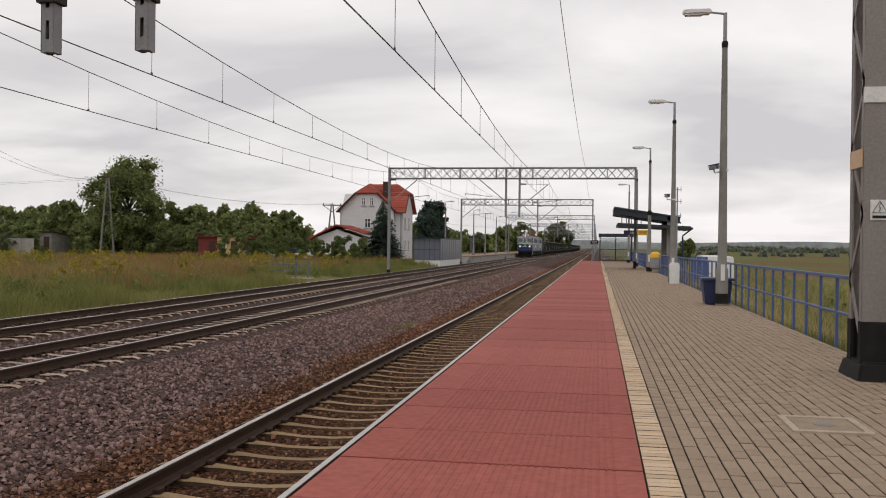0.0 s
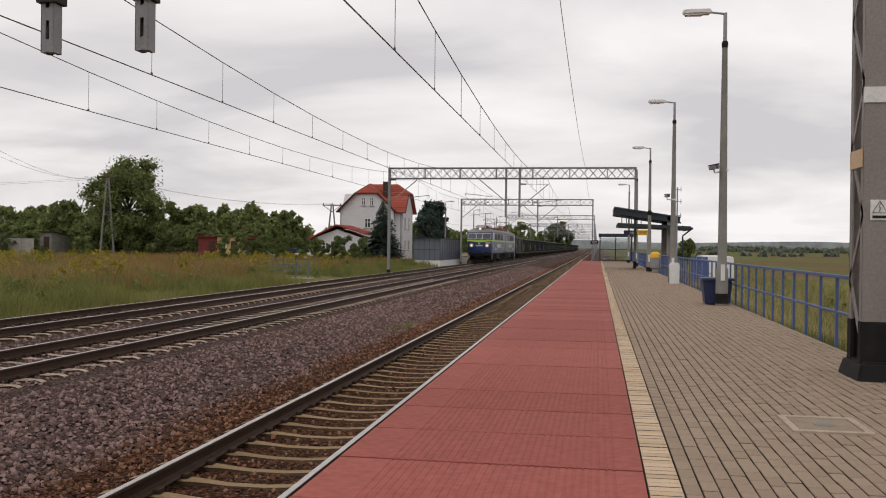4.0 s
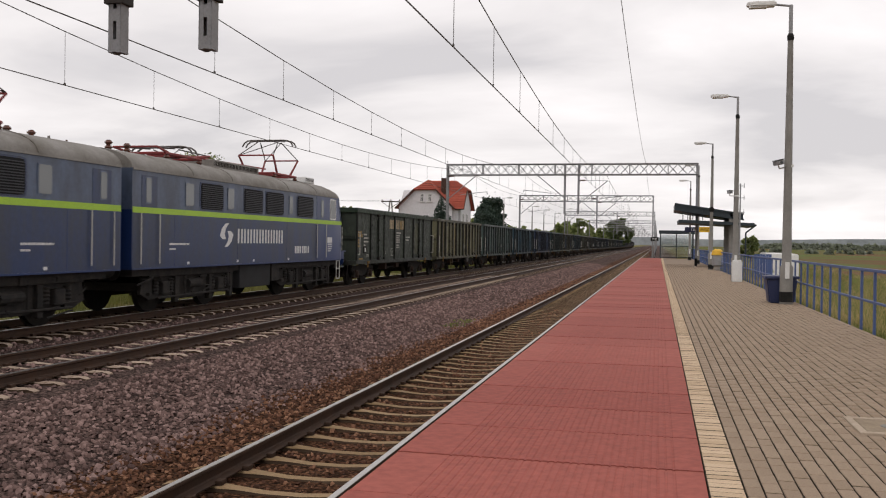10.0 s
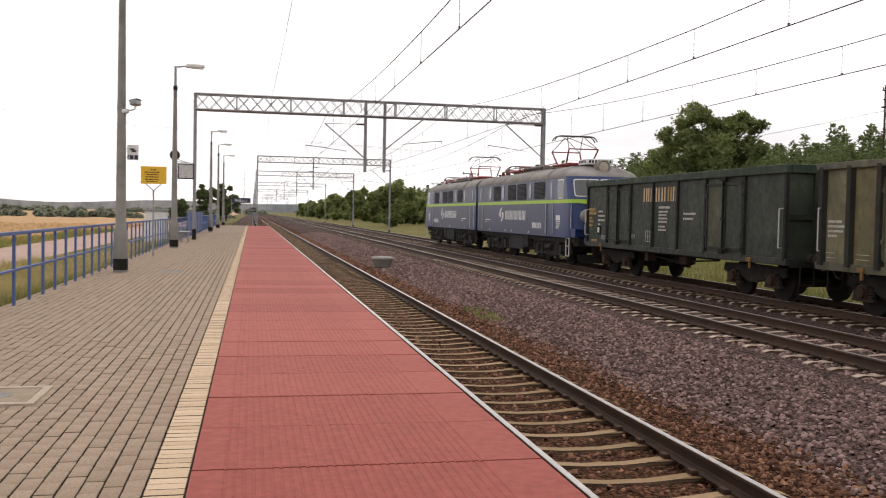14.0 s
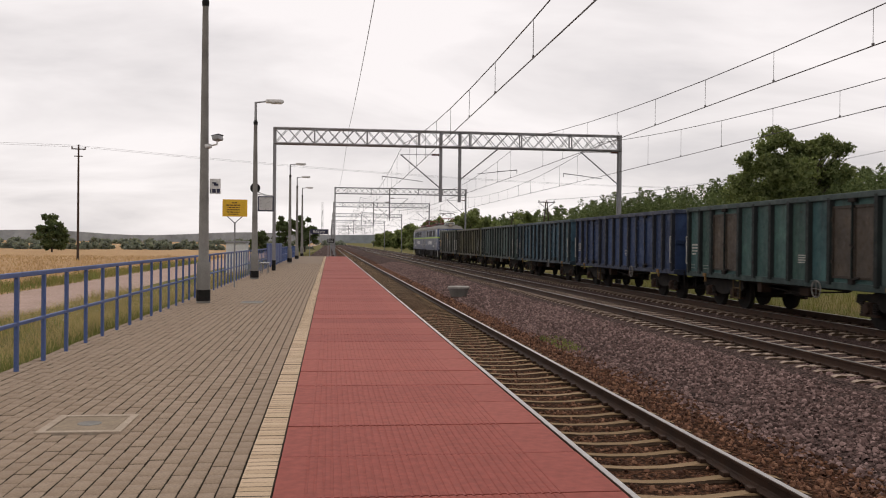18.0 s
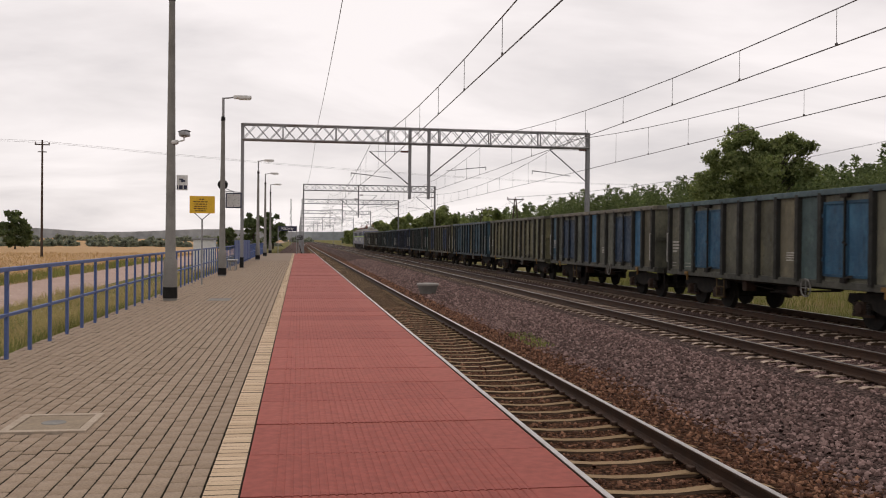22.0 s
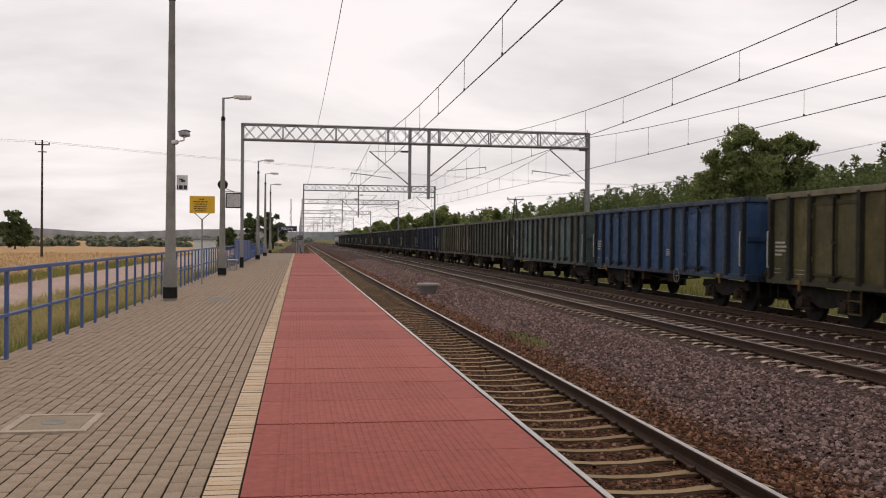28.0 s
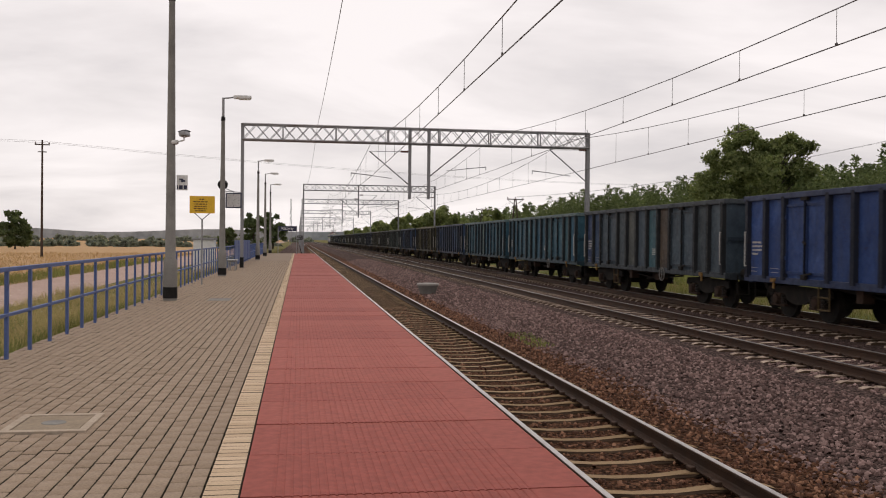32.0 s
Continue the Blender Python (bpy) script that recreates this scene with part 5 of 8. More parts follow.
def loco_section(lit, raised_front):
    t = thing("locomotive", "blue two-section electric locomotive with a lime stripe and red pantographs", "locomotive", group="locomotive sections")
    low = [1.12, 1.5, 2.0, 2.3, 2.53]
    part("lower_body", loft([hull_ring(z) for z in low], bmesh.new()), M_LOCO_BLUE, t, "deep blue lower body", True)
    part("upper_body", loft([hull_ring(z) for z in (2.532, 2.8, 3.1, 3.5)], bmesh.new()), M_LOCO_PALE, t, "paler weathered blue upper body", True)
    part("roof", loft([hull_ring(z) for z in (3.502, 3.56, 3.66, 3.78, 3.88, 3.96, 4.01)], bmesh.new()), M_ROOF, t, "sooty grey curved roof", True)
    # cab in the deep blue above the stripe too
    part("cab_front", shell_patch(lambda a, b, o: HULL.front(-0.9995 + 1.999 * a, 2.60 + 0.88 * b, o), 64, 3, 0.014), M_LOCO_BLUE, t, "deep blue cab front", True)
    for s in (-1, 1):
        part("cab_side", shell_patch(lambda a, b, o, s=s: HULL.side(s, 11.9 + (HULL.yf(2.60 + 0.88 * b) - 0.63 - 11.9) * a, 2.60 + 0.88 * b, o), 4, 4, 0.005), M_LOCO_BLUE, t)
        part("side_skin", shell_patch(on_side(s, 0.03, 11.86, 1.15, 2.46), 4, 2, 0.006), M_LOCO_DULL, t, "dull weathered blue side sheet")
        for y in (1.95, 5.55, 9.2, 11.9):
            part("seam", shell_patch(on_side(s, y, y + 0.025, 1.16, 2.45), 1, 1, 0.009), M_LOCO_BLUE, t)
        part("skirt_lip", shell_patch(on_side(s, 0.02, 14.4, 1.12, 1.16), 2, 1, 0.02), M_LOCO_BLUE, t)
        part("stripe", shell_patch(on_side(s, 0.02, 14.48, 2.46, 2.60), 2, 1, 0.012), M_LIME, t, "lime green stripe")
        part("gutter", shell_patch(on_side(s, 0.02, 14.08, 3.46, 3.52), 2, 1, 0.03), M_ROOF, t)
        # windows and louvres along the side
        for y0, y1 in ((10.07, 11.56), (7.51, 8.9), (5.95, 7.27), (3.29, 4.6)):
            rb = part("louvre_surround", shell_patch(rounded(on_side(s, y0 - 0.05, y1 + 0.05, 2.62, 3.40), 0.05), 10, 8, 0.007), M_LOCO_DULL, t, "raised rounded surround", True)
            lf = part("louvre_frame", shell_patch(rounded(on_side(s, y0, y1, 2.66, 3.36), 0.05), 10, 8, 0.012), M_LOUVRE, rb, "black louvred air intake")
            lm = bmesh.new()
            for k in range(12):
                z = 2.69 + k * 0.054
                quad_box(lm, s * 1.455, s * 1.480, y0 + 0.06, y1 - 0.06, z, z + 0.022)
            part("louvre_slats", lm, M_SLAT, rb)
        for y0, y1 in ((9.33, 9.72), (4.85, 5.31), (2.45, 2.94), (12.3, 12.62), (0.55, 0.85)):
            framed(t, lambda g, y0=y0, y1=y1, s=s: on_side(s, y0 + 0.04 - g, y1 - 0.04 + g, 2.72 - g, 3.30 + g), 1, "window_pane", M_PALEPANE, M_LOCO_PALE, 0.03, "pale grey side pane")
        framed(t, lambda g, s=s: on_side(s, 13.30 - g, 13.88 + g, 2.68 - g, 3.36 + g), 1, "cab_side_window", M_GLASS, M_LOGO, 0.045, "dark cab side window")
        for y0, y1 in ((11.95, 12.75), (0.4, 1.1)):
            d = part("door", shell_patch(on_side(s, y0, y1, 1.2, 3.36), 1, 1, 0.008), M_LOCO_BLUE if y0 > 5 else M_LOCO_DULL, t, "side door")
            part("door_handrail", RODS([((s * 1.50, y0 - 0.07, 1.25), (s * 1.50, y0 - 0.07, 2.45))], 0.015, 6), M_HANDRAIL, d)
            part("door_handrail", RODS([((s * 1.50, y1 + 0.07, 1.25), (s * 1.50, y1 + 0.07, 2.45))], 0.015, 6), M_HANDRAIL, d)
        # emblem and word shapes
        em = bmesh.new()
        yc, q = (4.8, 1) if s > 0 else (8.95, -1)
        stroke = [(-.42, -.02), (-.30, .22), (-.08, .38), (.12, .40), (-.06, .22), (-.13, .04), (-.05, -.14), (-.26, -.14)]
        for k in (1, -1):
            prism([(yc + q * (k * u + 0.04), 1.98 + k * v * 0.85) for u, v in stroke], "x", s * 1.4502, s * 1.461, em)
        part("emblem", em, M_LOGO, t, "white emblem of two curved strokes")
        for k in range(8):
            wd = letter_blocks(bmesh.new(), yc + q * (0.75 + 0.425 * k), 1.75, [0.10, 0.10], 0.42, s * 1.45, 0.12, s * 0.012, 0, q)
            part("word_block", wd, M_LOGO, t, "white block of a word")
        nb = bmesh.new()
        letter_blocks(nb, 9.9 if s > 0 else 11.5, 1.42, [0.09, 0.09, 0.09, 0.09, -0.06, 0.09, 0.09, 0.09, -0.06, 0.09], 0.24, s * 1.45, 0.06, s * 0.012, 0.03, q)
        text_bars(nb, s * 1.45, s * 0.012, 1.7 if s > 0 else 3.4, 1.70, [(0.0, 1.0, 0.05), (-0.12, 0.3, 0.04)], q)
        text_bars(nb, s * 1.45, s * 0.006, 13.1 if s > 0 else 13.6, 1.60, [(0.1, 0.45, 0.05), (0.02, 0.45, 0.04), (-0.06, 0.4, 0.04), (-0.14, 0.3, 0.04)], q)
        part("number_bars", nb, M_LOGO, t, "white bars of painted numbers")
        part("white_plate", shell_patch(on_side(s, 13.05, 13.55, 1.78, 1.98), 1, 1, 0.006), M_LOGO, t)
        for y in (2.6, 5.5, 6.6, 9.3):
            part("lifting_mark", shell_patch(on_side(s, y, y + 0.12, 1.2, 1.27), 1, 1, 0.011), M_LOGO, t)
    # front
    part("front_stripe", shell_patch(lambda a, b, o: HULL.front(-0.9995 + 1.999 * a, (2.46 - 0.13 * max(0, 1 - abs(-1 + 2 * a) * 1.25)) * (1 - b) + 2.60 * b, o), 64, 1, 0.022), M_LIME, t, "lime green stripe dipping to a point", True)
    for u0, u1 in ((-0.86, -0.27), (-0.20, 0.20), (0.27, 0.86)):
        framed(t, lambda g, u0=u0, u1=u1: on_front(u0 - g * 0.6, u1 + g * 0.6, 2.74 - g, 3.35 + g), 14, "windscreen", M_GLASS, M_LOGO, 0.035, "dark windscreen")
    for u in (-0.55, 0.55):
        a, b = HULL.front(u, 3.40, 0.03), HULL.front(u * 0.8, 2.95, 0.05)
        part("wiper", RODS([(a, b)], 0.012, 5), M_BLACK, t)
    for u in (-0.62, 0.62):
        p = HULL.front(u, 1.98)
        h = part("headlamp", lathe([(0.24, -0.25), (0.24, 0.06), (0.20, 0.09), (0.19, 0.06)], 24, p, "y"), M_LAMPRIM, t, "round grey headlamp", True)
        part("headlamp_lens", lathe([(0.19, 0.055), (0.15, 0.075), (0.02, 0.08)], 24, p, "y"), M_LENS_LIT if lit else M_LENS, h)
        part("bulb", lathe([(0.055, 0.08), (0.045, 0.10), (0.01, 0.105)], 16, p, "y"), M_HEADLAMP if lit else M_LENS, h)
    p = Vector((0, 14.22, 3.90))
    h = part("top_headlamp", lathe([(0.18, -0.7), (0.25, -0.45), (0.26, 0.18), (0.22, 0.2), (0.2, 0.16)], 24, p, "y"), M_ROOF, t, "large round roof headlamp", True)
    part("headlamp_lens", lathe([(0.21, 0.15), (0.16, 0.175), (0.02, 0.18)], 24, p, "y"), M_LENS_LIT if lit else M_LENS, h)
    part("bulb", lathe([(0.05, 0.18), (0.04, 0.20), (0.01, 0.205)], 16, p, "y"), M_HEADLAMP if lit else M_LENS, h)
    part("number_word", letter_front([-0.26, -0.19, -0.12, -0.05, 0.02, 0.09, 0.16, 0.23], 1.90, 0.13), M_LOGO, t, "white word shapes on the nose")
    part("number_word", letter_front([-0.86, -0.80, -0.74, -0.67, -0.60, -0.53], 2.22, 0.12), M_LOGO, t)
    em = bmesh.new()
    for sg in (-1, 1):
        quad_box(em, sg * 0.03 - 0.10, sg * 0.03 + 0.10, 15.09, 15.118, 2.16 + sg * 0.045, 2.21 + sg * 0.045)
        quad_box(em, sg * 0.09 - 0.05, sg * 0.09 + 0.05, 15.09, 15.118, 2.15 + sg * 0.02, 2.19 + sg * 0.02)
    part("emblem", em, M_LOGO, t)
    part("buffer_beam", B(-1.38, 1.38, 14.55, 15.14, 1.16, 1.43, 0.03), M_LOCO_BLUE, t, "blue buffer beam")
    part("step_plate", B(-1.42, 1.42, 14.7, 15.2, 1.43, 1.475, 0.01), M_LOCO_BLUE, t)
    part("drag_box", B(-1.22, 1.22, 14.45, 15.06, 0.80, 1.155, 0.04), M_RUNGEAR, t, "black grimy drag box")
    buffers(t, 15.06, 1, 1.04, M_RUNGEAR if lit else M_LOCO_BLUE, 0.21, 1.5)
    pl = prism([(-0.95, 0.22), (-1.05, 0.48), (1.05, 0.48), (0.95, 0.22), (0.6, 0.15), (-0.6, 0.15)], "y", 14.5, 14.56)
    part("rail_guard", pl, M_LOCOGEAR, t, "black rail guard plate")
    part("draw_gear", B(-0.42, 0.42, 14.3, 14.98, 0.52, 0.93, 0.09), M_RUNGEAR, t, "black draw gear")
    for x in (-0.55, -0.35, 0.4, 0.62):
        part("brake_hose", RODS([((x, 15.1, 0.95), (x * 1.05, 15.3, 0.7)), ((x * 1.05, 15.3, 0.7), (x * 1.1, 15.18, 0.42))], 0.03, 6), M_RUNGEAR, t)
    for s in (-1, 1):
        st = RODS([((s * 1.40, y, 0.42), (s * 1.40, y, 1.25)) for y in (14.2, 14.55)] + [((s * 1.40, 14.2, z), (s * 1.40, 14.55, z)) for z in (0.42, 0.8, 1.1)], 0.02, 6)
        part("ladder", st, M_HANDRAIL, t, "cream steps")
        rl = RODS([((s * 1.42, 14.75, 1.5), (s * 1.42, 14.75, 2.4))], 0.016, 6)
        part("grab_rail", rl, M_HANDRAIL, t)
    # roof gear
    zs = (3.52, 3.62, 3.74, 3.86, 3.95, 4.0)
    for y in (2.9, 5.2, 9.3, 11.9):
        arc = [HULL.side(1, y, z, 0.01) for z in zs] + [HULL.side(-1, y, z, 0.01) for z in zs[::-1]]
        part("roof_seam", RODS(list(zip(arc, arc[1:])), 0.018, 5), M_ROOF, t)
    for y in (0.8, 1.6):
        part("roof_insulator", lathe([(0.05, 4.0), (0.10, 4.06), (0.05, 4.12), (0.10, 4.18), (0.05, 4.24)], 10, (0.3, y, 0)), M_INSUL, t)
    part("roof_walkway", B(-0.85, -0.62, 4.9, 9.9, 4.0, 4.05, 0.01), M_ROOF, t)
    ac = B(-0.55, 0.55, 13.0, 14.0, 3.99, 4.22, 0.05)
    a = part("air_conditioner", ac, M_LOGO, t, "white roof air conditioner")
    sl = bmesh.new()
    for k in range(8):
        for s in (-1, 1):
            quad_box(sl, s * 0.551, s * 0.556, 13.1 + k * 0.1, 13.15 + k * 0.1, 4.06, 4.17)
        quad_box(sl, -0.45 + k * 0.12, -0.38 + k * 0.12, 14.0, 14.006, 4.06, 4.17)
    part("grille", sl, M_BLACK, a)
    hn = bmesh.new()
    rod(hn, (-0.75, 13.9, 3.93), (-0.75, 14.4, 3.96), 0.03, 0.07, 10)
    part("horn", hn, M_ROOF, t)
    rs = B(-0.62, 0.62, 5.6, 8.8, 3.95, 4.20, 0.04)
    r = part("resistor_hood", rs, M_ROOF, t, "grey roof hood with vents")
    sl = bmesh.new()
    for k in range(30):
        for s in (-1, 1):
            quad_box(sl, s * 0.62, s * 0.628, 5.7 + k * 0.1, 5.75 + k * 0.1, 4.02, 4.15)
    part("vents", sl, M_RUNGEAR, r)
    pantograph(t, 11.0, raised_front)
    pantograph(t, 3.9, not raised_front)
    cb = RODS([((-0.3, 5.2, 4.22), (-0.3, 9.6, 4.3)), ((0.35, 4.6, 4.2), (0.35, 9.9, 4.25))], 0.025, 6)
    part("roof_busbar", cb, M_PANTO, t)
    # underneath
    part("underframe", B(-1.28, 1.28, 0.3, 14.9, 0.95, 1.13), M_LOCOGEAR, t)
    part("equipment_box", B(-1.32, 1.32, 6.0, 8.2, 0.42, 1.10, 0.03), M_EQUIP, t, "dusty grey equipment box")
    part("battery_box", B(-1.33, 1.33, 8.3, 8.9, 0.55, 1.10, 0.02), M_LOCOGEAR, t)
    part("air_reservoir", rod(bmesh.new(), (-0.9, 6.0, 0.45), (-0.9, 8.2, 0.45), 0.2, None, 12), M_LOCOGEAR, t)
    for y in (3.4, 11.6):
        b = part("bogie", B(-0.9, 0.9, y - 2.2, y + 2.2, 0.55, 0.75), M_LOCOGEAR, t, "black grimy bogie")
        for s in (-1, 1):
            fr = prism([(y - 2.5, 0.50), (y - 2.4, 0.96), (y + 2.4, 0.96), (y + 2.5, 0.50), (y + 2.1, 0.34), (y + 0.9, 0.42), (y + 0.6, 0.30), (y - 0.6, 0.30), (y - 0.9, 0.42), (y - 2.1, 0.34)], "x", s * 1.05, s * 1.14)
            sf = part("side_frame", fr, M_LOCOGEAR, b)
            for o in (-1.5, 1.5):
                part("axle_box", B(s * 1.02, s * 1.28, y + o - 0.17, y + o + 0.17, 0.45, 0.80, 0.04), M_LOCOGEAR, sf)
                for q in (-0.36, 0.36):
                    part("coil_spring", lathe([(0.10, 0.5), (0.075, 0.54), (0.10, 0.58), (0.075, 0.62), (0.10, 0.66), (0.075, 0.70), (0.10, 0.74), (0.075, 0.78), (0.10, 0.84)], 10, (s * 1.16, y + o + q, 0)), M_LOCOGEAR, sf)
            for q in (-0.9, 0.95, 2.2):
                part("brake_hanger", B(s * 1.10, s * 1.24, y + q - 0.09, y + q + 0.09, 0.22, 0.92, 0.02), M_LOCOGEAR, sf)
            part("pipework", RODS([((s * 1.24, y - 2.3, 0.93), (s * 1.24, y + 2.3, 0.93)), ((s * 1.26, y - 1.9, 0.38), (s * 1.26, y + 1.9, 0.42)), ((s * 1.24, y - 0.5, 0.93), (s * 1.24, y - 0.5, 0.4))], 0.03, 6), M_LOCOGEAR, sf)
            part("brake_cylinder", rod(bmesh.new(), (s * 1.2, y - 0.35, 0.68), (s * 1.2, y + 0.35, 0.68), 0.13, None, 12), M_LOCOGEAR, sf)
            rg = random.Random(int(y * 10) + s)
            cl = bmesh.new()
            for k in range(16):
                yy, zz = y + rg.uniform(-2.5, 2.5), rg.uniform(0.28, 1.02)
                if k % 2:
                    quad_box(cl, s * 1.14, s * rg.uniform(1.2, 1.33), yy, yy + rg.uniform(0.06, 0.3), zz, zz + rg.uniform(0.05, 0.2), 0.012)
                else:
                    rod(cl, (s * 1.26, yy, zz), (s * 1.28, yy + rg.uniform(-0.9, 0.9), zz + rg.uniform(-0.25, 0.25)), 0.022, None, 6)
            part("brake_rigging", cl, M_LOCOGEAR, sf, "grimy brake rigging")
            part("sand_box", B(s * 1.04, s * 1.22, y + 2.0, y + 2.3, 0.35, 0.95, 0.03), M_LOCOGEAR, sf)
        for o in (-1.5, 1.5):
            w = new("wheelset", WHEEL_BIG)
            w.parent, w.location = b, (0, y + o, 0)
    # gangway and coupling at the inner end
    gw = prism([(-0.6, 1.1), (-0.6, 3.2), (-0.5, 3.3), (0.5, 3.3), (0.6, 3.2), (0.6, 1.1)], "y", -0.28, 0.0)
    part("gangway", gw, M_BLACK, t, "black gangway bellows")
    buffers(t, 0.0, -1, 1.06, M_RUNGEAR, 0.2)
    return t


def letter_front(us, z, h):
    bm = bmesh.new()
    for u in us:
        p = HULL.front(u + 0.015, z, 0.003)
        quad_box(bm, p.x - 0.034, p.x + 0.034, p.y - 0.012, p.y + 0.006, z, z + h)
    return bm


M_PALEPANE = Mat("pale_pane", 0.2).color((0.20, 0.215, 0.22)).m
M_EQUIP = worn("dusty_equipment_grey", (0.030, 0.030, 0.031), (0.018, 0.016, 0.015), 0.8)
M_LAMPRIM = worn("headlamp_rim_grey", (0.32, 0.32, 0.32), (0.22, 0.21, 0.2), 0.4, 0.3)

TRAIN = []
lead = loco_section(True, False)
rear = loco_section(False, True)
TRAIN.append((lead, -16.95, 180))
TRAIN.append((rear, -16.50, 0))


def recolour(t, rgb, rim, door=None, spread=0.2, accents=(), seed=0):
    """Gives each plate of a wagon its own shade; accents: some plates in another old paint."""
    rg = random.Random(seed + 70)
    plates = 0
    for o in t.children_recursive:
        kind = o.name.split(".")[0]
        c = list(rgb)
        # rib and bar colour: dark paint with the shade of their relief put in
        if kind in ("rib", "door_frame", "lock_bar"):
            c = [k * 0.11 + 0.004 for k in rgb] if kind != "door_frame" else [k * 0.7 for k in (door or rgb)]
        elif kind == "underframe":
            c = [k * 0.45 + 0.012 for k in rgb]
        elif kind == "end_ribs":
            c = [k * 0.7 for k in rgb]
        elif kind == "top_rim":
            c = list(rim)
        elif kind == "door" and door:
            c = list(door)
        elif kind == "side_panel":
            c = COLOURS[accents[plates % len(accents)]][0] if accents and accents[plates % len(accents)] else rgb
            f = 1 + rg.uniform(-spread, spread)
            w = rg.uniform(-0.12, 0.12)
            c = [c[0] * f * (1 + w), c[1] * f, c[2] * f * (1 - w)]
            plates += 1
        elif kind not in ("body", "door"):
            continue
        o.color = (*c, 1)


COLOURS = {
    "green": ((0.026, 0.0315, 0.0255), "dark green"), "olive": ((0.104, 0.099, 0.062), "dirty olive-grey"), "teal": ((0.060, 0.085, 0.082), "faded teal-grey"),
    "blue": ((0.024, 0.043, 0.084), "faded blue"), "navy": ((0.022, 0.036, 0.060), "dark navy"), "bright": ((0.019, 0.038, 0.112), "bright blue"),
    "steel": ((0.034, 0.066, 0.090), "faded steel-blue"), "pine": ((0.030, 0.064, 0.062), "dark pine-green"), "dusk": ((0.034, 0.048, 0.062), "dark blue-grey"),
    "azure": ((0.022, 0.064, 0.112), "azure"), "moss": ((0.050, 0.054, 0.044), "mossy grey-green"), "ochre": ((0.052, 0.046, 0.020), "dark ochre-green"),
    "brown": ((0.050, 0.040, 0.032), "grimy brown"), "slate": ((0.046, 0.054, 0.056), "grimy slate-grey"), "sand": ((0.074, 0.074, 0.058), "dusty olive-grey"),
    "cobalt": ((0.020, 0.046, 0.100), "cobalt blue"), "sea": ((0.026, 0.066, 0.092), "sea-blue"), "royal": ((0.022, 0.037, 0.084), "royal blue"),
}
ORDER = ["green", "olive", "teal", "steel", "royal", "pine/brown", "olive/royal", "steel", "olive", "sand/navy", "sand/azure", "dusk", "slate", "blue", "olive", "moss", "teal", "cobalt", "ochre", "blue", "sea", "sea", "dusk", "bright", "olive", "brown", "slate", "blue", "brown", "navy", "slate", "olive"]
# older paint left on some plates, counted along the side
ACCENTS = {
    3: ("", "teal", "", ""), 5: ("", "", "", "", "", "", "", "teal", "royal"), 6: ("", "", "", "", "", "", "", "brown", "slate"),
    7: ("olive", "", "teal", "", "azure"), 9: ("steel", "", "", "navy", "azure", "", "", "azure", ""), 10: ("", "teal", "", "", "moss", "", "teal", "", "steel"),
    11: ("", "navy", "", "slate", "", "", "", "blue", "royal"), 12: ("", "pine", "", "slate"), 14: ("", "steel", "", "", "", "", "", "", ""),
    16: ("", "moss", ""), 18: ("", "", "", "royal", "", "cobalt", "", "", ""), 20: ("olive", "", "", "steel", "teal", "sea", "", "", ""),
    22: ("royal", "blue", "", "slate", "", "sea", "brown", "", "dusk"), 25: ("", "azure", "", ""),
}
RIMS = {0: (0.020, 0.030, 0.021), 9: (0.105, 0.095, 0.075), 10: (0.05, 0.075, 0.085), 13: (0.085, 0.095, 0.10), 14: (0.075, 0.07, 0.055), 18: (0.12, 0.11, 0.075), 20: (0.06, 0.09, 0.10), 21: (0.07, 0.10, 0.105), 16: (0.07, 0.075, 0.06)}
smooth_wagon = wagon(False)
stencil_marks(smooth_wagon)
ribbed_wagon = wagon(True)
for i, key in enumerate(ORDER):
    key, _, dkey = key.partition("/")
    rgb, word = COLOURS[key]
    if i == 0:
        w = smooth_wagon
    elif i == 1:
        w = ribbed_wagon
    else:
        w = copy_thing(ribbed_wagon, pose(0, 0, 0))
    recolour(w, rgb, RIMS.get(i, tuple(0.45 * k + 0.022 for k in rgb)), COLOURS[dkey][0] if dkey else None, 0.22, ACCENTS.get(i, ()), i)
    if i:
        tagged(w, word + " ribbed open coal wagon with " + (COLOURS[dkey][1] if dkey else "grimy") + " side doors")
    if i == 0:
        panels = [o for o in w.children if o.name.startswith("door")]
        panels[6].color = (0.046, 0.048, 0.032, 1)
    TRAIN.append((w, 6.4 + 14.04 * i, 0))

# ---- vegetation ----


def leaf_material(name, dark, light, patch=None):
    m = Mat(name, 0.75, 0, 0.15)
    c = m.ramp(m.island(), [(0.0, dark), (1.0, light)])
    if patch:
        c = m.mix(m.ramp(m.noise(m.coords(), 0.13, 4, 0.6), [(0.42, (0, 0, 0)), (0.58, (0.85, 0.85, 0.85))]), c, patch)
    big = m.noise(m.coords(), 0.5, 2)
    c = m.mix(1.0, c, m.ramp(big, [(0.3, (0.7, 0.7, 0.7)), (0.7, (1.25, 1.25, 1.25))]), "MULTIPLY")
    m.color(c)
    # thin leaves let part of the light through
    tr, mx = m.node("ShaderNodeBsdfTranslucent"), m.node("ShaderNodeMixShader")
    m.link(m.mix(1.0, c, (1.25, 1.25, 0.85), "MULTIPLY"), tr.inputs["Color"])
    mx.inputs[0].default_value = 0.38
    m.link(m.b.outputs[0], mx.inputs[1])
    m.link(tr.outputs[0], mx.inputs[2])
    m.link(mx.outputs[0], m.t.nodes["Material Output"].inputs["Surface"])
    return m.m


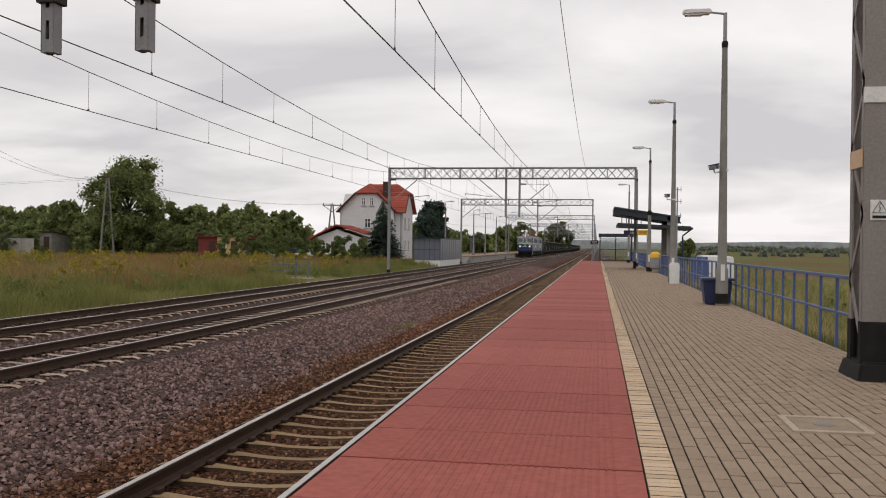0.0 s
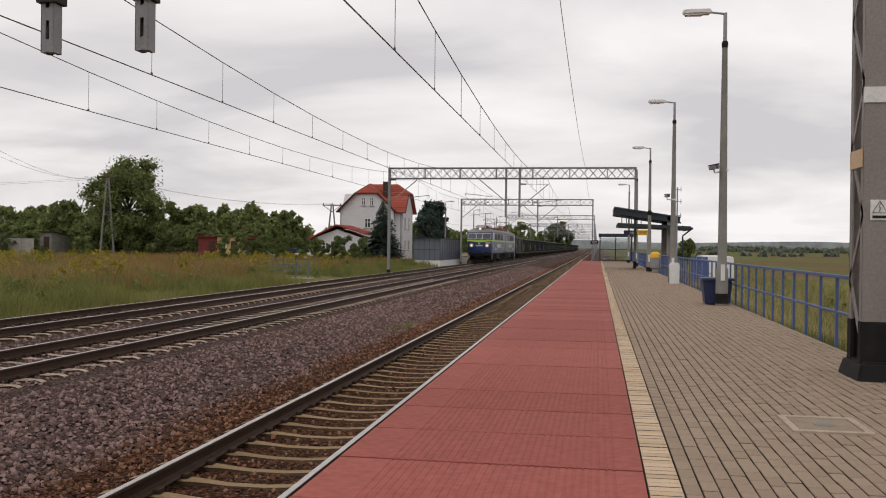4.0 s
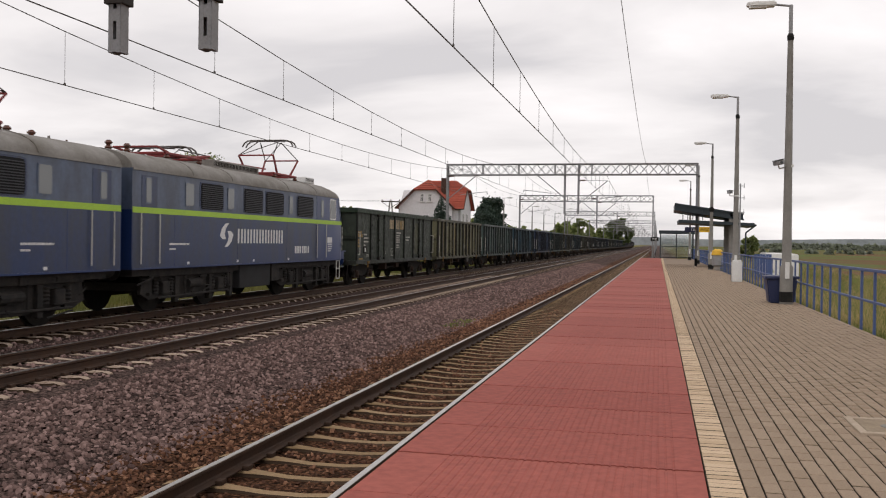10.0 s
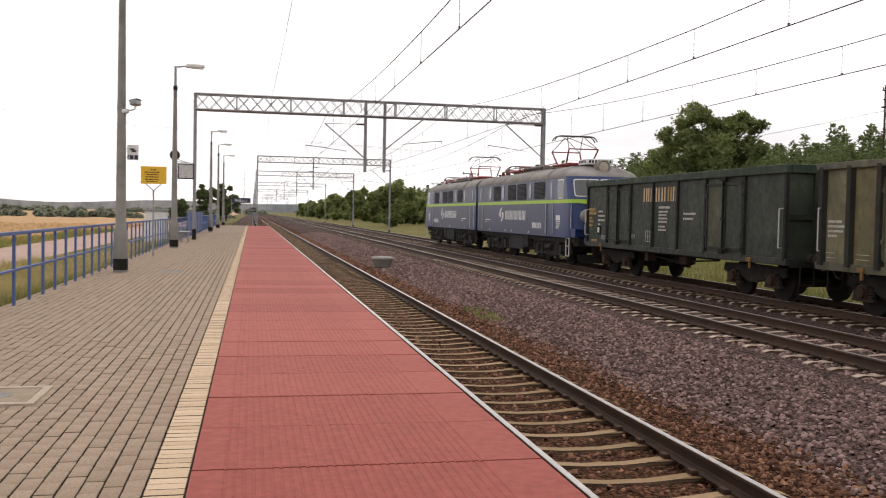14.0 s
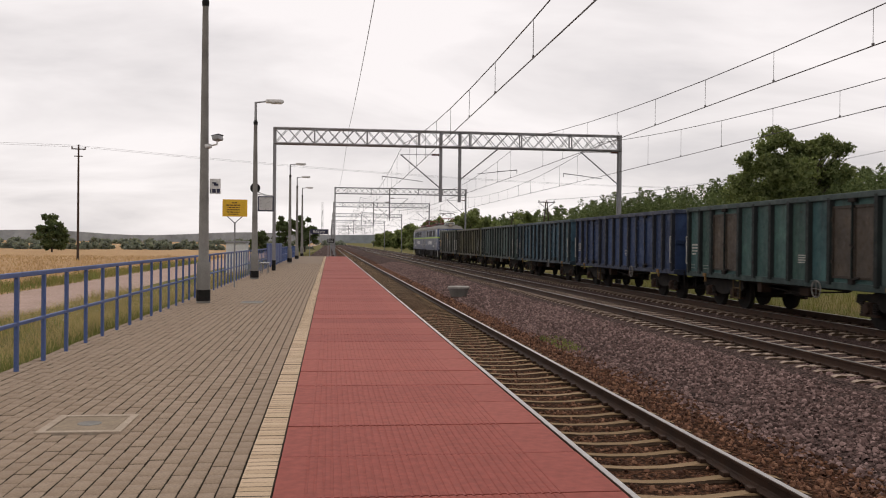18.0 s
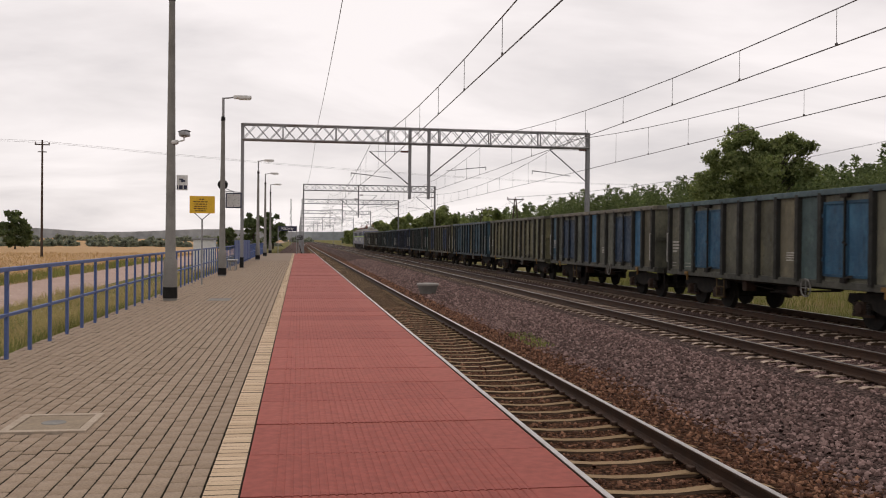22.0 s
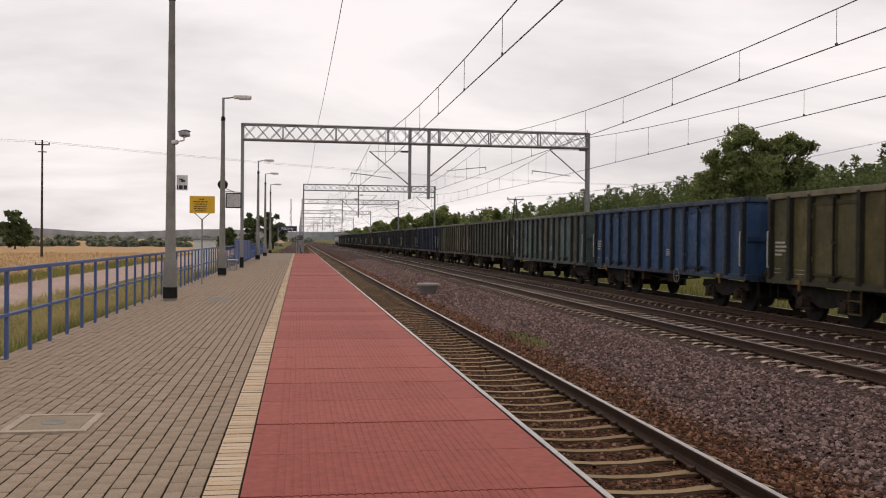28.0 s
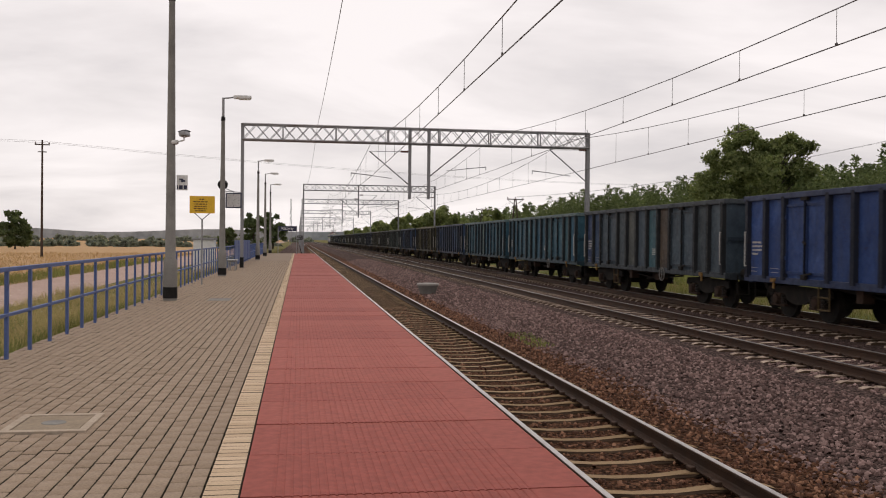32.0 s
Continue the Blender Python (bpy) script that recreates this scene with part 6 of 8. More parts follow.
M_LEAF = leaf_material("broad_leaf", (0.084, 0.112, 0.042), (0.240, 0.272, 0.116))
M_LEAF_LIGHT = leaf_material("light_leaf", (0.075, 0.105, 0.036), (0.175, 0.205, 0.085))
M_LEAF_DARK = leaf_material("dark_leaf", (0.052, 0.074, 0.032), (0.140, 0.172, 0.080))
M_LEAF_SPRUCE = leaf_material("spruce_needles", (0.035, 0.055, 0.045), (0.085, 0.115, 0.10))
M_LEAF_PINE = leaf_material("young_pine", (0.066, 0.094, 0.042), (0.185, 0.222, 0.104))
# far leaves and hills: pale grey of the air's haze put into the colour
M_LEAF_HAZE = leaf_material("far_leaf_haze", (0.165, 0.185, 0.160), (0.26, 0.285, 0.245))
M_HILL = ground_material("hill_haze_tint", [(0.3, (0.26, 0.29, 0.31)), (0.7, (0.36, 0.38, 0.40))], 0.006, 0.03, 0.1)
M_BARK = worn("bark", (0.09, 0.075, 0.06), (0.05, 0.042, 0.035), 0.95, 0, 3, 0.6, 20, 0.6)
M_BLADE = leaf_material("meadow_blade", (0.115, 0.145, 0.046), (0.225, 0.240, 0.090), (0.205, 0.185, 0.070))
M_BLADE_DRY = leaf_material("dry_grass_blade", (0.20, 0.140, 0.064), (0.36, 0.255, 0.130), (0.26, 0.130, 0.062))
M_STRAW = leaf_material("pale_straw", (0.36, 0.28, 0.145), (0.48, 0.385, 0.21))
M_BLOOM = leaf_material("white_bloom", (0.45, 0.44, 0.38), (0.62, 0.61, 0.55))
M_WEED = leaf_material("weed_leaf", (0.13, 0.16, 0.055), (0.25, 0.275, 0.105))
M_FLOWER = leaf_material("yellow_weed_flower", (0.24, 0.21, 0.035), (0.40, 0.33, 0.06))


def leaf_cloud(centres, radii, per, size, rng, flat=1.0):
    """Leaves as small quads thrown round lumpy clumps, with a dense inner tangle of larger ones."""
    cc, rr = np.asarray(centres), np.asarray(radii)
    sheets = []
    for count, lo, hi, grow in ((per, 0.45, 1.16, 1.0), (max(8, per // 6) if per > 5 else 1, 0.05, 0.70, 2.2 if per > 5 else 1.0)):
        n = len(cc) * count
        c, r = np.repeat(cc, count, 0), np.repeat(rr, count)
        d = rng.normal(size=(n, 3))
        d /= np.linalg.norm(d, axis=1)[:, None]
        p = c + d * (r * rng.uniform(lo, hi, n))[:, None] * np.array((1, 1, flat))
        a = rng.normal(size=(n, 3))
        a /= np.linalg.norm(a, axis=1)[:, None]
        b = np.cross(a, d + rng.normal(size=(n, 3)) * 0.6)
        b /= np.linalg.norm(b, axis=1)[:, None] + 1e-9
        s = rng.uniform(0.6, 1.3, n)[:, None] * size * grow
        sheets.append(np.stack([p - a * s, p + b * s * 0.62, p + a * s, p - b * s * 0.62], 1).reshape(-1, 3))
    v = np.concatenate(sheets)
    return v, np.arange(len(v))


def tree(name, x, y, z, h, w, mat, label, seed=0, clumps=40, per=90, leaf=0.22, trunk=0.22, low=0.25, airy=0.0, boughs=()):
    """boughs: leafy masses (x, y, z, radius) that make up the crown, else one even crown."""
    rng = np.random.default_rng(seed + 100)
    rr = random.Random(seed)
    t = thing(name, label, "tree", pose(x, y, z))
    bm = bmesh.new()
    th = h * (low + 0.45)
    rod(bm, (0, 0, -0.2), (0, 0, th), trunk, trunk * 0.5, 8)
    cs, rs = [], []
    for i in range(clumps):
        zz = low + (1 - low) * rr.random() ** 0.85
        prof = math.sin(math.pi * min(1, (zz - low) / (1 - low) * 0.78 + 0.17)) ** 0.42
        ang = rr.uniform(0, 6.28)
        lobe = 0.86 + 0.50 * noise.noise(Vector((math.cos(ang) * 1.6, math.sin(ang) * 1.6, zz * 3.2 + seed * 5.1)))
        rad = (0.30 + 0.70 * rr.random() ** 0.5) * w * 0.47 * prof * lobe
        top = 0.88 + 0.20 * noise.noise(Vector((math.cos(ang) * 1.3, math.sin(ang) * 1.3, seed * 3.3)))
        c = (math.cos(ang) * rad, math.sin(ang) * rad, zz * h * top)
        size = w * rr.uniform(0.075, 0.165) * (1 - airy * 0.4)
        if boughs:
            bx, by, bz, br = boughs[i % len(boughs)]
            d = Vector((rr.gauss(0, 1), rr.gauss(0, 1), rr.gauss(0, 1))).normalized() * br * (0.35 + 0.65 * rr.random() ** 0.5)
            c = (bx + d.x, by + d.y, bz + d.z * 0.8)
            size = br * rr.uniform(0.24, 0.46)
        cs.append(c)
        rs.append(size)
        if i % 3 == 0:
            rod(bm, (0, 0, min(th, c[2] * 0.6)), c, trunk * 0.3, trunk * 0.08, 5)
    part("trunk", bm, M_BARK, t)
    v, f = leaf_cloud(cs, rs, per, leaf, rng, 0.72)
    part("crown", raw_mesh("crown", v, f, 4, mat), None, t)
    return t


def fir(x, y, z, h, w, seed=0, mat=None, layers=26, per=26):
    rng = np.random.default_rng(seed + 50)
    t = thing("fir_tree", "dark conical fir tree", "tree", pose(x, y, z))
    part("trunk", rod(bmesh.new(), (0, 0, -0.2), (0, 0, h * 0.95), h * 0.018, h * 0.004, 7), M_BARK, t)
    vs = []
    for k in range(layers):
        u = k / layers
        zz, rad = h * (0.06 + 0.92 * u), w * 0.5 * (1 - u) ** 0.9 + 0.08
        n = max(6, int(per * (1 - u) + 6))
        for i in range(n):
            a = rng.uniform(0, 6.28)
            r = rad * rng.uniform(0.75, 1.1)
            droop = -0.22 * r
            tip = np.array((math.cos(a) * r, math.sin(a) * r, zz + droop))
            base = np.array((0, 0, zz + 0.1))
            side = np.array((-math.sin(a), math.cos(a), 0)) * max(0.12, r * 0.2)
            for q in range(4):
                m = base + (tip - base) * (0.3 + 0.25 * q)
                o = np.array((0, 0, rng.uniform(-0.12, 0.06)))
                vs += [m - side * (1 - q * 0.2) + o - np.array((0, 0, 0.12)), m + (tip - base) * 0.12, m + side * (1 - q * 0.2) + o - np.array((0, 0, 0.12)), m - (tip - base) * 0.22]
    v = np.array(vs)
    part("needles", raw_mesh("needles", v, np.arange(len(v)), 4, mat or M_LEAF_DARK), None, t)
    return t


def wood(label, points, hmin, hmax, mat, per=60, leaf=0.5, seed=1, category="woodland", wide=0.75, point=False, lumps=12):
    """A belt of many trees as one mesh."""
    rng = np.random.default_rng(seed)
    cs, rs = [], []
    for x, y, z in points:
        h = rng.uniform(hmin, hmax)
        for k in range(lumps):
            u = 0.08 + 0.92 * (k + rng.random()) / lumps
            rad = h * 0.28 * wide * ((1 - u) ** 0.8 if point else math.sin(math.pi * min(1, u * 0.8 + 0.15)))
            a = rng.uniform(0, 6.28)
            cs.append((x + math.cos(a) * rad, y + math.sin(a) * rad, z + h * u * 0.92))
            rs.append(h * rng.uniform(0.08, 0.15) * (1.25 - 0.85 * u if point else 1))
    v, f = leaf_cloud(cs, rs, per, leaf, rng, 0.85)
    return solid("woods", raw_mesh("woods", v, f, 4, mat), None, label, category, "stuff")


def pine_wood(label, points, hmin, hmax, per, leaf, seed):
    """Young pointed trees side by side, their twigs as small blades, in one mesh."""
    rng = np.random.default_rng(seed)
    q = np.repeat(np.array(points), per, 0)
    m, n = len(points), len(points) * per
    h = np.repeat(rng.uniform(hmin, hmax, m), per)
    wide = np.repeat(rng.uniform(0.20, 0.36, m), per)
    u = 1 - (1 - rng.uniform(0, 1, n)) ** 1.25 * 0.96
    a = rng.uniform(0, 6.28, n)
    whorl = 0.78 + 0.3 * np.sin(u * h * 6.0 + a * 2)
    r = h * wide * (1.02 - u) ** 0.6 * rng.uniform(0.35, 1.1, n) * whorl
    out = np.stack([np.cos(a), np.sin(a), rng.uniform(0.1, 1.1, n)], -1)
    out += rng.normal(size=(n, 3)) * 0.35
    out /= np.linalg.norm(out, axis=1)[:, None]
    p = q + np.stack([np.cos(a) * r, np.sin(a) * r, u * h], -1)
    side = np.cross(out, rng.normal(size=(n, 3)))
    side /= np.linalg.norm(side, axis=1)[:, None] + 1e-9
    s = (rng.uniform(0.6, 1.5, n) * leaf * (1.15 - 0.4 * u))[:, None]
    v = np.stack([p - out * s, p + side * s * 0.42, p + out * s, p - side * s * 0.42], 1).reshape(-1, 3)
    return solid("woods", raw_mesh("woods", v, np.arange(n * 4), 4, M_LEAF_PINE), None, label, "woodland", "stuff")


def sward(sign, x, y, rng):
    """Which blades grow in the dry patches of the meadow (sign 1) or in the green ones (-1)."""
    f = np.sin(0.34 * x + 1.4 * np.sin(0.19 * y)) * np.sin(0.23 * y + 0.8 * np.sin(0.31 * x)) + 0.35 * np.sin(1.3 * x + 0.9 * y)
    return rng.uniform(-0.9, 0.9, len(x)) < sign * f + 0.25


def grass_patch(label, n, x0, x1, y0, y1, hmin, hmax, mat, seed, zf, near=None, wide=0.012, clear=None, dry=0):
    rng = np.random.default_rng(seed)
    x = x0 + (x1 - x0) * rng.uniform(0, 1, n) ** (near or 1.0)
    y = rng.uniform(y0, y1, n)
    if clear is not None:
        k = ~clear(x, y)
        x, y = x[k], y[k]
        n = len(x)
    if dry:
        k = sward(dry, x, y, rng)
        x, y = x[k], y[k]
        n = len(x)
    patchy = 0.5 + 0.5 * np.sin(x * 0.9 + 2.1 * np.sin(y * 0.23)) * np.sin(y * 0.5 + x * 0.2)
    h = rng.uniform(hmin, hmax, n) * (0.42 + 0.75 * patchy)
    z = zf(x, y)
    a = rng.uniform(0, 6.28, n)
    lean = rng.uniform(0.15, 0.8, n) * h
    w = wide * rng.uniform(0.6, 1.6, n) * (1 + h)
    ux, uy = np.cos(a), np.sin(a)
    la = rng.uniform(0, 6.28, n)
    lx, ly = np.cos(la) * lean, np.sin(la) * lean
    base = np.stack([x, y, z - 0.03], -1)
    sd = np.stack([ux * w, uy * w, np.zeros(n)], -1)
    mid = base + np.stack([lx * 0.3, ly * 0.3, h * 0.6], -1)
    tip = base + np.stack([lx, ly, h], -1)
    v = np.stack([base - sd, base + sd, mid + sd * 0.9, tip, mid - sd * 0.9], 1).reshape(-1, 3)
    f = (np.array([(0, 1, 2), (0, 2, 4), (4, 2, 3)])[None] + (np.arange(n) * 5)[:, None, None]).ravel()
    return solid("grass", raw_mesh("grass", v, f, 3, mat), None, label, "grass", "stuff")


ZL = lambda x, y: np.interp(x, [-400, -60, -24, -16.5, -15.4], [0.6, 0.2, -0.1, -0.25, -0.14])
ZR = lambda x, y: np.interp(x, [3.35, 3.7, 6.0, 9.8, 40], [0.3, 0.40, -0.25, -0.5, -0.6])
CLEAR = lambda x, y: (x > -21.5) & (x < -16.0) & (y > 50) & (y < 60)
grass_patch("low green weeds and grass beside the far track", 60000, -16.0, -27, -60, 110, 0.15, 0.55, M_BLADE, 1, ZL, 1.5, 0.005, CLEAR)
grass_patch("dry reddish seeding grass in the meadow", 110000, -19.5, -52, -30, 112, 0.5, 1.05, M_BLADE_DRY, 2, ZL, 1.15, 0.0045, CLEAR, 1)
grass_patch("tall green grass in the meadow", 60000, -18.5, -66, -60, 112, 0.4, 0.9, M_BLADE, 21, ZL, 1.1, 0.0055, CLEAR, -1)
grass_patch("grass and weeds behind the railing", 60000, 3.55, 9.8, -45, 45, 0.10, 0.34, M_BLADE, 3, ZR, 1.6, 0.003)
grass_patch("dry grass behind the railing", 60000, 3.8, 9.8, -45, 45, 0.2, 0.50, M_STRAW, 4, ZR, 1.3, 0.0022)
grass_patch("grass along the wheat field", 20000, 14.2, 17, -110, 10, 0.2, 0.55, M_BLADE, 5, ZR, None, 0.007)
grass_patch("ripe wheat at the field edge", 26000, 15.5, 60, -150, -8, 0.25, 0.45, leaf_material("wheat_stalk", (0.34, 0.22, 0.12), (0.48, 0.325, 0.18)), 6, ZR, 1.5, 0.012)
# ---- buildings and things on the village side ----
M_RENDER = worn("pale_grey_render", (0.62, 0.61, 0.62), (0.50, 0.49, 0.49), 0.85, 0, 0.6, 0.5, 10, 0.1)
M_TILE = varied("clay_roof_tile", (0.27, 0.060, 0.040), (0.38, 0.095, 0.063), 0.8, False, 8, 0.3)
M_DARKWOOD = worn("dark_brown_wood", (0.07, 0.04, 0.03), (0.04, 0.025, 0.02), 0.8)
M_PANE = Mat("window_glass", 0.05).color((0.05, 0.055, 0.06)).m
M_BLUEPANEL = worn("blue_shelter_frame", (0.03, 0.045, 0.15), (0.03, 0.04, 0.09), 0.5)
M_POLY = worn("smoky_panel", (0.13, 0.14, 0.165), (0.09, 0.095, 0.11), 0.3, 0, 1, 0.5)
M_REDWALL = worn("red_painted_wall", (0.17, 0.035, 0.032), (0.11, 0.03, 0.026), 0.7)
M_OCHRE = worn("ochre_wall", (0.48, 0.36, 0.15), (0.36, 0.27, 0.12), 0.8)
M_CARWHITE = plain("car_paint_silver", (0.55, 0.56, 0.58), 0.3)
M_WOODPOLE = worn("tarred_wood_pole", (0.07, 0.05, 0.04), (0.04, 0.03, 0.025), 0.9)
M_SIGNYEL = worn("yellow_sign_sheet", (0.75, 0.45, 0.02), (0.62, 0.38, 0.03), 0.5, 0, 1, 0.3)
M_CLOCKFACE = plain("clock_face_white", (0.62, 0.62, 0.61), 0.5)
M_DKBLUE = plain("navy_sign_sheet", (0.015, 0.018, 0.05), 0.4)
M_BLUEGREY = worn("blue_grey_paint", (0.10, 0.13, 0.18), (0.08, 0.09, 0.12), 0.6)
M_CANOPY = worn("slate_blue_steel", (0.022, 0.034, 0.042), (0.02, 0.026, 0.03), 0.5, 0.2)
M_CLEAR = Mat("clear_pane", 0.05)
M_CLEAR.b.inputs["Transmission Weight"].default_value = 0.9
M_CLEAR = M_CLEAR.color((0.75, 0.8, 0.8)).m


def window(parent, x0, x1, z0, z1, y, dy=-1, axis="x"):
    """A window in a wall that faces along y (or x): frame, pane, sill."""
    def bx(a0, a1, d0, d1, c0, c1, bev=0):
        d0, d1 = sorted((d0, d1))
        return B(a0, a1, d0, d1, c0, c1, bev) if axis == "x" else B(d0, d1, a0, a1, c0, c1, bev)
    f = bmesh.new()
    for a0, a1, c0, c1 in ((x0, x0 + .09, z0, z1), (x1 - .09, x1, z0, z1), (x0 + .09, x1 - .09, z0, z0 + .09), (x0 + .09, x1 - .09, z1 - .09, z1), ((x0 + x1) / 2 - .04, (x0 + x1) / 2 + .04, z0 + .09, z1 - .09), (x0 + .09, x1 - .09, (z0 + z1) / 2 + .1, (z0 + z1) / 2 + .17)):
        d0, d1 = sorted((y, y + dy * 0.06))
        quad_box(f, *((a0, a1, d0, d1) if axis == "x" else (d0, d1, a0, a1)), c0, c1)
    w = part("window", f, M_WHITE, parent, "white framed window")
    part("pane", bx(x0 + .08, x1 - .08, y, y + dy * 0.03, z0 + .08, z1 - .08), M_PANE, w)
    part("sill", bx(x0 - .08, x1 + .08, y, y + dy * 0.14, z0 - .07, z0), M_CONC, w)


def tiled_slope(parent, name, corners, rows, cols, label):
    """A roof slope with tile courses: corners eave-left, eave-right, ridge-right, ridge-left."""
    a, b, c, d = [Vector(p) for p in corners]
    n = (b - a).cross(d - a).normalized()
    bm = bmesh.new()
    base = [bm.verts.new(p) for p in (a, b, c, d)] + [bm.verts.new(p - n * 0.12) for p in (a, b, c, d)]
    for f in ((0, 1, 2, 3), (7, 6, 5, 4), (0, 4, 5, 1), (1, 5, 6, 2), (2, 6, 7, 3), (3, 7, 4, 0)):
        bm.faces.new([base[i] for i in f])
    s = part(name, bm, M_TILE, parent, label)
    for j in range(rows):
        u0, u1 = j / rows, (j + 1.1) / rows
        u1 = min(1, u1)
        p0, p1 = a.lerp(d, u0), b.lerp(c, u0)
        q0, q1 = a.lerp(d, u1), b.lerp(c, u1)
        cm = bmesh.new()
        vs = [cm.verts.new(v) for v in (p0 + n * 0.06, p1 + n * 0.06, q1 + n * 0.01, q0 + n * 0.01, p0 + n * 0.002, p1 + n * 0.002, q1 + n * 0.001, q0 + n * 0.001)]
        for f in ((0, 1, 2, 3), (0, 4, 5, 1), (1, 5, 6, 2), (3, 7, 4, 0), (2, 6, 7, 3)):
            cm.faces.new([vs[i] for i in f])
        part("tile_course", cm, M_TILE, s)
    return s


def build_house():
    t = thing("house", "two-storey grey rendered house with half-hipped red tile roof", "house", pose(-30.1, 120, 0.1, 0, 0, -3))
    # a block with its ridge along x, and a half-hipped gable standing forward from it
    w, L, e, r, o = 4.0, 5.5, 6.6, 10.1, 0.42
    x1, xc, xg = 4.6, -0.27, 3.45
    ry = L / 2
    part("wall", prism([(0.45, 0), (0.45, e), (1.9, 8.75), (3.75, 8.75), (L, e), (L, 0)], "x", -w + 0.03, x1), M_RENDER, t, "pale grey rendered walls")
    part("gable_wall", prism([(-w + 0.01, 0), (-w + 0.01, e), (xc - 1.3, 8.75), (xc + 1.3, 8.75), (xg, e), (xg, 0)], "y", -0.06, ry), M_RENDER, t, "pale grey gable wall")
    for s in (-1, 1):
        ey, hy = (0.05 if s < 0 else L + o), ry + s * 1.05
        ea, eb = (xc, ey, e - 0.42), (x1 + o, ey, e - 0.42)
        ma, mb = (xc, hy, 8.80), (x1 + o, hy, 8.80)
        ra, rb = (xc, ry, r), (x1 - 1.4, ry, r)
        tiled_slope(t, "roof_slope", (ea, eb, mb, ma) if s < 0 else (eb, ea, ma, mb), 8, 12, "red clay tile slope")
        tiled_slope(t, "roof_slope", (ma, mb, rb, ra) if s < 0 else (mb, ma, ra, rb), 5, 12, "red clay tile slope")
    tiled_slope(t, "hip", ((x1 + o, ry - 1.1, 8.76), (x1 + o, ry + 1.1, 8.76), (x1 - 1.4, ry + 0.02, r), (x1 - 1.4, ry - 0.02, r)), 5, 4, "red tiled half hip")
    # the forward gable's roof
    for s in (-1, 1):
        foot = -w - o if s < 0 else xg + o
        ea, eb = (foot, -o, e - 0.36), (foot, L if s < 0 else ry, e - 0.36)
        ma, mb = (xc + s * 1.5, -o, 8.82), (xc + s * 1.5, L if s < 0 else ry, 8.82)
        ra, rb = (xc, 1.3, r + 0.02), (xc, L - 1.0 if s < 0 else ry, r + 0.02)
        tiled_slope(t, "roof_slope", (ea, eb, mb, ma) if s > 0 else (eb, ea, ma, mb), 8, 12, "red clay tile slope")
        tiled_slope(t, "roof_slope", (ma, mb, rb, ra) if s > 0 else (mb, ma, ra, rb), 5, 12, "red clay tile slope")
        part("bargeboard", beam(bmesh.new(), (foot, -o - 0.03, e - 0.42), (xc + s * 1.5, -o - 0.03, 8.74), 0.06, 0.22), M_DARKWOOD, t)
        part("bargeboard", beam(bmesh.new(), (x1 + o + 0.03, 0.05 if s < 0 else L + o, e - 0.48), (x1 + o + 0.03, ry + s * 1.05, 8.72), 0.06, 0.22), M_DARKWOOD, t)
    tiled_slope(t, "hip", ((xc - 1.6, -o, 8.74), (xc + 1.6, -o, 8.74), (xc + 0.02, 1.3, r), (xc - 0.02, 1.3, r)), 5, 4, "red tiled half hip")
    part("chimney", B(1.55, 2.25, 1.2, 1.9, 8.2, 10.35), M_DARKWOOD, t, "dark brown brick chimney")
    part("downpipe", rod(bmesh.new(), (x1 - 0.25, 0.3, 0.3), (x1 - 0.25, 0.3, e - 0.4), 0.07), M_STEEL, t)
    part("downpipe", rod(bmesh.new(), (-w + 0.1, -0.15, 2.0), (-w + 0.1, -0.15, e - 0.4), 0.06), M_STEEL, t)
    part("gutter", rod(bmesh.new(), (xg + o, 0.0, e - 0.46), (x1 + o, 0.0, e - 0.46), 0.07), M_DARKWOOD, t)
    for x in (-0.72, 0.40):
        window(t, x - 0.28, x + 0.28, 7.1, 8.2, -0.06)
    window(t, -0.55, 0.3, 4.1, 5.4, -0.06)
    for x in (-2.4, 0.0, 2.4):
        window(t, x - 0.5, x + 0.5, 1.0, 2.4, -0.06)
    for y in (1.5, 3.4):
        window(t, y - 0.35, y + 0.35, 4.0, 5.6, x1, 1, "y")
        window(t, y - 0.35, y + 0.35, 1.2, 2.6, x1, 1, "y")


def build_annex():
    t = thing("annex", "low grey annex with a shallow red roof", "house", pose(-31.6, 110, 0.1))
    part("wall", prism([(-2.7, 0), (-2.7, 2.7), (0, 3.7), (3.1, 2.7), (3.1, 0)], "y", 0, 6), M_RENDER, t, "pale grey rendered wall")
    tiled_slope(t, "roof_slope", ((-3.6, 6.4, 2.5), (-3.6, -0.5, 2.5), (0, -0.5, 4.3), (0, 6.4, 4.3)), 6, 6, "red roof")
    tiled_slope(t, "roof_slope", ((3.7, -0.5, 3.2), (3.7, 6.4, 3.2), (0, 6.4, 4.3), (0, -0.5, 4.3)), 6, 6, "red roof")
    window(t, 0.2, 1.2, 1.0, 2.1, 0)
    window(t, -1.9, -1.0, 1.0, 2.1, 0)
    part("door", B(-0.7, 0.0, -0.04, 0.0, 0.2, 2.2), M_DARKWOOD, t, "dark door")
    for x in (-2.6, 3.0):
        part("porch_post", B(x - 0.07, x + 0.07, -0.35, -0.2, 0, 2.6), M_DARKWOOD, t)


build_house()
build_annex()


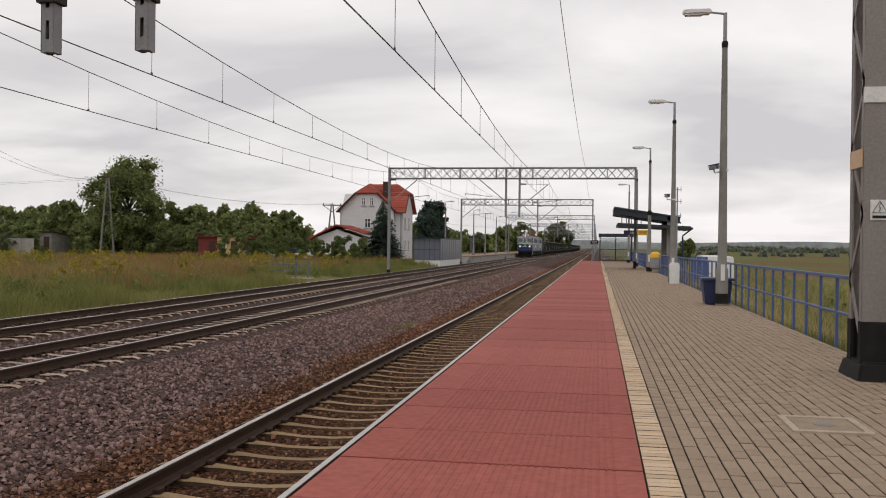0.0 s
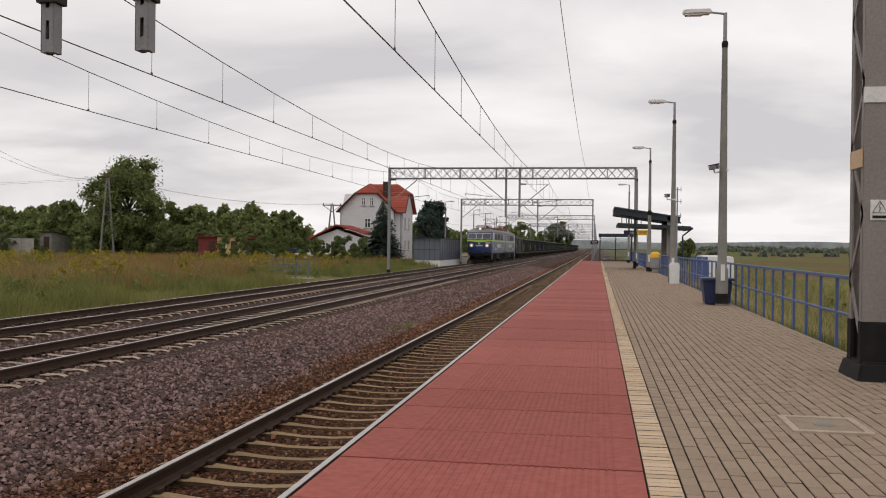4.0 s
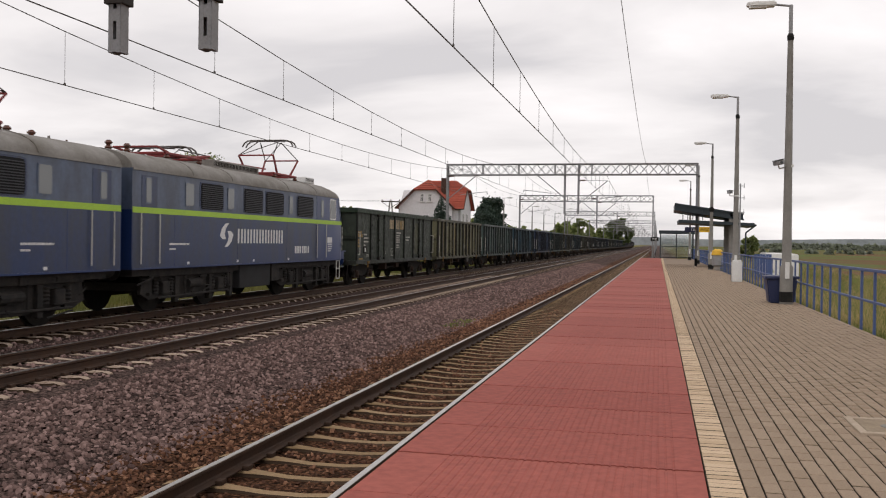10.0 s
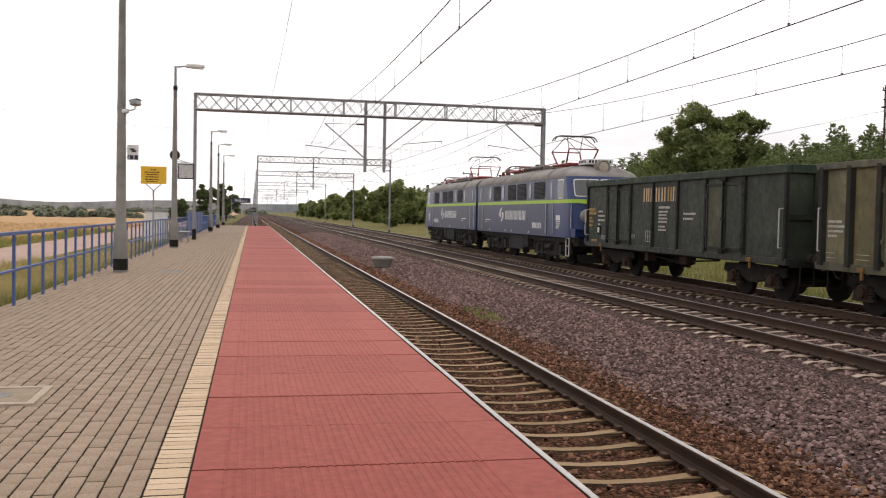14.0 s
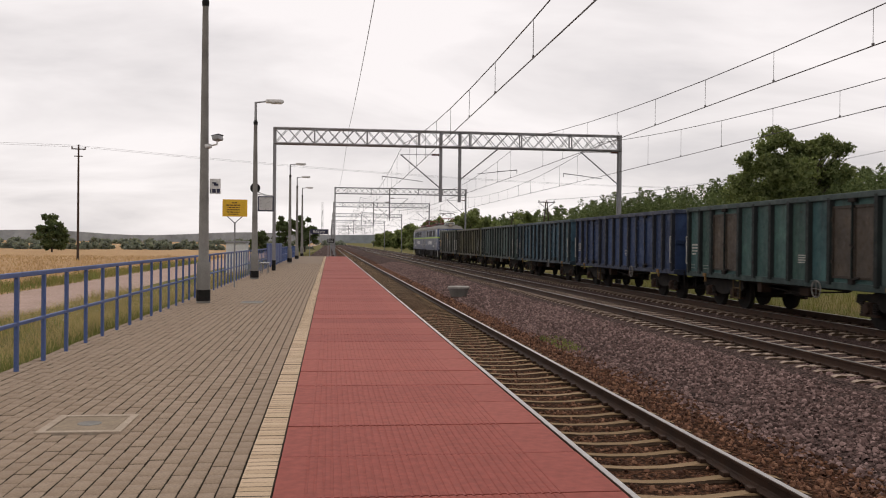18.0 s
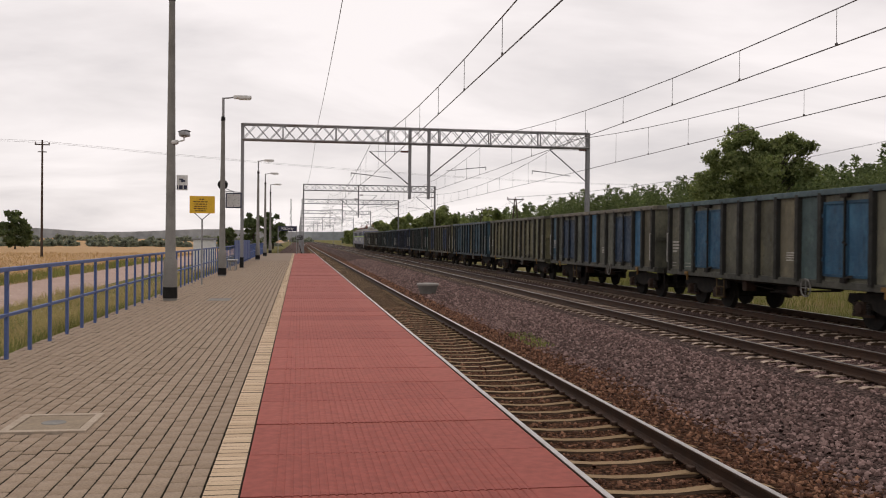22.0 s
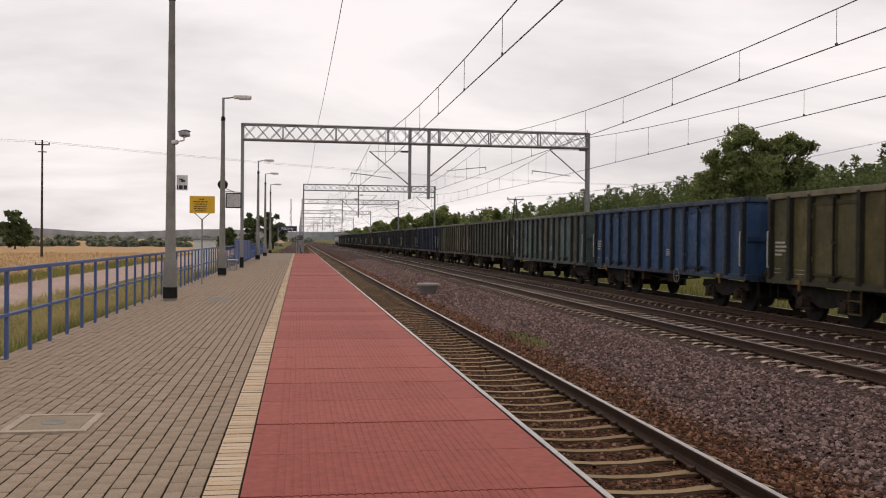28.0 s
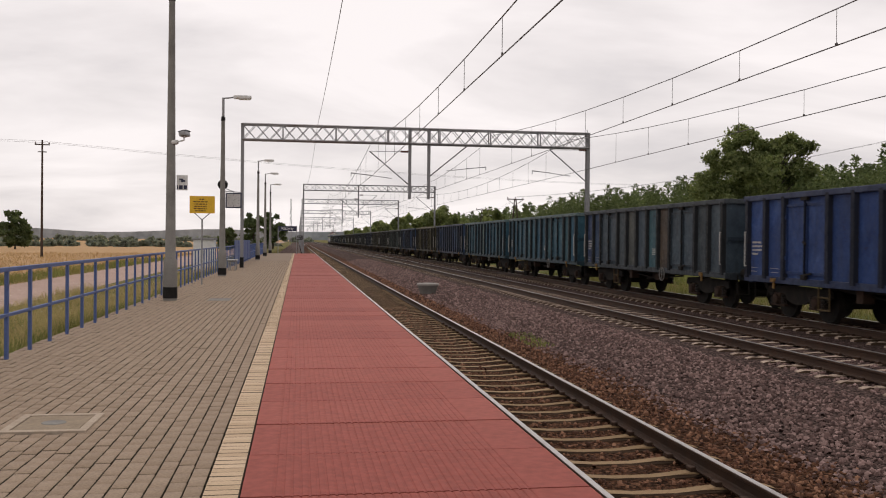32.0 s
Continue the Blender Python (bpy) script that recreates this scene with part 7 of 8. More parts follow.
def build_track_shelter():
    t = thing("equipment_shelter", "blue framed shelter with smoky panels on a white concrete base", "shelter", pose(-15.85, 93.3, -0.2))
    part("base", B(-2.8, 0, 0, 14.5, 0, 0.62, 0.02), M_WHITE, t, "whitewashed concrete base")
    part("roof", B(-2.95, 0.15, -0.2, 14.7, 2.86, 2.96, 0.02), M_CANOPY, t, "flat dark roof")
    for y, n in ((0.0, 5),):
        for i in range(n):
            x0 = -2.76 + i * 0.55
            part("panel", B(x0, x0 + 0.5, y + 0.02, y + 0.05, 0.64, 2.84), M_POLY, t)
            part("post", B(x0 - 0.045, x0, y, y + 0.07, 0.62, 2.86), M_BLUEPANEL, t)
    part("post", B(-0.06, 0.0, 0.0, 0.09, 0.62, 2.86), M_BLUEPANEL, t)
    for i in range(10):
        y0 = 0.12 + i * 1.43
        part("panel", B(-0.05, -0.02, y0, y0 + 1.36, 0.64, 2.84), M_POLY, t)
        part("post", B(-0.07, 0.0, y0 + 1.36, y0 + 1.43, 0.62, 2.86), M_BLUEPANEL, t)
    part("rail", B(-2.8, 0.01, -0.012, 0.0, 1.7, 1.76), M_BLUEPANEL, t)


build_track_shelter()


def build_far_platform():
    t = thing("far_platform", "distant concrete platform beside the far track", "platform", kind="structure")
    part("wall", B(-16.2, -15.1, 111, 300, -0.5, 0.62), M_CONC, t, "stained concrete platform wall")
    part("paving", B(-20.5, -15.0, 111, 300, 0.62, 0.74, 0.02), M_PAVER_FAR, t)
    part("ramp", prism([(107.5, -0.3), (111, -0.3), (111, 0.6)], "x", -18.5, -15.3), M_CONC_DARK, t)


build_far_platform()
for y in (107, 132, 146, 162, 185, 210):
    copy_thing(l1, pose(-17.6, y, 0.5, 0, 0, 180))
for k in range(2):
    copy_thing(f0, pose(-20.2, 112 + 10.2 * k, 0.74))


def platform_shelter(at, w=3.2, d=1.6, h=2.5):
    t = thing("waiting_shelter", "glass waiting shelter with a dark flat roof", "shelter", at)
    part("roof", B(-w / 2 - .15, w / 2 + .15, -.25, d + .2, h, h + .34, 0.03), M_CANOPY, t, "dark slate-blue roof box")
    for x in (-w / 2, 0, w / 2):
        for y in ((0.0, d) if x else (d,)):
            part("post", B(x - .05, x + .05, y - .05, y + .05, 0, h), M_CANOPY, t)
    for x0, x1 in ((-w / 2 + .06, -.06), (.06, w / 2 - .06)):
        for z0, z1 in ((.15, 1.2), (1.26, h - .05)):
            part("pane", B(x0, x1, d - .01, d + .01, z0, z1), M_CLEAR, t, "clear glass pane")
    part("rail", B(-w / 2, w / 2, d - .03, d + .03, 1.2, 1.26), M_CANOPY, t)
    part("kick_rail", B(-w / 2, w / 2, d - .03, d + .03, .08, .15), M_CANOPY, t)
    part("bench_seat", B(-w / 2 + .3, w / 2 - .3, d - .5, d - .12, .44, .48, 0.01), M_DARKWOOD, t)


platform_shelter(pose(1.84, 96, PLAT, 0, 0, 0))
platform_shelter(pose(-18.6, 150, 0.74, 0, 0, 90), 6, 1.6)


def build_canopy():
    t = thing("canopy", "slate-blue steel canopy on a concrete column above the stairs", "canopy", pose(0, 60, PLAT))
    up = prism([(1.0, 3.62), (1.0, 3.98), (5.1, 3.36), (5.1, 3.02)], "y", 0, 5)
    part("upper_roof", up, M_CANOPY, t, "sloping slate-blue upper roof")
    for y in (-0.02, 5.02):
        part("trim", beam(bmesh.new(), (1.0, y, 3.98), (5.15, y, 3.36), 0.10, 0.10), M_CANOPY, t)
        part("trim", beam(bmesh.new(), (1.0, y, 3.62), (5.15, y, 3.02), 0.10, 0.10), M_CANOPY, t)
    lo = prism([(1.25, 2.78), (1.25, 2.98), (5.75, 2.80), (5.75, 2.62)], "y", -0.4, 5.4)
    part("lower_roof", lo, M_CANOPY, t, "flat slate-blue lower roof")
    part("gutter", rod(bmesh.new(), (5.8, -0.4, 2.66), (5.8, 5.4, 2.66), 0.08), M_CANOPY, t)
    part("downpipe", RODS([((5.75, -0.3, 2.6), (5.25, -0.3, 2.2)), ((5.25, -0.3, 2.2), (5.25, -0.3, -1.0))], 0.05, 8), M_CANOPY, t)
    part("column", B(4.3, 4.9, 0.0, 0.6, -1.0, 3.5, 0.03), M_CONC_DARK, t, "concrete column")
    part("column", B(4.3, 4.9, 4.4, 5.0, -1.0, 3.5, 0.03), M_CONC_DARK, t, "concrete column")
    for x in (1.5, 1.8, 2.1, 2.7, 3.3):
        part("strut", B(x - .025, x + .025, -0.03, 0.02, 2.95, 3.9 - (x - 1) * 0.15), M_CANOPY, t)


build_canopy()


def word_sign(name, label, at, w, h, body, mat, txt_mat, text="", size=0.2, rows=(), posts=(), drop=0.0):
    t = thing(name, label, "sign", at)
    p = part("panel", B(-w / 2, w / 2, -0.02, 0.02, 0, h, 0.008), mat, t, body)
    if text:
        cu = bpy.data.curves.new("lettering", "FONT")
        cu.body, cu.size, cu.align_x, cu.align_y, cu.extrude = text, size, "CENTER", "CENTER", 0.003
        tmp = bpy.data.objects.new("tmp", cu)
        scene.collection.objects.link(tmp)
        bpy.context.view_layer.update()
        me = bpy.data.meshes.new_from_object(tmp.evaluated_get(bpy.context.evaluated_depsgraph_get()))
        bpy.data.objects.remove(tmp)
        for f in (1, -1):
            o = new("lettering", me.copy())
            o.data.materials.clear()
            o.data.materials.append(txt_mat)
            o.parent = p
            o.matrix_basis = pose(0, -f * 0.025, h / 2, 90, 0, 0 if f > 0 else 180)
    if rows:
        bm = bmesh.new()
        rng = random.Random(5)
        for z, x0, x1, hh in rows:
            x = x0
            while x < x1:
                ww = rng.uniform(0.03, 0.10)
                for s in (-1, 1):
                    quad_box(bm, x, min(x1, x + ww), s * 0.021, s * 0.025, z, z + hh)
                x += ww + 0.02
        part("text_bars", bm, txt_mat, p, "unreadable small writing")
    for x0, z0, x1, z1, r in posts:
        part("post", rod(bmesh.new(), (x0, 0, z0), (x1, 0, z1), r, None, 8), M_STEEL, t)
    return t


word_sign("station_sign", "navy station name sign with white lettering on two posts", pose(0.98, -87.5, 2.70), 1.75, 0.46, "navy blue panel", M_DKBLUE, M_LOGO, "Różyny", 0.36, (), ((-0.85, -2.15, -0.85, 0.3, 0.035), (0.85, -2.15, 0.85, 0.3, 0.035)))
word_sign("notice_sign", "yellow notice board with small dark writing on a thin post", pose(2.86, -28.7, 2.70), 0.74, 0.52, "yellow sheet", M_SIGNYEL, M_DARKWOOD, "", 0.1, [(0.40, -0.06, 0.08, 0.035), (0.33, -0.16, 0.26, 0.03), (0.26, -0.14, 0.22, 0.03), (0.19, -0.14, 0.24, 0.03), (0.12, -0.14, 0.26, 0.03), (0.06, -0.1, 0.2, 0.025)], ((0, -2.15, 0, -0.18, 0.025), (0, -0.2, -0.24, 0.02, 0.015), (0, -0.2, 0.24, 0.02, 0.015)))
word_sign("notice_sign", "yellow notice board hung near the waiting shelter", pose(3.3, 70, 2.90), 0.80, 0.38, "yellow sheet", M_SIGNYEL, M_DARKWOOD, "", 0.1, [(0.26, -0.3, 0.3, 0.03), (0.18, -0.3, 0.25, 0.03), (0.1, -0.3, 0.28, 0.03)], ((0.3, -2.35, 0.3, 0.0, 0.03),))
word_sign("track_sign", "dark platform number sign hung from a post", pose(2.38, 70.3, 2.90), 0.95, 0.36, "navy sheet", M_DKBLUE, M_LOGO, "1", 0.24, [(0.2, 0.1, 0.42, 0.05), (0.1, 0.1, 0.4, 0.04)], ((0.47, 0.18, 0.47, 0.8, 0.02),))
word_sign("speed_sign", "small dark marker board beside the track", pose(-0.1, -94.5, 1.9), 0.7, 0.42, "black sheet", M_BLACK, M_LOGO, "", 0.1, [(0.26, -0.25, 0.25, 0.04), (0.12, -0.25, 0.25, 0.04)], ((0, -2.3, 0, 0, 0.03),))
word_sign("speed_sign", "small dark marker board beside the track", pose(-0.35, 99.5, 2.3), 0.8, 0.42, "black sheet", M_BLACK, M_LOGO, "", 0.1, [(0.26, -0.25, 0.25, 0.04), (0.12, -0.25, 0.25, 0.04)], ((0, -2.7, 0, 0, 0.03),))
word_sign("camera_sign", "white and blue camera surveillance sign on a lamp post", pose(2.58, -21.45, 3.02), 0.24, 0.34, "white sheet", M_WHITE, M_DKBLUE, "", 0.1, [(0.02, -0.11, 0.11, 0.09), (0.18, -0.07, 0.05, 0.05), (0.23, -0.03, 0.08, 0.03)])


def camera_unit(at):
    t = thing("security_camera", "grey security camera on a white bracket", "security camera", at @ Matrix.Diagonal((0.8, 0.8, 0.8, 1)))
    part("bracket", RODS([((0, 0, -0.12), (-0.22, 0, -0.12)), ((-0.22, 0, -0.12), (-0.24, 0, 0.0))], 0.022, 8), M_WHITE, t, "white bracket")
    part("clamp", lathe([(0.13, -0.17), (0.14, -0.12), (0.13, -0.07)], 12, (0.09, 0, 0)), M_WHITE, t)
    h = part("housing", B(-0.34, -0.14, -0.26, 0.12, -0.01, 0.13, 0.03), M_STEEL, t, "grey housing")
    part("lens", lathe([(0.045, -0.262), (0.04, -0.272)], 12, (-0.24, 0, 0.055), "y"), M_PANE, h)
    part("hood", B(-0.355, -0.125, -0.30, 0.10, 0.132, 0.15, 0.006), M_BLACK, h)


camera_unit(pose(2.98, 23.78, PLAT + 3.42, 0, -14, 20))
camera_unit(pose(2.90, 38.06, PLAT + 3.45, 0, 0, 10))
camera_unit(pose(2.72, -21.42, PLAT + 3.64, 0, 12, -15))


def station_clock():
    t = thing("station_clock", "square white station clock on a bracket from a lamp post", "clock", pose(2.42, -35.9, 3.10))
    part("case", B(-0.30, 0.30, -0.06, 0.06, 0, 0.58, 0.015), M_DKBLUE, t, "dark blue square case")
    for s in (-1, 1):
        y0, y1 = sorted((s * 0.06, s * 0.066))
        f = part("clock_face", B(-0.25, 0.25, y0, y1, 0.045, 0.535), M_CLOCKFACE, t, "white clock face")
        tk = bmesh.new()
        for k in range(12):
            a = radians(30 * k)
            beam(tk, (0.17 * math.sin(a), s * 0.068, 0.29 + 0.19 * math.cos(a)), (0.235 * math.sin(a), s * 0.068, 0.29 + 0.235 * math.cos(a)), 0.026, 0.004)
        part("hour_marks", tk, M_BLACK, f)
        q = 1 if s > 0 else -1
        part("hour_pointer", beam(bmesh.new(), (0, s * 0.071, 0.29), (q * 0.03, s * 0.071, 0.14), 0.036, 0.004), M_BLACK, f)
        part("minute_pointer", beam(bmesh.new(), (0, s * 0.074, 0.29), (-q * 0.18, s * 0.074, 0.40), 0.028, 0.004), M_BLACK, f)
    part("bracket", RODS([((0.36, 0.5, 0.75), (0.0, 0.0, 0.62)), ((0.0, 0.0, 0.58), (0.0, 0.0, 0.66)), ((0.36, 0.5, 0.62), (-0.25, 0, 0.60))], 0.016, 6), M_STEEL, t)
    part("loudspeaker", lathe([(0.08, 0.0), (0.14, 0.05), (0.19, 0.16), (0.18, 0.17)], 14, (0.36, 0.45, 0.85), "y"), M_BLACK, t, "round black loudspeaker")


station_clock()
sp_t = thing("loudspeaker", "round black loudspeaker on a lamp post", "loudspeaker", pose(2.95, 55.2, 4.0))
part("horn", lathe([(0.06, 0.0), (0.10, -0.05), (0.15, -0.18), (0.14, -0.19)], 14, (0, -0.1, 0), "y"), M_BLACK, sp_t)
part("bracket", rod(bmesh.new(), (0, 0.1, 0), (0, -0.1, 0), 0.02), M_STEEL, sp_t)


def bench(at):
    t = thing("bench", "small grey slatted bench on steel legs", "bench", at)
    for i in range(4):
        part("slat", B(-0.7, 0.7, -0.2 + i * 0.11, -0.11 + i * 0.11, 0.43, 0.47, 0.006), M_STEEL, t)
    for x in (-0.5, 0.5):
        part("leg", RODS([((x, -0.12, 0), (x, -0.12, 0.43)), ((x, 0.15, 0), (x, 0.15, 0.43)), ((x, -0.15, 0.41), (x, 0.18, 0.41))], 0.022, 8), M_STEEL, t)


bench(pose(2.86, -41.9, PLAT, 0, 0, 90))


def wheelie_bin(at, mat, lid, label, w=0.56, h=0.62):
    t = thing("rubbish_bin", label, "bin", at)
    bd = B(-w / 2, w / 2, -w / 2, w / 2, 0.0, h)
    for v in bd.verts:
        if v.co.z < 0.1:
            v.co.x *= 0.8
            v.co.y *= 0.8
    bmesh.ops.bevel(bd, geom=bd.edges[:], offset=0.03, segments=2, affect="EDGES")
    part("bin_body", bd, mat, t, smooth=True)
    ld = B(-w / 2 - .04, w / 2 + .04, -w / 2 - .04, w / 2 + .04, h, h + .07, 0.02)
    part("rim", ld, lid, t)


wheelie_bin(pose(2.98, 24.3, PLAT), M_NAVY, M_NAVY, "navy plastic rubbish bin behind a lamp post", 0.72, 0.60)
t = thing("rubbish_bin", "grey round litter bin with a domed yellow lid", "bin", pose(3.25, 54.0, PLAT))
part("bin_body", lathe([(0.26, 0.25), (0.30, 0.30), (0.30, 0.85), (0.27, 0.86)], 18), M_STEEL, t, "light grey drum", True)
part("lid", lathe([(0.32, 0.85), (0.32, 0.95), (0.26, 1.12), (0.12, 1.2)], 18), M_YELLOW, t, "yellow domed lid", True)
part("foot", B(-0.16, 0.16, -0.16, 0.16, 0, 0.26, 0.02), M_CONC, t)
t = thing("cable_box", "white concrete cable box at the foot of a lamp post", "cable box", pose(3.0, 37.6, PLAT))
bx = B(-0.19, 0.19, -0.16, 0.16, 0, 0.78, 0.02)
part("body", bx, M_WHITE, t)
part("cap", B(-0.16, 0.16, -0.13, 0.13, 0.78, 0.84, 0.02), M_WHITE, t)
t = thing("siren_mast", "thin steel mast with small aerials behind a lamp post", "aerial", pose(3.32, 40.5, PLAT))
part("mast", rod(bmesh.new(), (0, 0, 0), (0, 0, 4.0), 0.03), M_STEEL, t)
for z in (2.8, 3.4, 3.9):
    part("aerial", RODS([((-0.18, 0, z), (0.18, 0, z)), ((0.15, 0, z - 0.1), (0.15, 0, z + 0.12)), ((-0.12, 0, z), (-0.12, 0, z + 0.1))], 0.014, 6), M_STEEL, t)
t = thing("stair_fence", "bright blue boarded fence panel behind the railing", "fence", pose(4.35, 45, PLAT - 0.6))
for k in range(6):
    part("board", B(k * 0.13, k * 0.13 + 0.115, 0, 0.03, 0, 1.62), M_BLUE, t)
for z in (0.4, 1.4):
    part("rail", B(-0.02, 0.78, 0.03, 0.07, z, z + 0.06), M_BLUE, t)
# blue mesh screens on the railing further along
for y in (-50, -53, -56, -59, -62):
    t = thing("railing_screen", "blue sheet screen fixed to the railing", "screen", pose(3.2, y, PLAT), "railing screens")
    part("sheet", B(-0.015, 0.015, -1.35, 1.35, 0.12, 1.25), M_BLUE, t)
    part("frame", RODS([((0, -1.38, 0), (0, -1.38, 1.3)), ((0, 1.38, 0), (0, 1.38, 1.3)), ((0, -1.38, 1.28), (0, 1.38, 1.28))], 0.025, 8), M_BLUE, t)


def vehicle(at, label, L, W, H, mat, van=False):
    t = thing("van" if van else "car", label, "van" if van else "car", at)
    prof = [(-L / 2, 0.3), (-L / 2, H * 0.55), (-L / 2 + 0.1, H * 0.97), (L * 0.28, H), (L * 0.4, H * 0.6), (L / 2, H * 0.5), (L / 2, 0.3)] if van else [(-L / 2, 0.3), (-L / 2, H * 0.6), (-L * 0.36, H * 0.66), (-L * 0.24, H * 0.97), (L * 0.1, H), (L * 0.27, H * 0.66), (L / 2, H * 0.55), (L / 2, 0.3)]
    b = prism(prof, "x", -W / 2, W / 2)
    bmesh.ops.bevel(b, geom=b.edges[:], offset=0.06, segments=2, affect="EDGES")
    body = part("body", b, mat, t, smooth=True)
    for s in (-1, 1):
        for y0, y1 in ((-L * 0.2, -0.03), (0.03, L * 0.15)):
            part("side_window", B(s * W / 2, s * (W / 2 + 0.006), y0, y1, H * 0.68, H * 0.92), M_PANE, body)
        for y in (-L * 0.3, L * 0.32):
            w = part("wheel", lathe([(0.31, 0.0), (0.31, s * 0.2), (0.2, s * 0.21)], 18, (s * (W / 2 - 0.2), y, 0.31), "x"), M_BLACK, t, smooth=True)
            part("rim", lathe([(0.19, s * 0.205), (0.17, s * 0.22)], 12, (s * (W / 2 - 0.2), y, 0.31), "x"), M_STEEL, w)
        part("headlight", B(s * W * 0.32 - 0.15, s * W * 0.32 + 0.15, L / 2 - 0.02, L / 2 + 0.02, H * 0.42, H * 0.5), M_LENS, t)
    part("windscreen", prism([(L * 0.12, H * 0.96), (L * 0.265, H * 0.68), (L * 0.275, H * 0.69), (L * 0.13, H * 0.97)], "x", -W * 0.42, W * 0.42), M_PANE, t)


vehicle(pose(-38.3, 100, 0.0, 0, 0, 80), "silver parked car behind the meadow", 4.2, 1.7, 1.42, M_CARWHITE)
vehicle(pose(-33.0, 104, 0.0, 0, 0, 100), "white parked car beside the annex", 4.2, 1.7, 1.45, M_WHITE)
vehicle(pose(-36.2, 106, 0.0, 0, 0, 95), "dark parked car beside the annex", 4.2, 1.7, 1.45, M_NAVY)
vehicle(pose(7.15, 60, -0.45, 0, 0, 2), "white parked van below the platform", 4.6, 1.75, 2.0, M_WHITE, True)
vehicle(pose(-58, 4.5, 0.2, 0, 0, 0), "white camper van behind a concrete fence", 6.0, 2.2, 4.3, M_WHITE, True)


def shed(at, w, d, h, mat, roof, label):
    t = thing("shed", label, "shed", at)
    part("wall", prism([(0, 0), (0, h), (d, h * 0.85), (d, 0)], "x", 0, w), mat, t)
    part("roof", prism([(-0.25, h + 0.02), (-0.25, h + 0.14), (d + 0.2, h * 0.85 + 0.1), (d + 0.2, h * 0.85)], "x", -0.2, w + 0.2), roof, t)
    if mat == M_OCHRE:
        window(t, 0.5, 1.2, h * 0.45, h * 0.8, 0)
    part("door", B(w - 1.2, w - 0.4, -0.04, 0, 0.0, h * 0.8), M_DARKWOOD, t)


shed(pose(-47.1, 110, 0.2), 3.0, 3.5, 2.55, M_OCHRE, M_DARKWOOD, "ochre shed with a flat brown roof")
shed(pose(-49.8, 110.4, 0.2), 2.6, 3.0, 2.5, M_REDWALL, M_REDWALL, "small dark red wooden shed")
shed(pose(-43.8, 110.6, 0.2), 3.4, 3.0, 2.3, M_DARKWOOD, M_REDWALL, "brown garden shed with a red roof")
shed(pose(-82, 112, 0.2), 11, 4.0, 2.9, M_CONC_DARK, M_DARKWOOD, "long low grey concrete garage")
t = thing("warehouse", "long low red building behind a concrete fence", "building", pose(-66, -14, 0.2))
part("wall", B(0, 6, -8, 7, 0, 4.9), M_REDWALL, t, "dark red sheet wall")
part("roof", prism([(-0.3, 4.9), (3, 5.5), (6.3, 4.9)], "y", -8.3, 7.3), M_POLY, t)
for y in range(-7, 7, 2):
    part("wall_rib", B(6.0, 6.04, y, y + 0.08, 0, 4.88), M_REDWALL, t)
t = thing("concrete_fence", "grey precast concrete fence behind the meadow", "fence", pose(-57.5, 0, 0.2))
for k in range(24):
    y = -30 + 2.05 * k
    part("post", B(-0.07, 0.07, y - 0.07, y + 0.07, 0, 2.1), M_CONC_DARK, t)
    for j in range(4):
        part("slab", B(-0.03, 0.03, y + 0.07, y + 1.98, 0.02 + j * 0.5, 0.50 + j * 0.5, 0.015), M_CONC, t)
t = thing("concrete_fence", "grey concrete slab wall at the gardens", "fence", pose(-63.5, 90, 0.3))
for k in range(3):
    part("slab", B(k * 1.45, k * 1.45 + 1.4, 0, 0.08, 0, 1.9, 0.015), M_CONC, t)
t = thing("storage_tank", "white cylindrical storage tank before the pines", "tank", pose(-36.8, -41.6, 0))
part("shell", lathe([(1.28, 0), (1.28, 6.85), (1.2, 7.0), (0.2, 7.1)], 32), M_RENDER, t, "off-white shell", True)
part("vent", lathe([(0.08, 7.05), (0.08, 7.4)], 8), M_STEEL, t)
t = thing("house", "far house with a red tile roof behind the train", "house", pose(-64.4, 79, 0.2) @ Matrix.Diagonal((0.6, 0.6, 1.02, 1)))
part("wall", prism([(0, 0), (0, 6.0), (3.5, 8.3), (7, 6.0), (7, 0)], "y", 0, 8), M_RENDER, t)
tiled_slope(t, "roof_slope", ((-0.4, 8.4, 5.8), (-0.4, -0.4, 5.8), (3.5, -0.4, 8.6), (3.5, 8.4, 8.6)), 8, 6, "red tiled slope")
tiled_slope(t, "roof_slope", ((7.4, -0.4, 5.8), (7.4, 8.4, 5.8), (3.5, 8.4, 8.6), (3.5, -0.4, 8.6)), 8, 6, "red tiled slope")
part("chimney", B(3.0, 3.6, 2, 2.6, 8, 9.3), M_DARKWOOD, t)


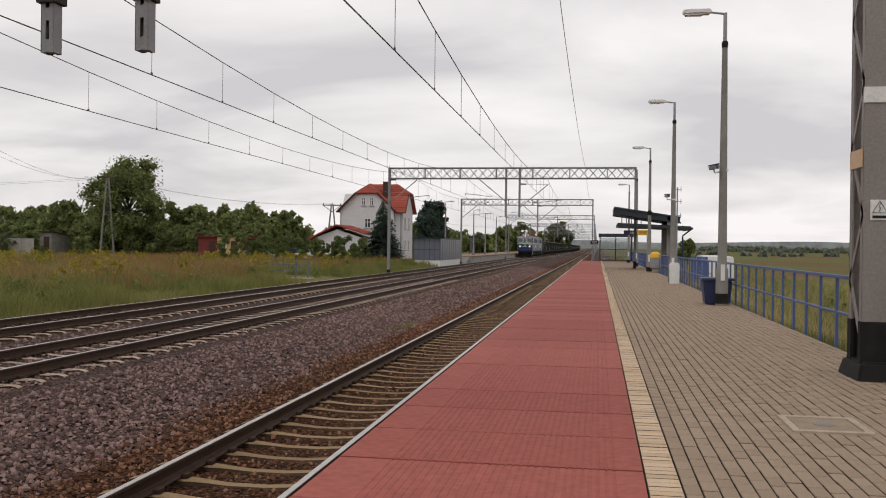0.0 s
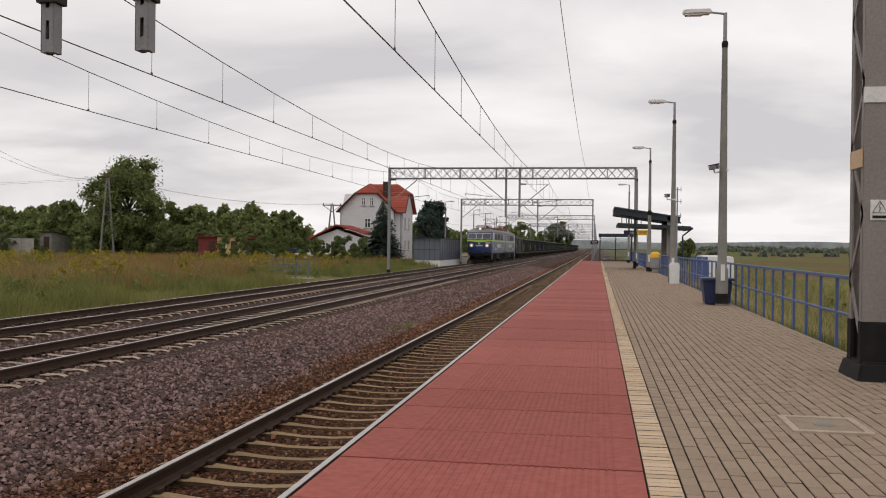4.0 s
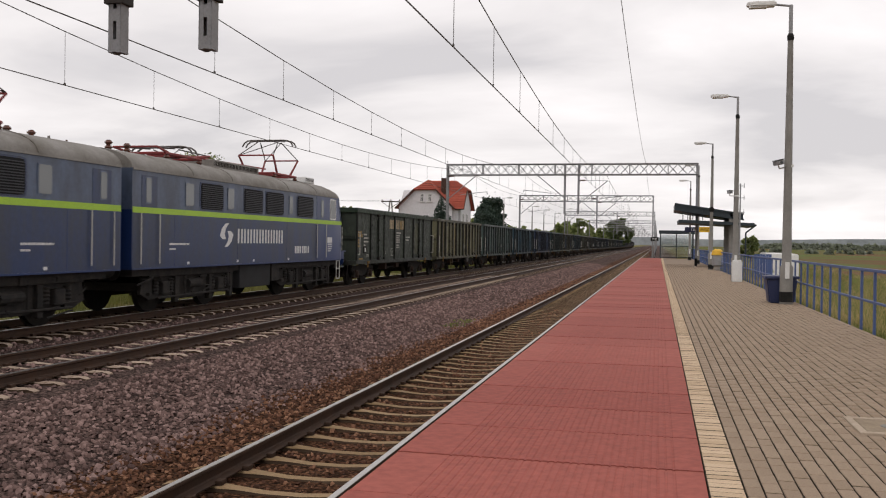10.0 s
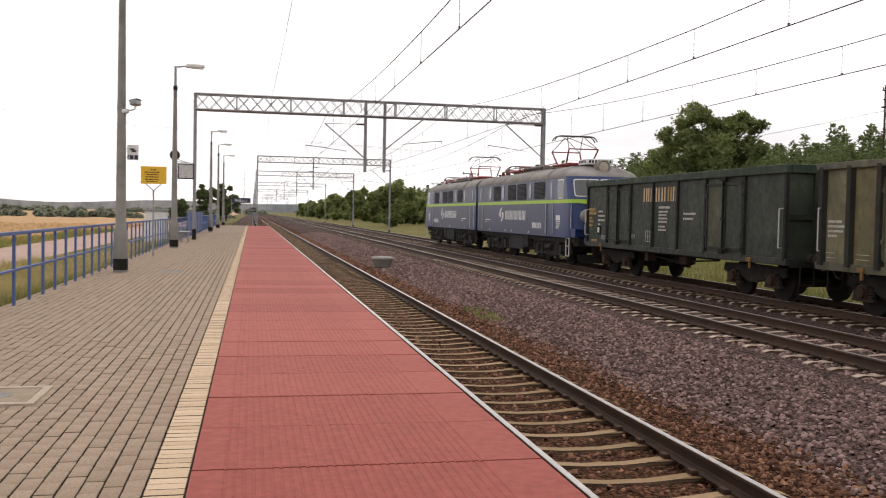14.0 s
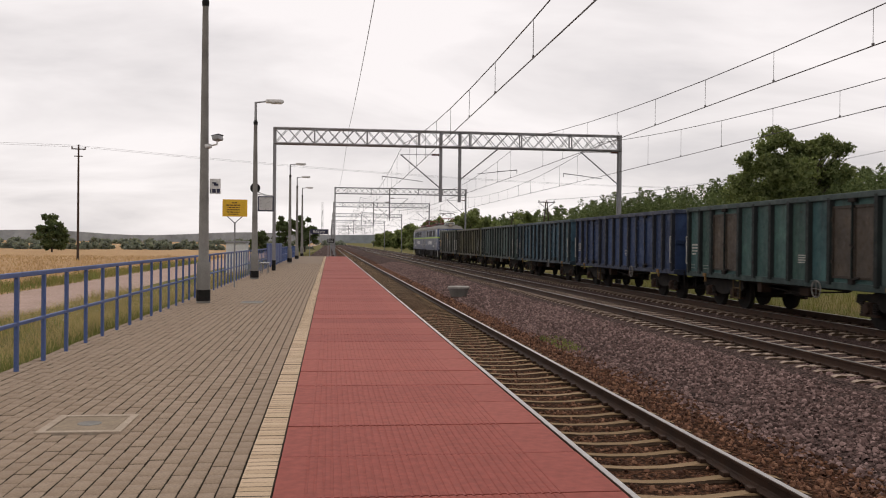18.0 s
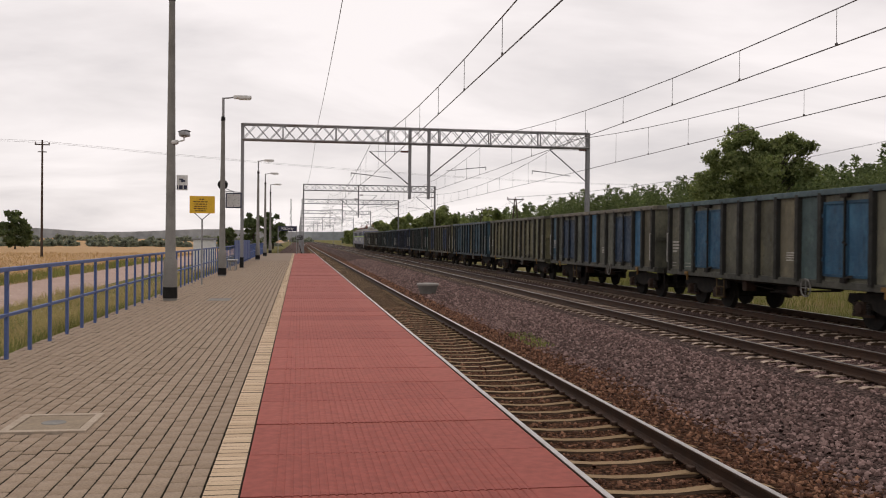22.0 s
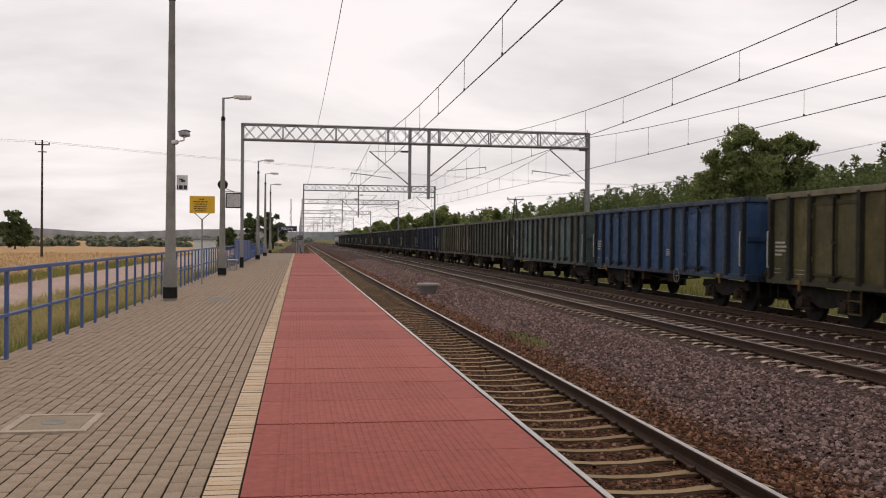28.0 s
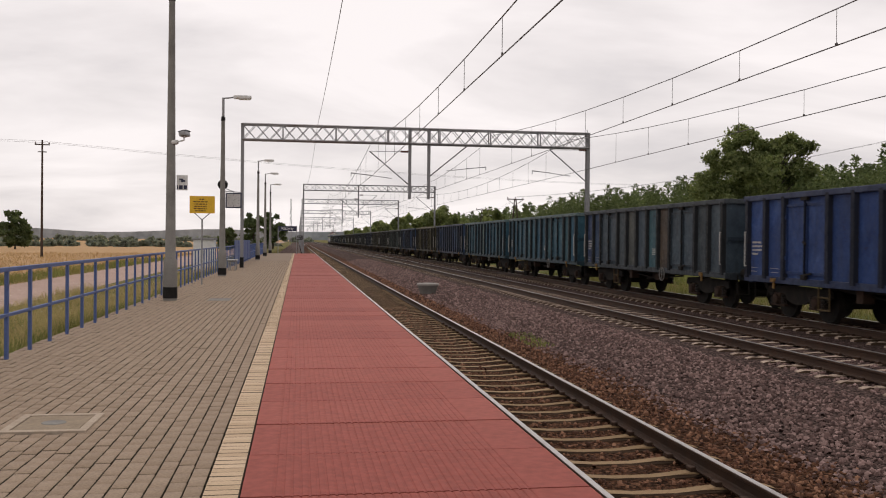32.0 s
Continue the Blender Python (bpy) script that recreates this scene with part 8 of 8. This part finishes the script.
def power_pole(at, h, frame=False, mat=None, arm=1.4):
    t = thing("power_pole", "wooden power pole with crossarms and insulators", "power pole", at)
    if frame:
        part("leg", rod(bmesh.new(), (-0.9, 0, -0.3), (-0.12, 0, h - 0.6), 0.14, 0.10, 8), mat or M_WOODPOLE, t)
        part("leg", rod(bmesh.new(), (0.9, 0, -0.3), (0.12, 0, h - 0.6), 0.14, 0.10, 8), mat or M_WOODPOLE, t)
        part("brace", RODS([((-0.5, 0, h * 0.5), (0.5, 0, h * 0.5))], 0.06, 6), mat or M_WOODPOLE, t)
    else:
        part("pole", rod(bmesh.new(), (0, 0, -0.3), (0, 0, h), 0.16, 0.10, 8), mat or M_WOODPOLE, t)
    part("crossarm", B(-arm, arm, -0.06, 0.06, h - 0.62, h - 0.48), M_WOODPOLE, t)
    if arm < 1:
        part("crossarm", B(-arm * 0.6, arm * 0.6, -0.05, 0.05, h - 1.5, h - 1.38), M_WOODPOLE, t)
    if frame:
        part("crossarm", RODS([((-arm, 0, h - 0.55), (0, 0, h - 1.5)), ((arm, 0, h - 0.55), (0, 0, h - 1.5))], 0.04, 6), M_WOODPOLE, t)
    for x in (-arm * 0.9, 0.0, arm * 0.9) if arm < 2 else (-0.72, -0.24, 0.24, 0.72):
        part("insulator", lathe([(0.05, 0), (0.09, 0.08), (0.05, 0.14), (0.08, 0.2), (0.03, 0.26 if arm < 2 else 0.75)], 8, (x, 0, h - 0.48)), M_INSUL, t)


power_pole(pose(31.1, -120, -0.6, 0, 0, 15), 14.4, arm=0.85)
power_pole(pose(-38.1, 130, 0.2, 0, 0, 10), 8.0, True, M_CONC_DARK)
power_pole(pose(-64.3, 114, 0.2, 0, 0, 40), 10.8, True, M_CONC_DARK)
power_pole(pose(-45, 61.5, 0.2, 0, 0, 40), 9.3, False, M_CONC_DARK)
power_pole(pose(-60, -75.9, 0.2, 0, 0, -40), 13.3, True, arm=2.6)
power_pole(pose(-60, -79.7, 0.2, 0, 0, 30), 15.2, arm=0.6)
power_pole(pose(-33.2, -140, 0.0, 0, 0, 10), 9.0, True)
power_pole(pose(-38, -190, 0.0, 0, 0, 10), 9.0, True)
pw = bmesh.new()
for chain in ([(-64.3, 114, 10.6), (-45, 61.5, 9.1), (-42, -10, 9.0), (-60, -75.9, 13.1)], [(-64.3, 114, 10.6), (-38.1, 130, 7.8), (-30, 330, 9.0)], [(-60, -75.9, 13.1), (-33.2, -140, 8.8), (-38, -190, 8.8), (-36, -320, 8.8)], [(200, -40, 13.6), (31.1, -120, 13.6), (-80, -170, 13)], [(-64.3, 114, 10.4), (-190, 150, 12)]):
    for off in (-1.1, 1.1):
        for a, b in zip(chain, chain[1:]):
            a, b = Vector(a) + Vector((0, off, 0)), Vector(b) + Vector((0, off, 0))
            pts = [a.lerp(b, i / 8) - Vector((0, 0, 1.2 * 4 * (i / 8) * (1 - i / 8))) for i in range(9)]
            for p, q in zip(pts, pts[1:]):
                rod(pw, p, q, 0.012, None, 4)
solid("power_lines", pw, M_WIRE, "thin sagging power lines between the poles", "power line", "stuff")
t = thing("radio_mast", "thin lattice radio mast far off", "mast", pose(3.1, -400, -2))
part("mast", RODS([((-0.4, 0, 0), (-0.2, 0, 21)), ((0.4, 0, 0), (0.2, 0, 21)), ((-0.4, 0, 2), (0.4, 0, 6)), ((0.4, 0, 6), (-0.3, 0, 10)), ((-0.3, 0, 10), (0.3, 0, 14)), ((0.3, 0, 14), (-0.2, 0, 18))], 0.09, 5), M_STEEL, t)
t = thing("equipment_hut", "small white equipment hut beyond the railing", "hut", pose(5.8, -60, -0.5))
part("wall", B(-0.62, 0.62, -0.8, 0.8, 0, 2.35, 0.02), M_WHITE, t, "white sheet wall")
part("roof", B(-0.7, 0.7, -0.9, 0.9, 2.35, 2.48, 0.02), M_STEEL, t)
part("door", B(-0.35, 0.35, 0.8, 0.83, 0.1, 2.1), M_WHITE, t)
t = thing("culvert_railing", "grey-blue guard railing on a concrete culvert", "railing", pose(-19.7, 56.5, -0.35))
part("culvert_head", B(-0.2, 1.9, -0.5, 0.4, -0.1, 0.16, 0.03), M_CONC, t, "concrete culvert head")
for x in (0.0, 0.8, 1.6):
    part("post", B(x - 0.04, x + 0.04, -0.04, 0.04, 0.1, 1.32), M_BLUEGREY, t)
for z in (0.55, 0.95, 1.3):
    part("rail", B(-0.9, 1.65, -0.03, 0.03, z, z + 0.05), M_BLUEGREY, t)
t = thing("concrete_box", "round concrete drain cover standing in the ballast", "drain", pose(-5.75, -41, -0.42))
part("ring", lathe([(0.34, 0.0), (0.44, 0.30), (0.46, 0.36)], 18), M_CONC_DARK, t)
part("lid", lathe([(0.50, 0.36), (0.50, 0.43), (0.46, 0.46)], 18), M_CONC, t)
t = thing("drain_grate", "flat rectangular drain cover in the paving", "drain", pose(1.75, -21.6, PLAT))
part("frame", B(-0.3, 0.3, -0.45, 0.45, -0.05, 0.006, 0.003), M_LID, t)
part("grate", B(-0.24, 0.24, -0.39, 0.39, -0.03, 0.010, 0.003), M_CONC_DARK, t)

# trees and woods on the village side
tree("walnut_tree", -64.5, 120, 0.2, 13.8, 12.5, M_LEAF, "large dark green deciduous tree in the meadow", 1, 150, 190, 0.17, 0.35, 0.03)
tree("oak_tree", -40, -75, 0.2, 12.4, 11.5, M_LEAF, "large round-crowned green tree beside the line", 2, 240, 190, 0.125, 0.35, 0.10,
     boughs=((-1.7, 0.4, 10.0, 2.1), (1.3, -0.3, 10.5, 1.9), (3.3, 0.6, 9.0, 2.0), (-3.4, -0.6, 7.6, 2.0), (0.2, 1.8, 8.0, 2.8), (3.4, -1.4, 6.6, 2.5), (-2.6, -2.0, 5.6, 2.5), (0.3, -2.2, 7.0, 2.7), (4.2, 0.9, 4.6, 2.1), (-3.9, 1.2, 4.4, 2.2), (0.2, 0.2, 4.4, 2.9), (0.0, 0.0, 8.6, 2.2)))
tree("birch_tree", -32.5, -22.5, 0.0, 10.6, 9.5, M_LEAF_LIGHT, "tall airy light green tree behind the train", 3, 170, 200, 0.062, 0.16, 0.10, 0.5)
tree("maple_tree", -26, 145, 0.2, 9.4, 6.5, M_LEAF_SPRUCE, "dense dark tree beside the house", 5, 80, 110, 0.24, 0.2, 0.05)
tree("lime_tree", -22, -150, 0.0, 8.0, 7.5, M_LEAF, "round green tree beyond the far track", 6, 40, 100, 0.24, 0.2, 0.08)
tree("poplar_tree", 57, -200, -0.6, 8.0, 7.0, M_LEAF_DARK, "dark broad tree at the wheat field", 7, 40, 90, 0.3, 0.2, 0.1)
tree("willow_tree", 15, -200, -0.6, 5.0, 5.0, M_LEAF_DARK, "dark rounded tree beyond the platform", 8, 35, 90, 0.25, 0.2, 0.1)
tree("ash_tree", 9.5, -205, -0.6, 9.4, 5.5, M_LEAF_DARK, "tall dark tree beyond the platform end", 9, 40, 90, 0.28, 0.2, 0.1)
tree("ash_tree", 5.5, -210, -0.6, 8.6, 5.5, M_LEAF_DARK, "tall dark tree beyond the platform end", 10, 40, 90, 0.28, 0.2, 0.1)
tree("field_tree", 14, 150, -0.5, 4.2, 3.6, M_LEAF, "small round dark tree in the field", 11, 30, 80, 0.2, 0.12, 0.15)
tree("ash_tree", -13.5, 330, 0.0, 10.5, 11, M_LEAF_DARK, "broad dark tree over the far track", 12, 45, 90, 0.4, 0.3, 0.25)
fir(-26.3, 112, 0.2, 7.6, 5.6, 1, M_LEAF_SPRUCE, 34, 40)
for k, (fx, fy, fh) in enumerate(((-80, 18.6, 13.6), (-82, 24.2, 12.4), (-81, 13.8, 12.6), (-80, 3.0, 11.2), (-83, 28, 12.0), (-79, -3, 10.6))):
    fir(fx, fy, 0.2, fh, 6.0 + (k % 3) * 0.7, 20 + k, None, 44, 34)
tree("pear_tree", -78, 10.5, 0.2, 13.9, 9, M_LEAF_DARK, "dark deciduous tree behind the fence", 13, 110, 110, 0.24, 0.2, 0.1)
tree("pear_tree", -80, 33, 0.2, 13.2, 10.5, M_LEAF_DARK, "dark deciduous tree behind the fence", 14, 130, 110, 0.24, 0.2, 0.1)
rs = random.Random(4)
wood("belt of green bushes and small trees behind the meadow", [(-rs.uniform(46, 112), rs.uniform(122, 165), 0.3) for i in range(130)], 4.0, 8.4, M_LEAF, 50, 0.34, 5, wide=1.3)
wood("low bushes round the gardens", [(-rs.uniform(66, 110), rs.uniform(86, 118), 0.3) for i in range(80)], 2.4, 4.8, M_LEAF, 70, 0.2, 15, wide=1.5)
wood("low bushes at the gardens", [(-rs.uniform(38, 62), rs.uniform(112, 122), 0.3) for i in range(26)], 2.2, 4.5, M_LEAF, 80, 0.18, 16, wide=1.4)
pine_wood("young pine and birch wood beyond the line", [(-40 - rs.random() ** 1.3 * 15, -rs.uniform(28, 76), 0.2) for i in range(300)], 5.6, 7.5, 560, 0.145, 6)
pine_wood("young pine and birch wood further along the line", [(-40 - rs.random() ** 1.3 * 16, -rs.uniform(74, 150), 0.2) for i in range(300)], 6.8, 9.4, 560, 0.17, 26)
pine_wood("young pine and birch wood far along the line", [(-40 - rs.random() ** 1.3 * 20, -rs.uniform(145, 320), 0.2) for i in range(330)], 6.8, 9.4, 200, 0.34, 36)
pine_wood("young pine wood behind the meadow", [(-rs.uniform(74, 92), -rs.uniform(6, 84), 0.3) for i in range(190)], 9.6, 11.4, 260, 0.28, 17)
rs = random.Random(31)
pine_wood("taller pine wood behind the young trees", [(-rs.uniform(57, 76), -rs.uniform(44, 80), 0.3) for i in range(120)], 8.6, 10.2, 460, 0.21, 46)
pine_wood("taller pine wood behind the young trees", [(-rs.uniform(57, 76), -rs.uniform(80, 140), 0.3) for i in range(170)], 9.8, 11.8, 440, 0.24, 47)
wood("trees lining the tracks far off", [(-rs.uniform(20, 55), rs.uniform(190, 560), 0) for i in range(110)], 4, 9, M_LEAF, 22, 0.6, 7, wide=1.2)
wood("trees lining the tracks far off", [(-rs.uniform(24, 60), -rs.uniform(160, 520), 0) for i in range(110)], 4, 9, M_LEAF, 22, 0.6, 8, wide=1.2)
wood("distant tree line on the horizon", [(rs.uniform(110, 560), rs.uniform(900, 1100), -2) for i in range(420)], 3.5, 7.5, M_LEAF_HAZE, 12, 1.0, 9, wide=3.4)
wood("distant tree line on the horizon", [(rs.uniform(-10, 900), -rs.uniform(700, 900), -2) for i in range(300)], 2.5, 5.5, M_LEAF_HAZE, 12, 1.0, 10, wide=3.0)
wood("hedge of bushes at the far edge of the wheat", [(rs.uniform(5, 160), -rs.uniform(260, 300), -1) for i in range(190)], 0.8, 2.2, M_LEAF_HAZE, 12, 0.45, 11, wide=1.8)
wood("hedge of bushes across the fields", [(rs.uniform(35, 300), rs.uniform(330, 420), -1) for i in range(120)], 1.0, 2.6, M_LEAF_HAZE, 26, 0.5, 12, wide=1.8)
grass_patch("tall weeds and grass below the platform", 36000, 4.3, 14, 8, 100, 0.35, 0.9, M_BLADE, 13, ZR, 1.2, 0.0035)
grass_patch("pale seeding grass below the platform", 26000, 4.3, 14, 8, 100, 0.4, 0.95, M_STRAW, 43, ZR, 1.2, 0.0026)
wood("leafy weeds below the platform", [(rs.uniform(4.8, 12), rs.uniform(14, 90), -0.45) for i in range(70)], 0.6, 1.2, M_WEED, 70, 0.016, 33, "shrub", 0.9)
grass_patch("tall green weeds at the edge of the meadow", 60000, -16.8, -25, 8, 100, 0.35, 0.85, M_BLADE, 14, ZL, 1.3, 0.0045, CLEAR, -1)
wood("leafy weeds at the edge of the meadow", [(-17.6 - 12 * rs.random() ** 1.4, rs.uniform(14, 96), -0.25) for i in range(130)], 0.4, 0.9, M_WEED, 40, 0.028, 34, "shrub", 1.3)
wood("tall light green shrubs before the gardens", [(-rs.uniform(24, 40), rs.uniform(90, 106), 0.0) for i in range(26)] + [(-rs.uniform(62, 96), rs.uniform(88, 99), 0.0) for i in range(70)], 1.6, 3.3, M_LEAF_LIGHT, 90, 0.10, 19, "shrub", 1.0)
wood("yellow flowering weeds in the meadow", [(-rs.uniform(19, 50), rs.uniform(20, 100), -0.1) for i in range(50)] + [(-rs.uniform(44, 56), rs.uniform(66, 86), 0.0) for i in range(45)] + [(-rs.uniform(26, 40), rs.uniform(82, 98), 0.0) for i in range(40)], 0.8, 1.35, M_FLOWER, 14, 0.045, 18, "weeds", 1.6)
wood("white wild flowers behind the railing", [(rs.uniform(3.9, 9), rs.uniform(-32, -6), -0.1) for i in range(60)] + [(rs.uniform(4.3, 11), rs.uniform(10, 50), -0.3) for i in range(50)], 0.3, 0.75, M_BLOOM, 2, 0.011, 45, "weeds", 2.0)
hill = bmesh.new()
for side in (1, -1):
    cols = []
    for i in range(60):
        a = radians(-40 + 80 * i / 59)
        r = 2300
        h = 19 + 11 * noise.noise(Vector((i * 0.21, side * 3.0, 0.4)))
        x, y = r * math.sin(a), side * r * math.cos(a)
        cols.append((hill.verts.new((x, y, -5)), hill.verts.new((x, y, h)), hill.verts.new((x * 1.2, y * 1.2, -5))))
    for p, q in zip(cols, cols[1:]):
        hill.faces.new((p[0], q[0], q[1], p[1]))
        hill.faces.new((p[1], q[1], q[2], p[2]))
grass_patch("small green tufts growing in the ballast", 260, -5.95, -5.35, 25.2, 27.6, 0.04, 0.14, M_BLADE, 31, lambda x, y: -0.44 + 0 * x)
grass_patch("small green tufts growing in the ballast", 260, -5.9, -5.3, -23.5, -20.5, 0.04, 0.14, M_BLADE, 32, lambda x, y: -0.44 + 0 * x)
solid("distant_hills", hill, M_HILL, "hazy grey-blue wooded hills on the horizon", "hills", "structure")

# ---- what moves ----


def motions():
    for ob, y, turn in TRAIN:
        walk(ob, [(t, pose(TRAIN_X, 1.85 - run + y, RAIL3, 0, 0, turn)) for t, run in RUN])


motions()
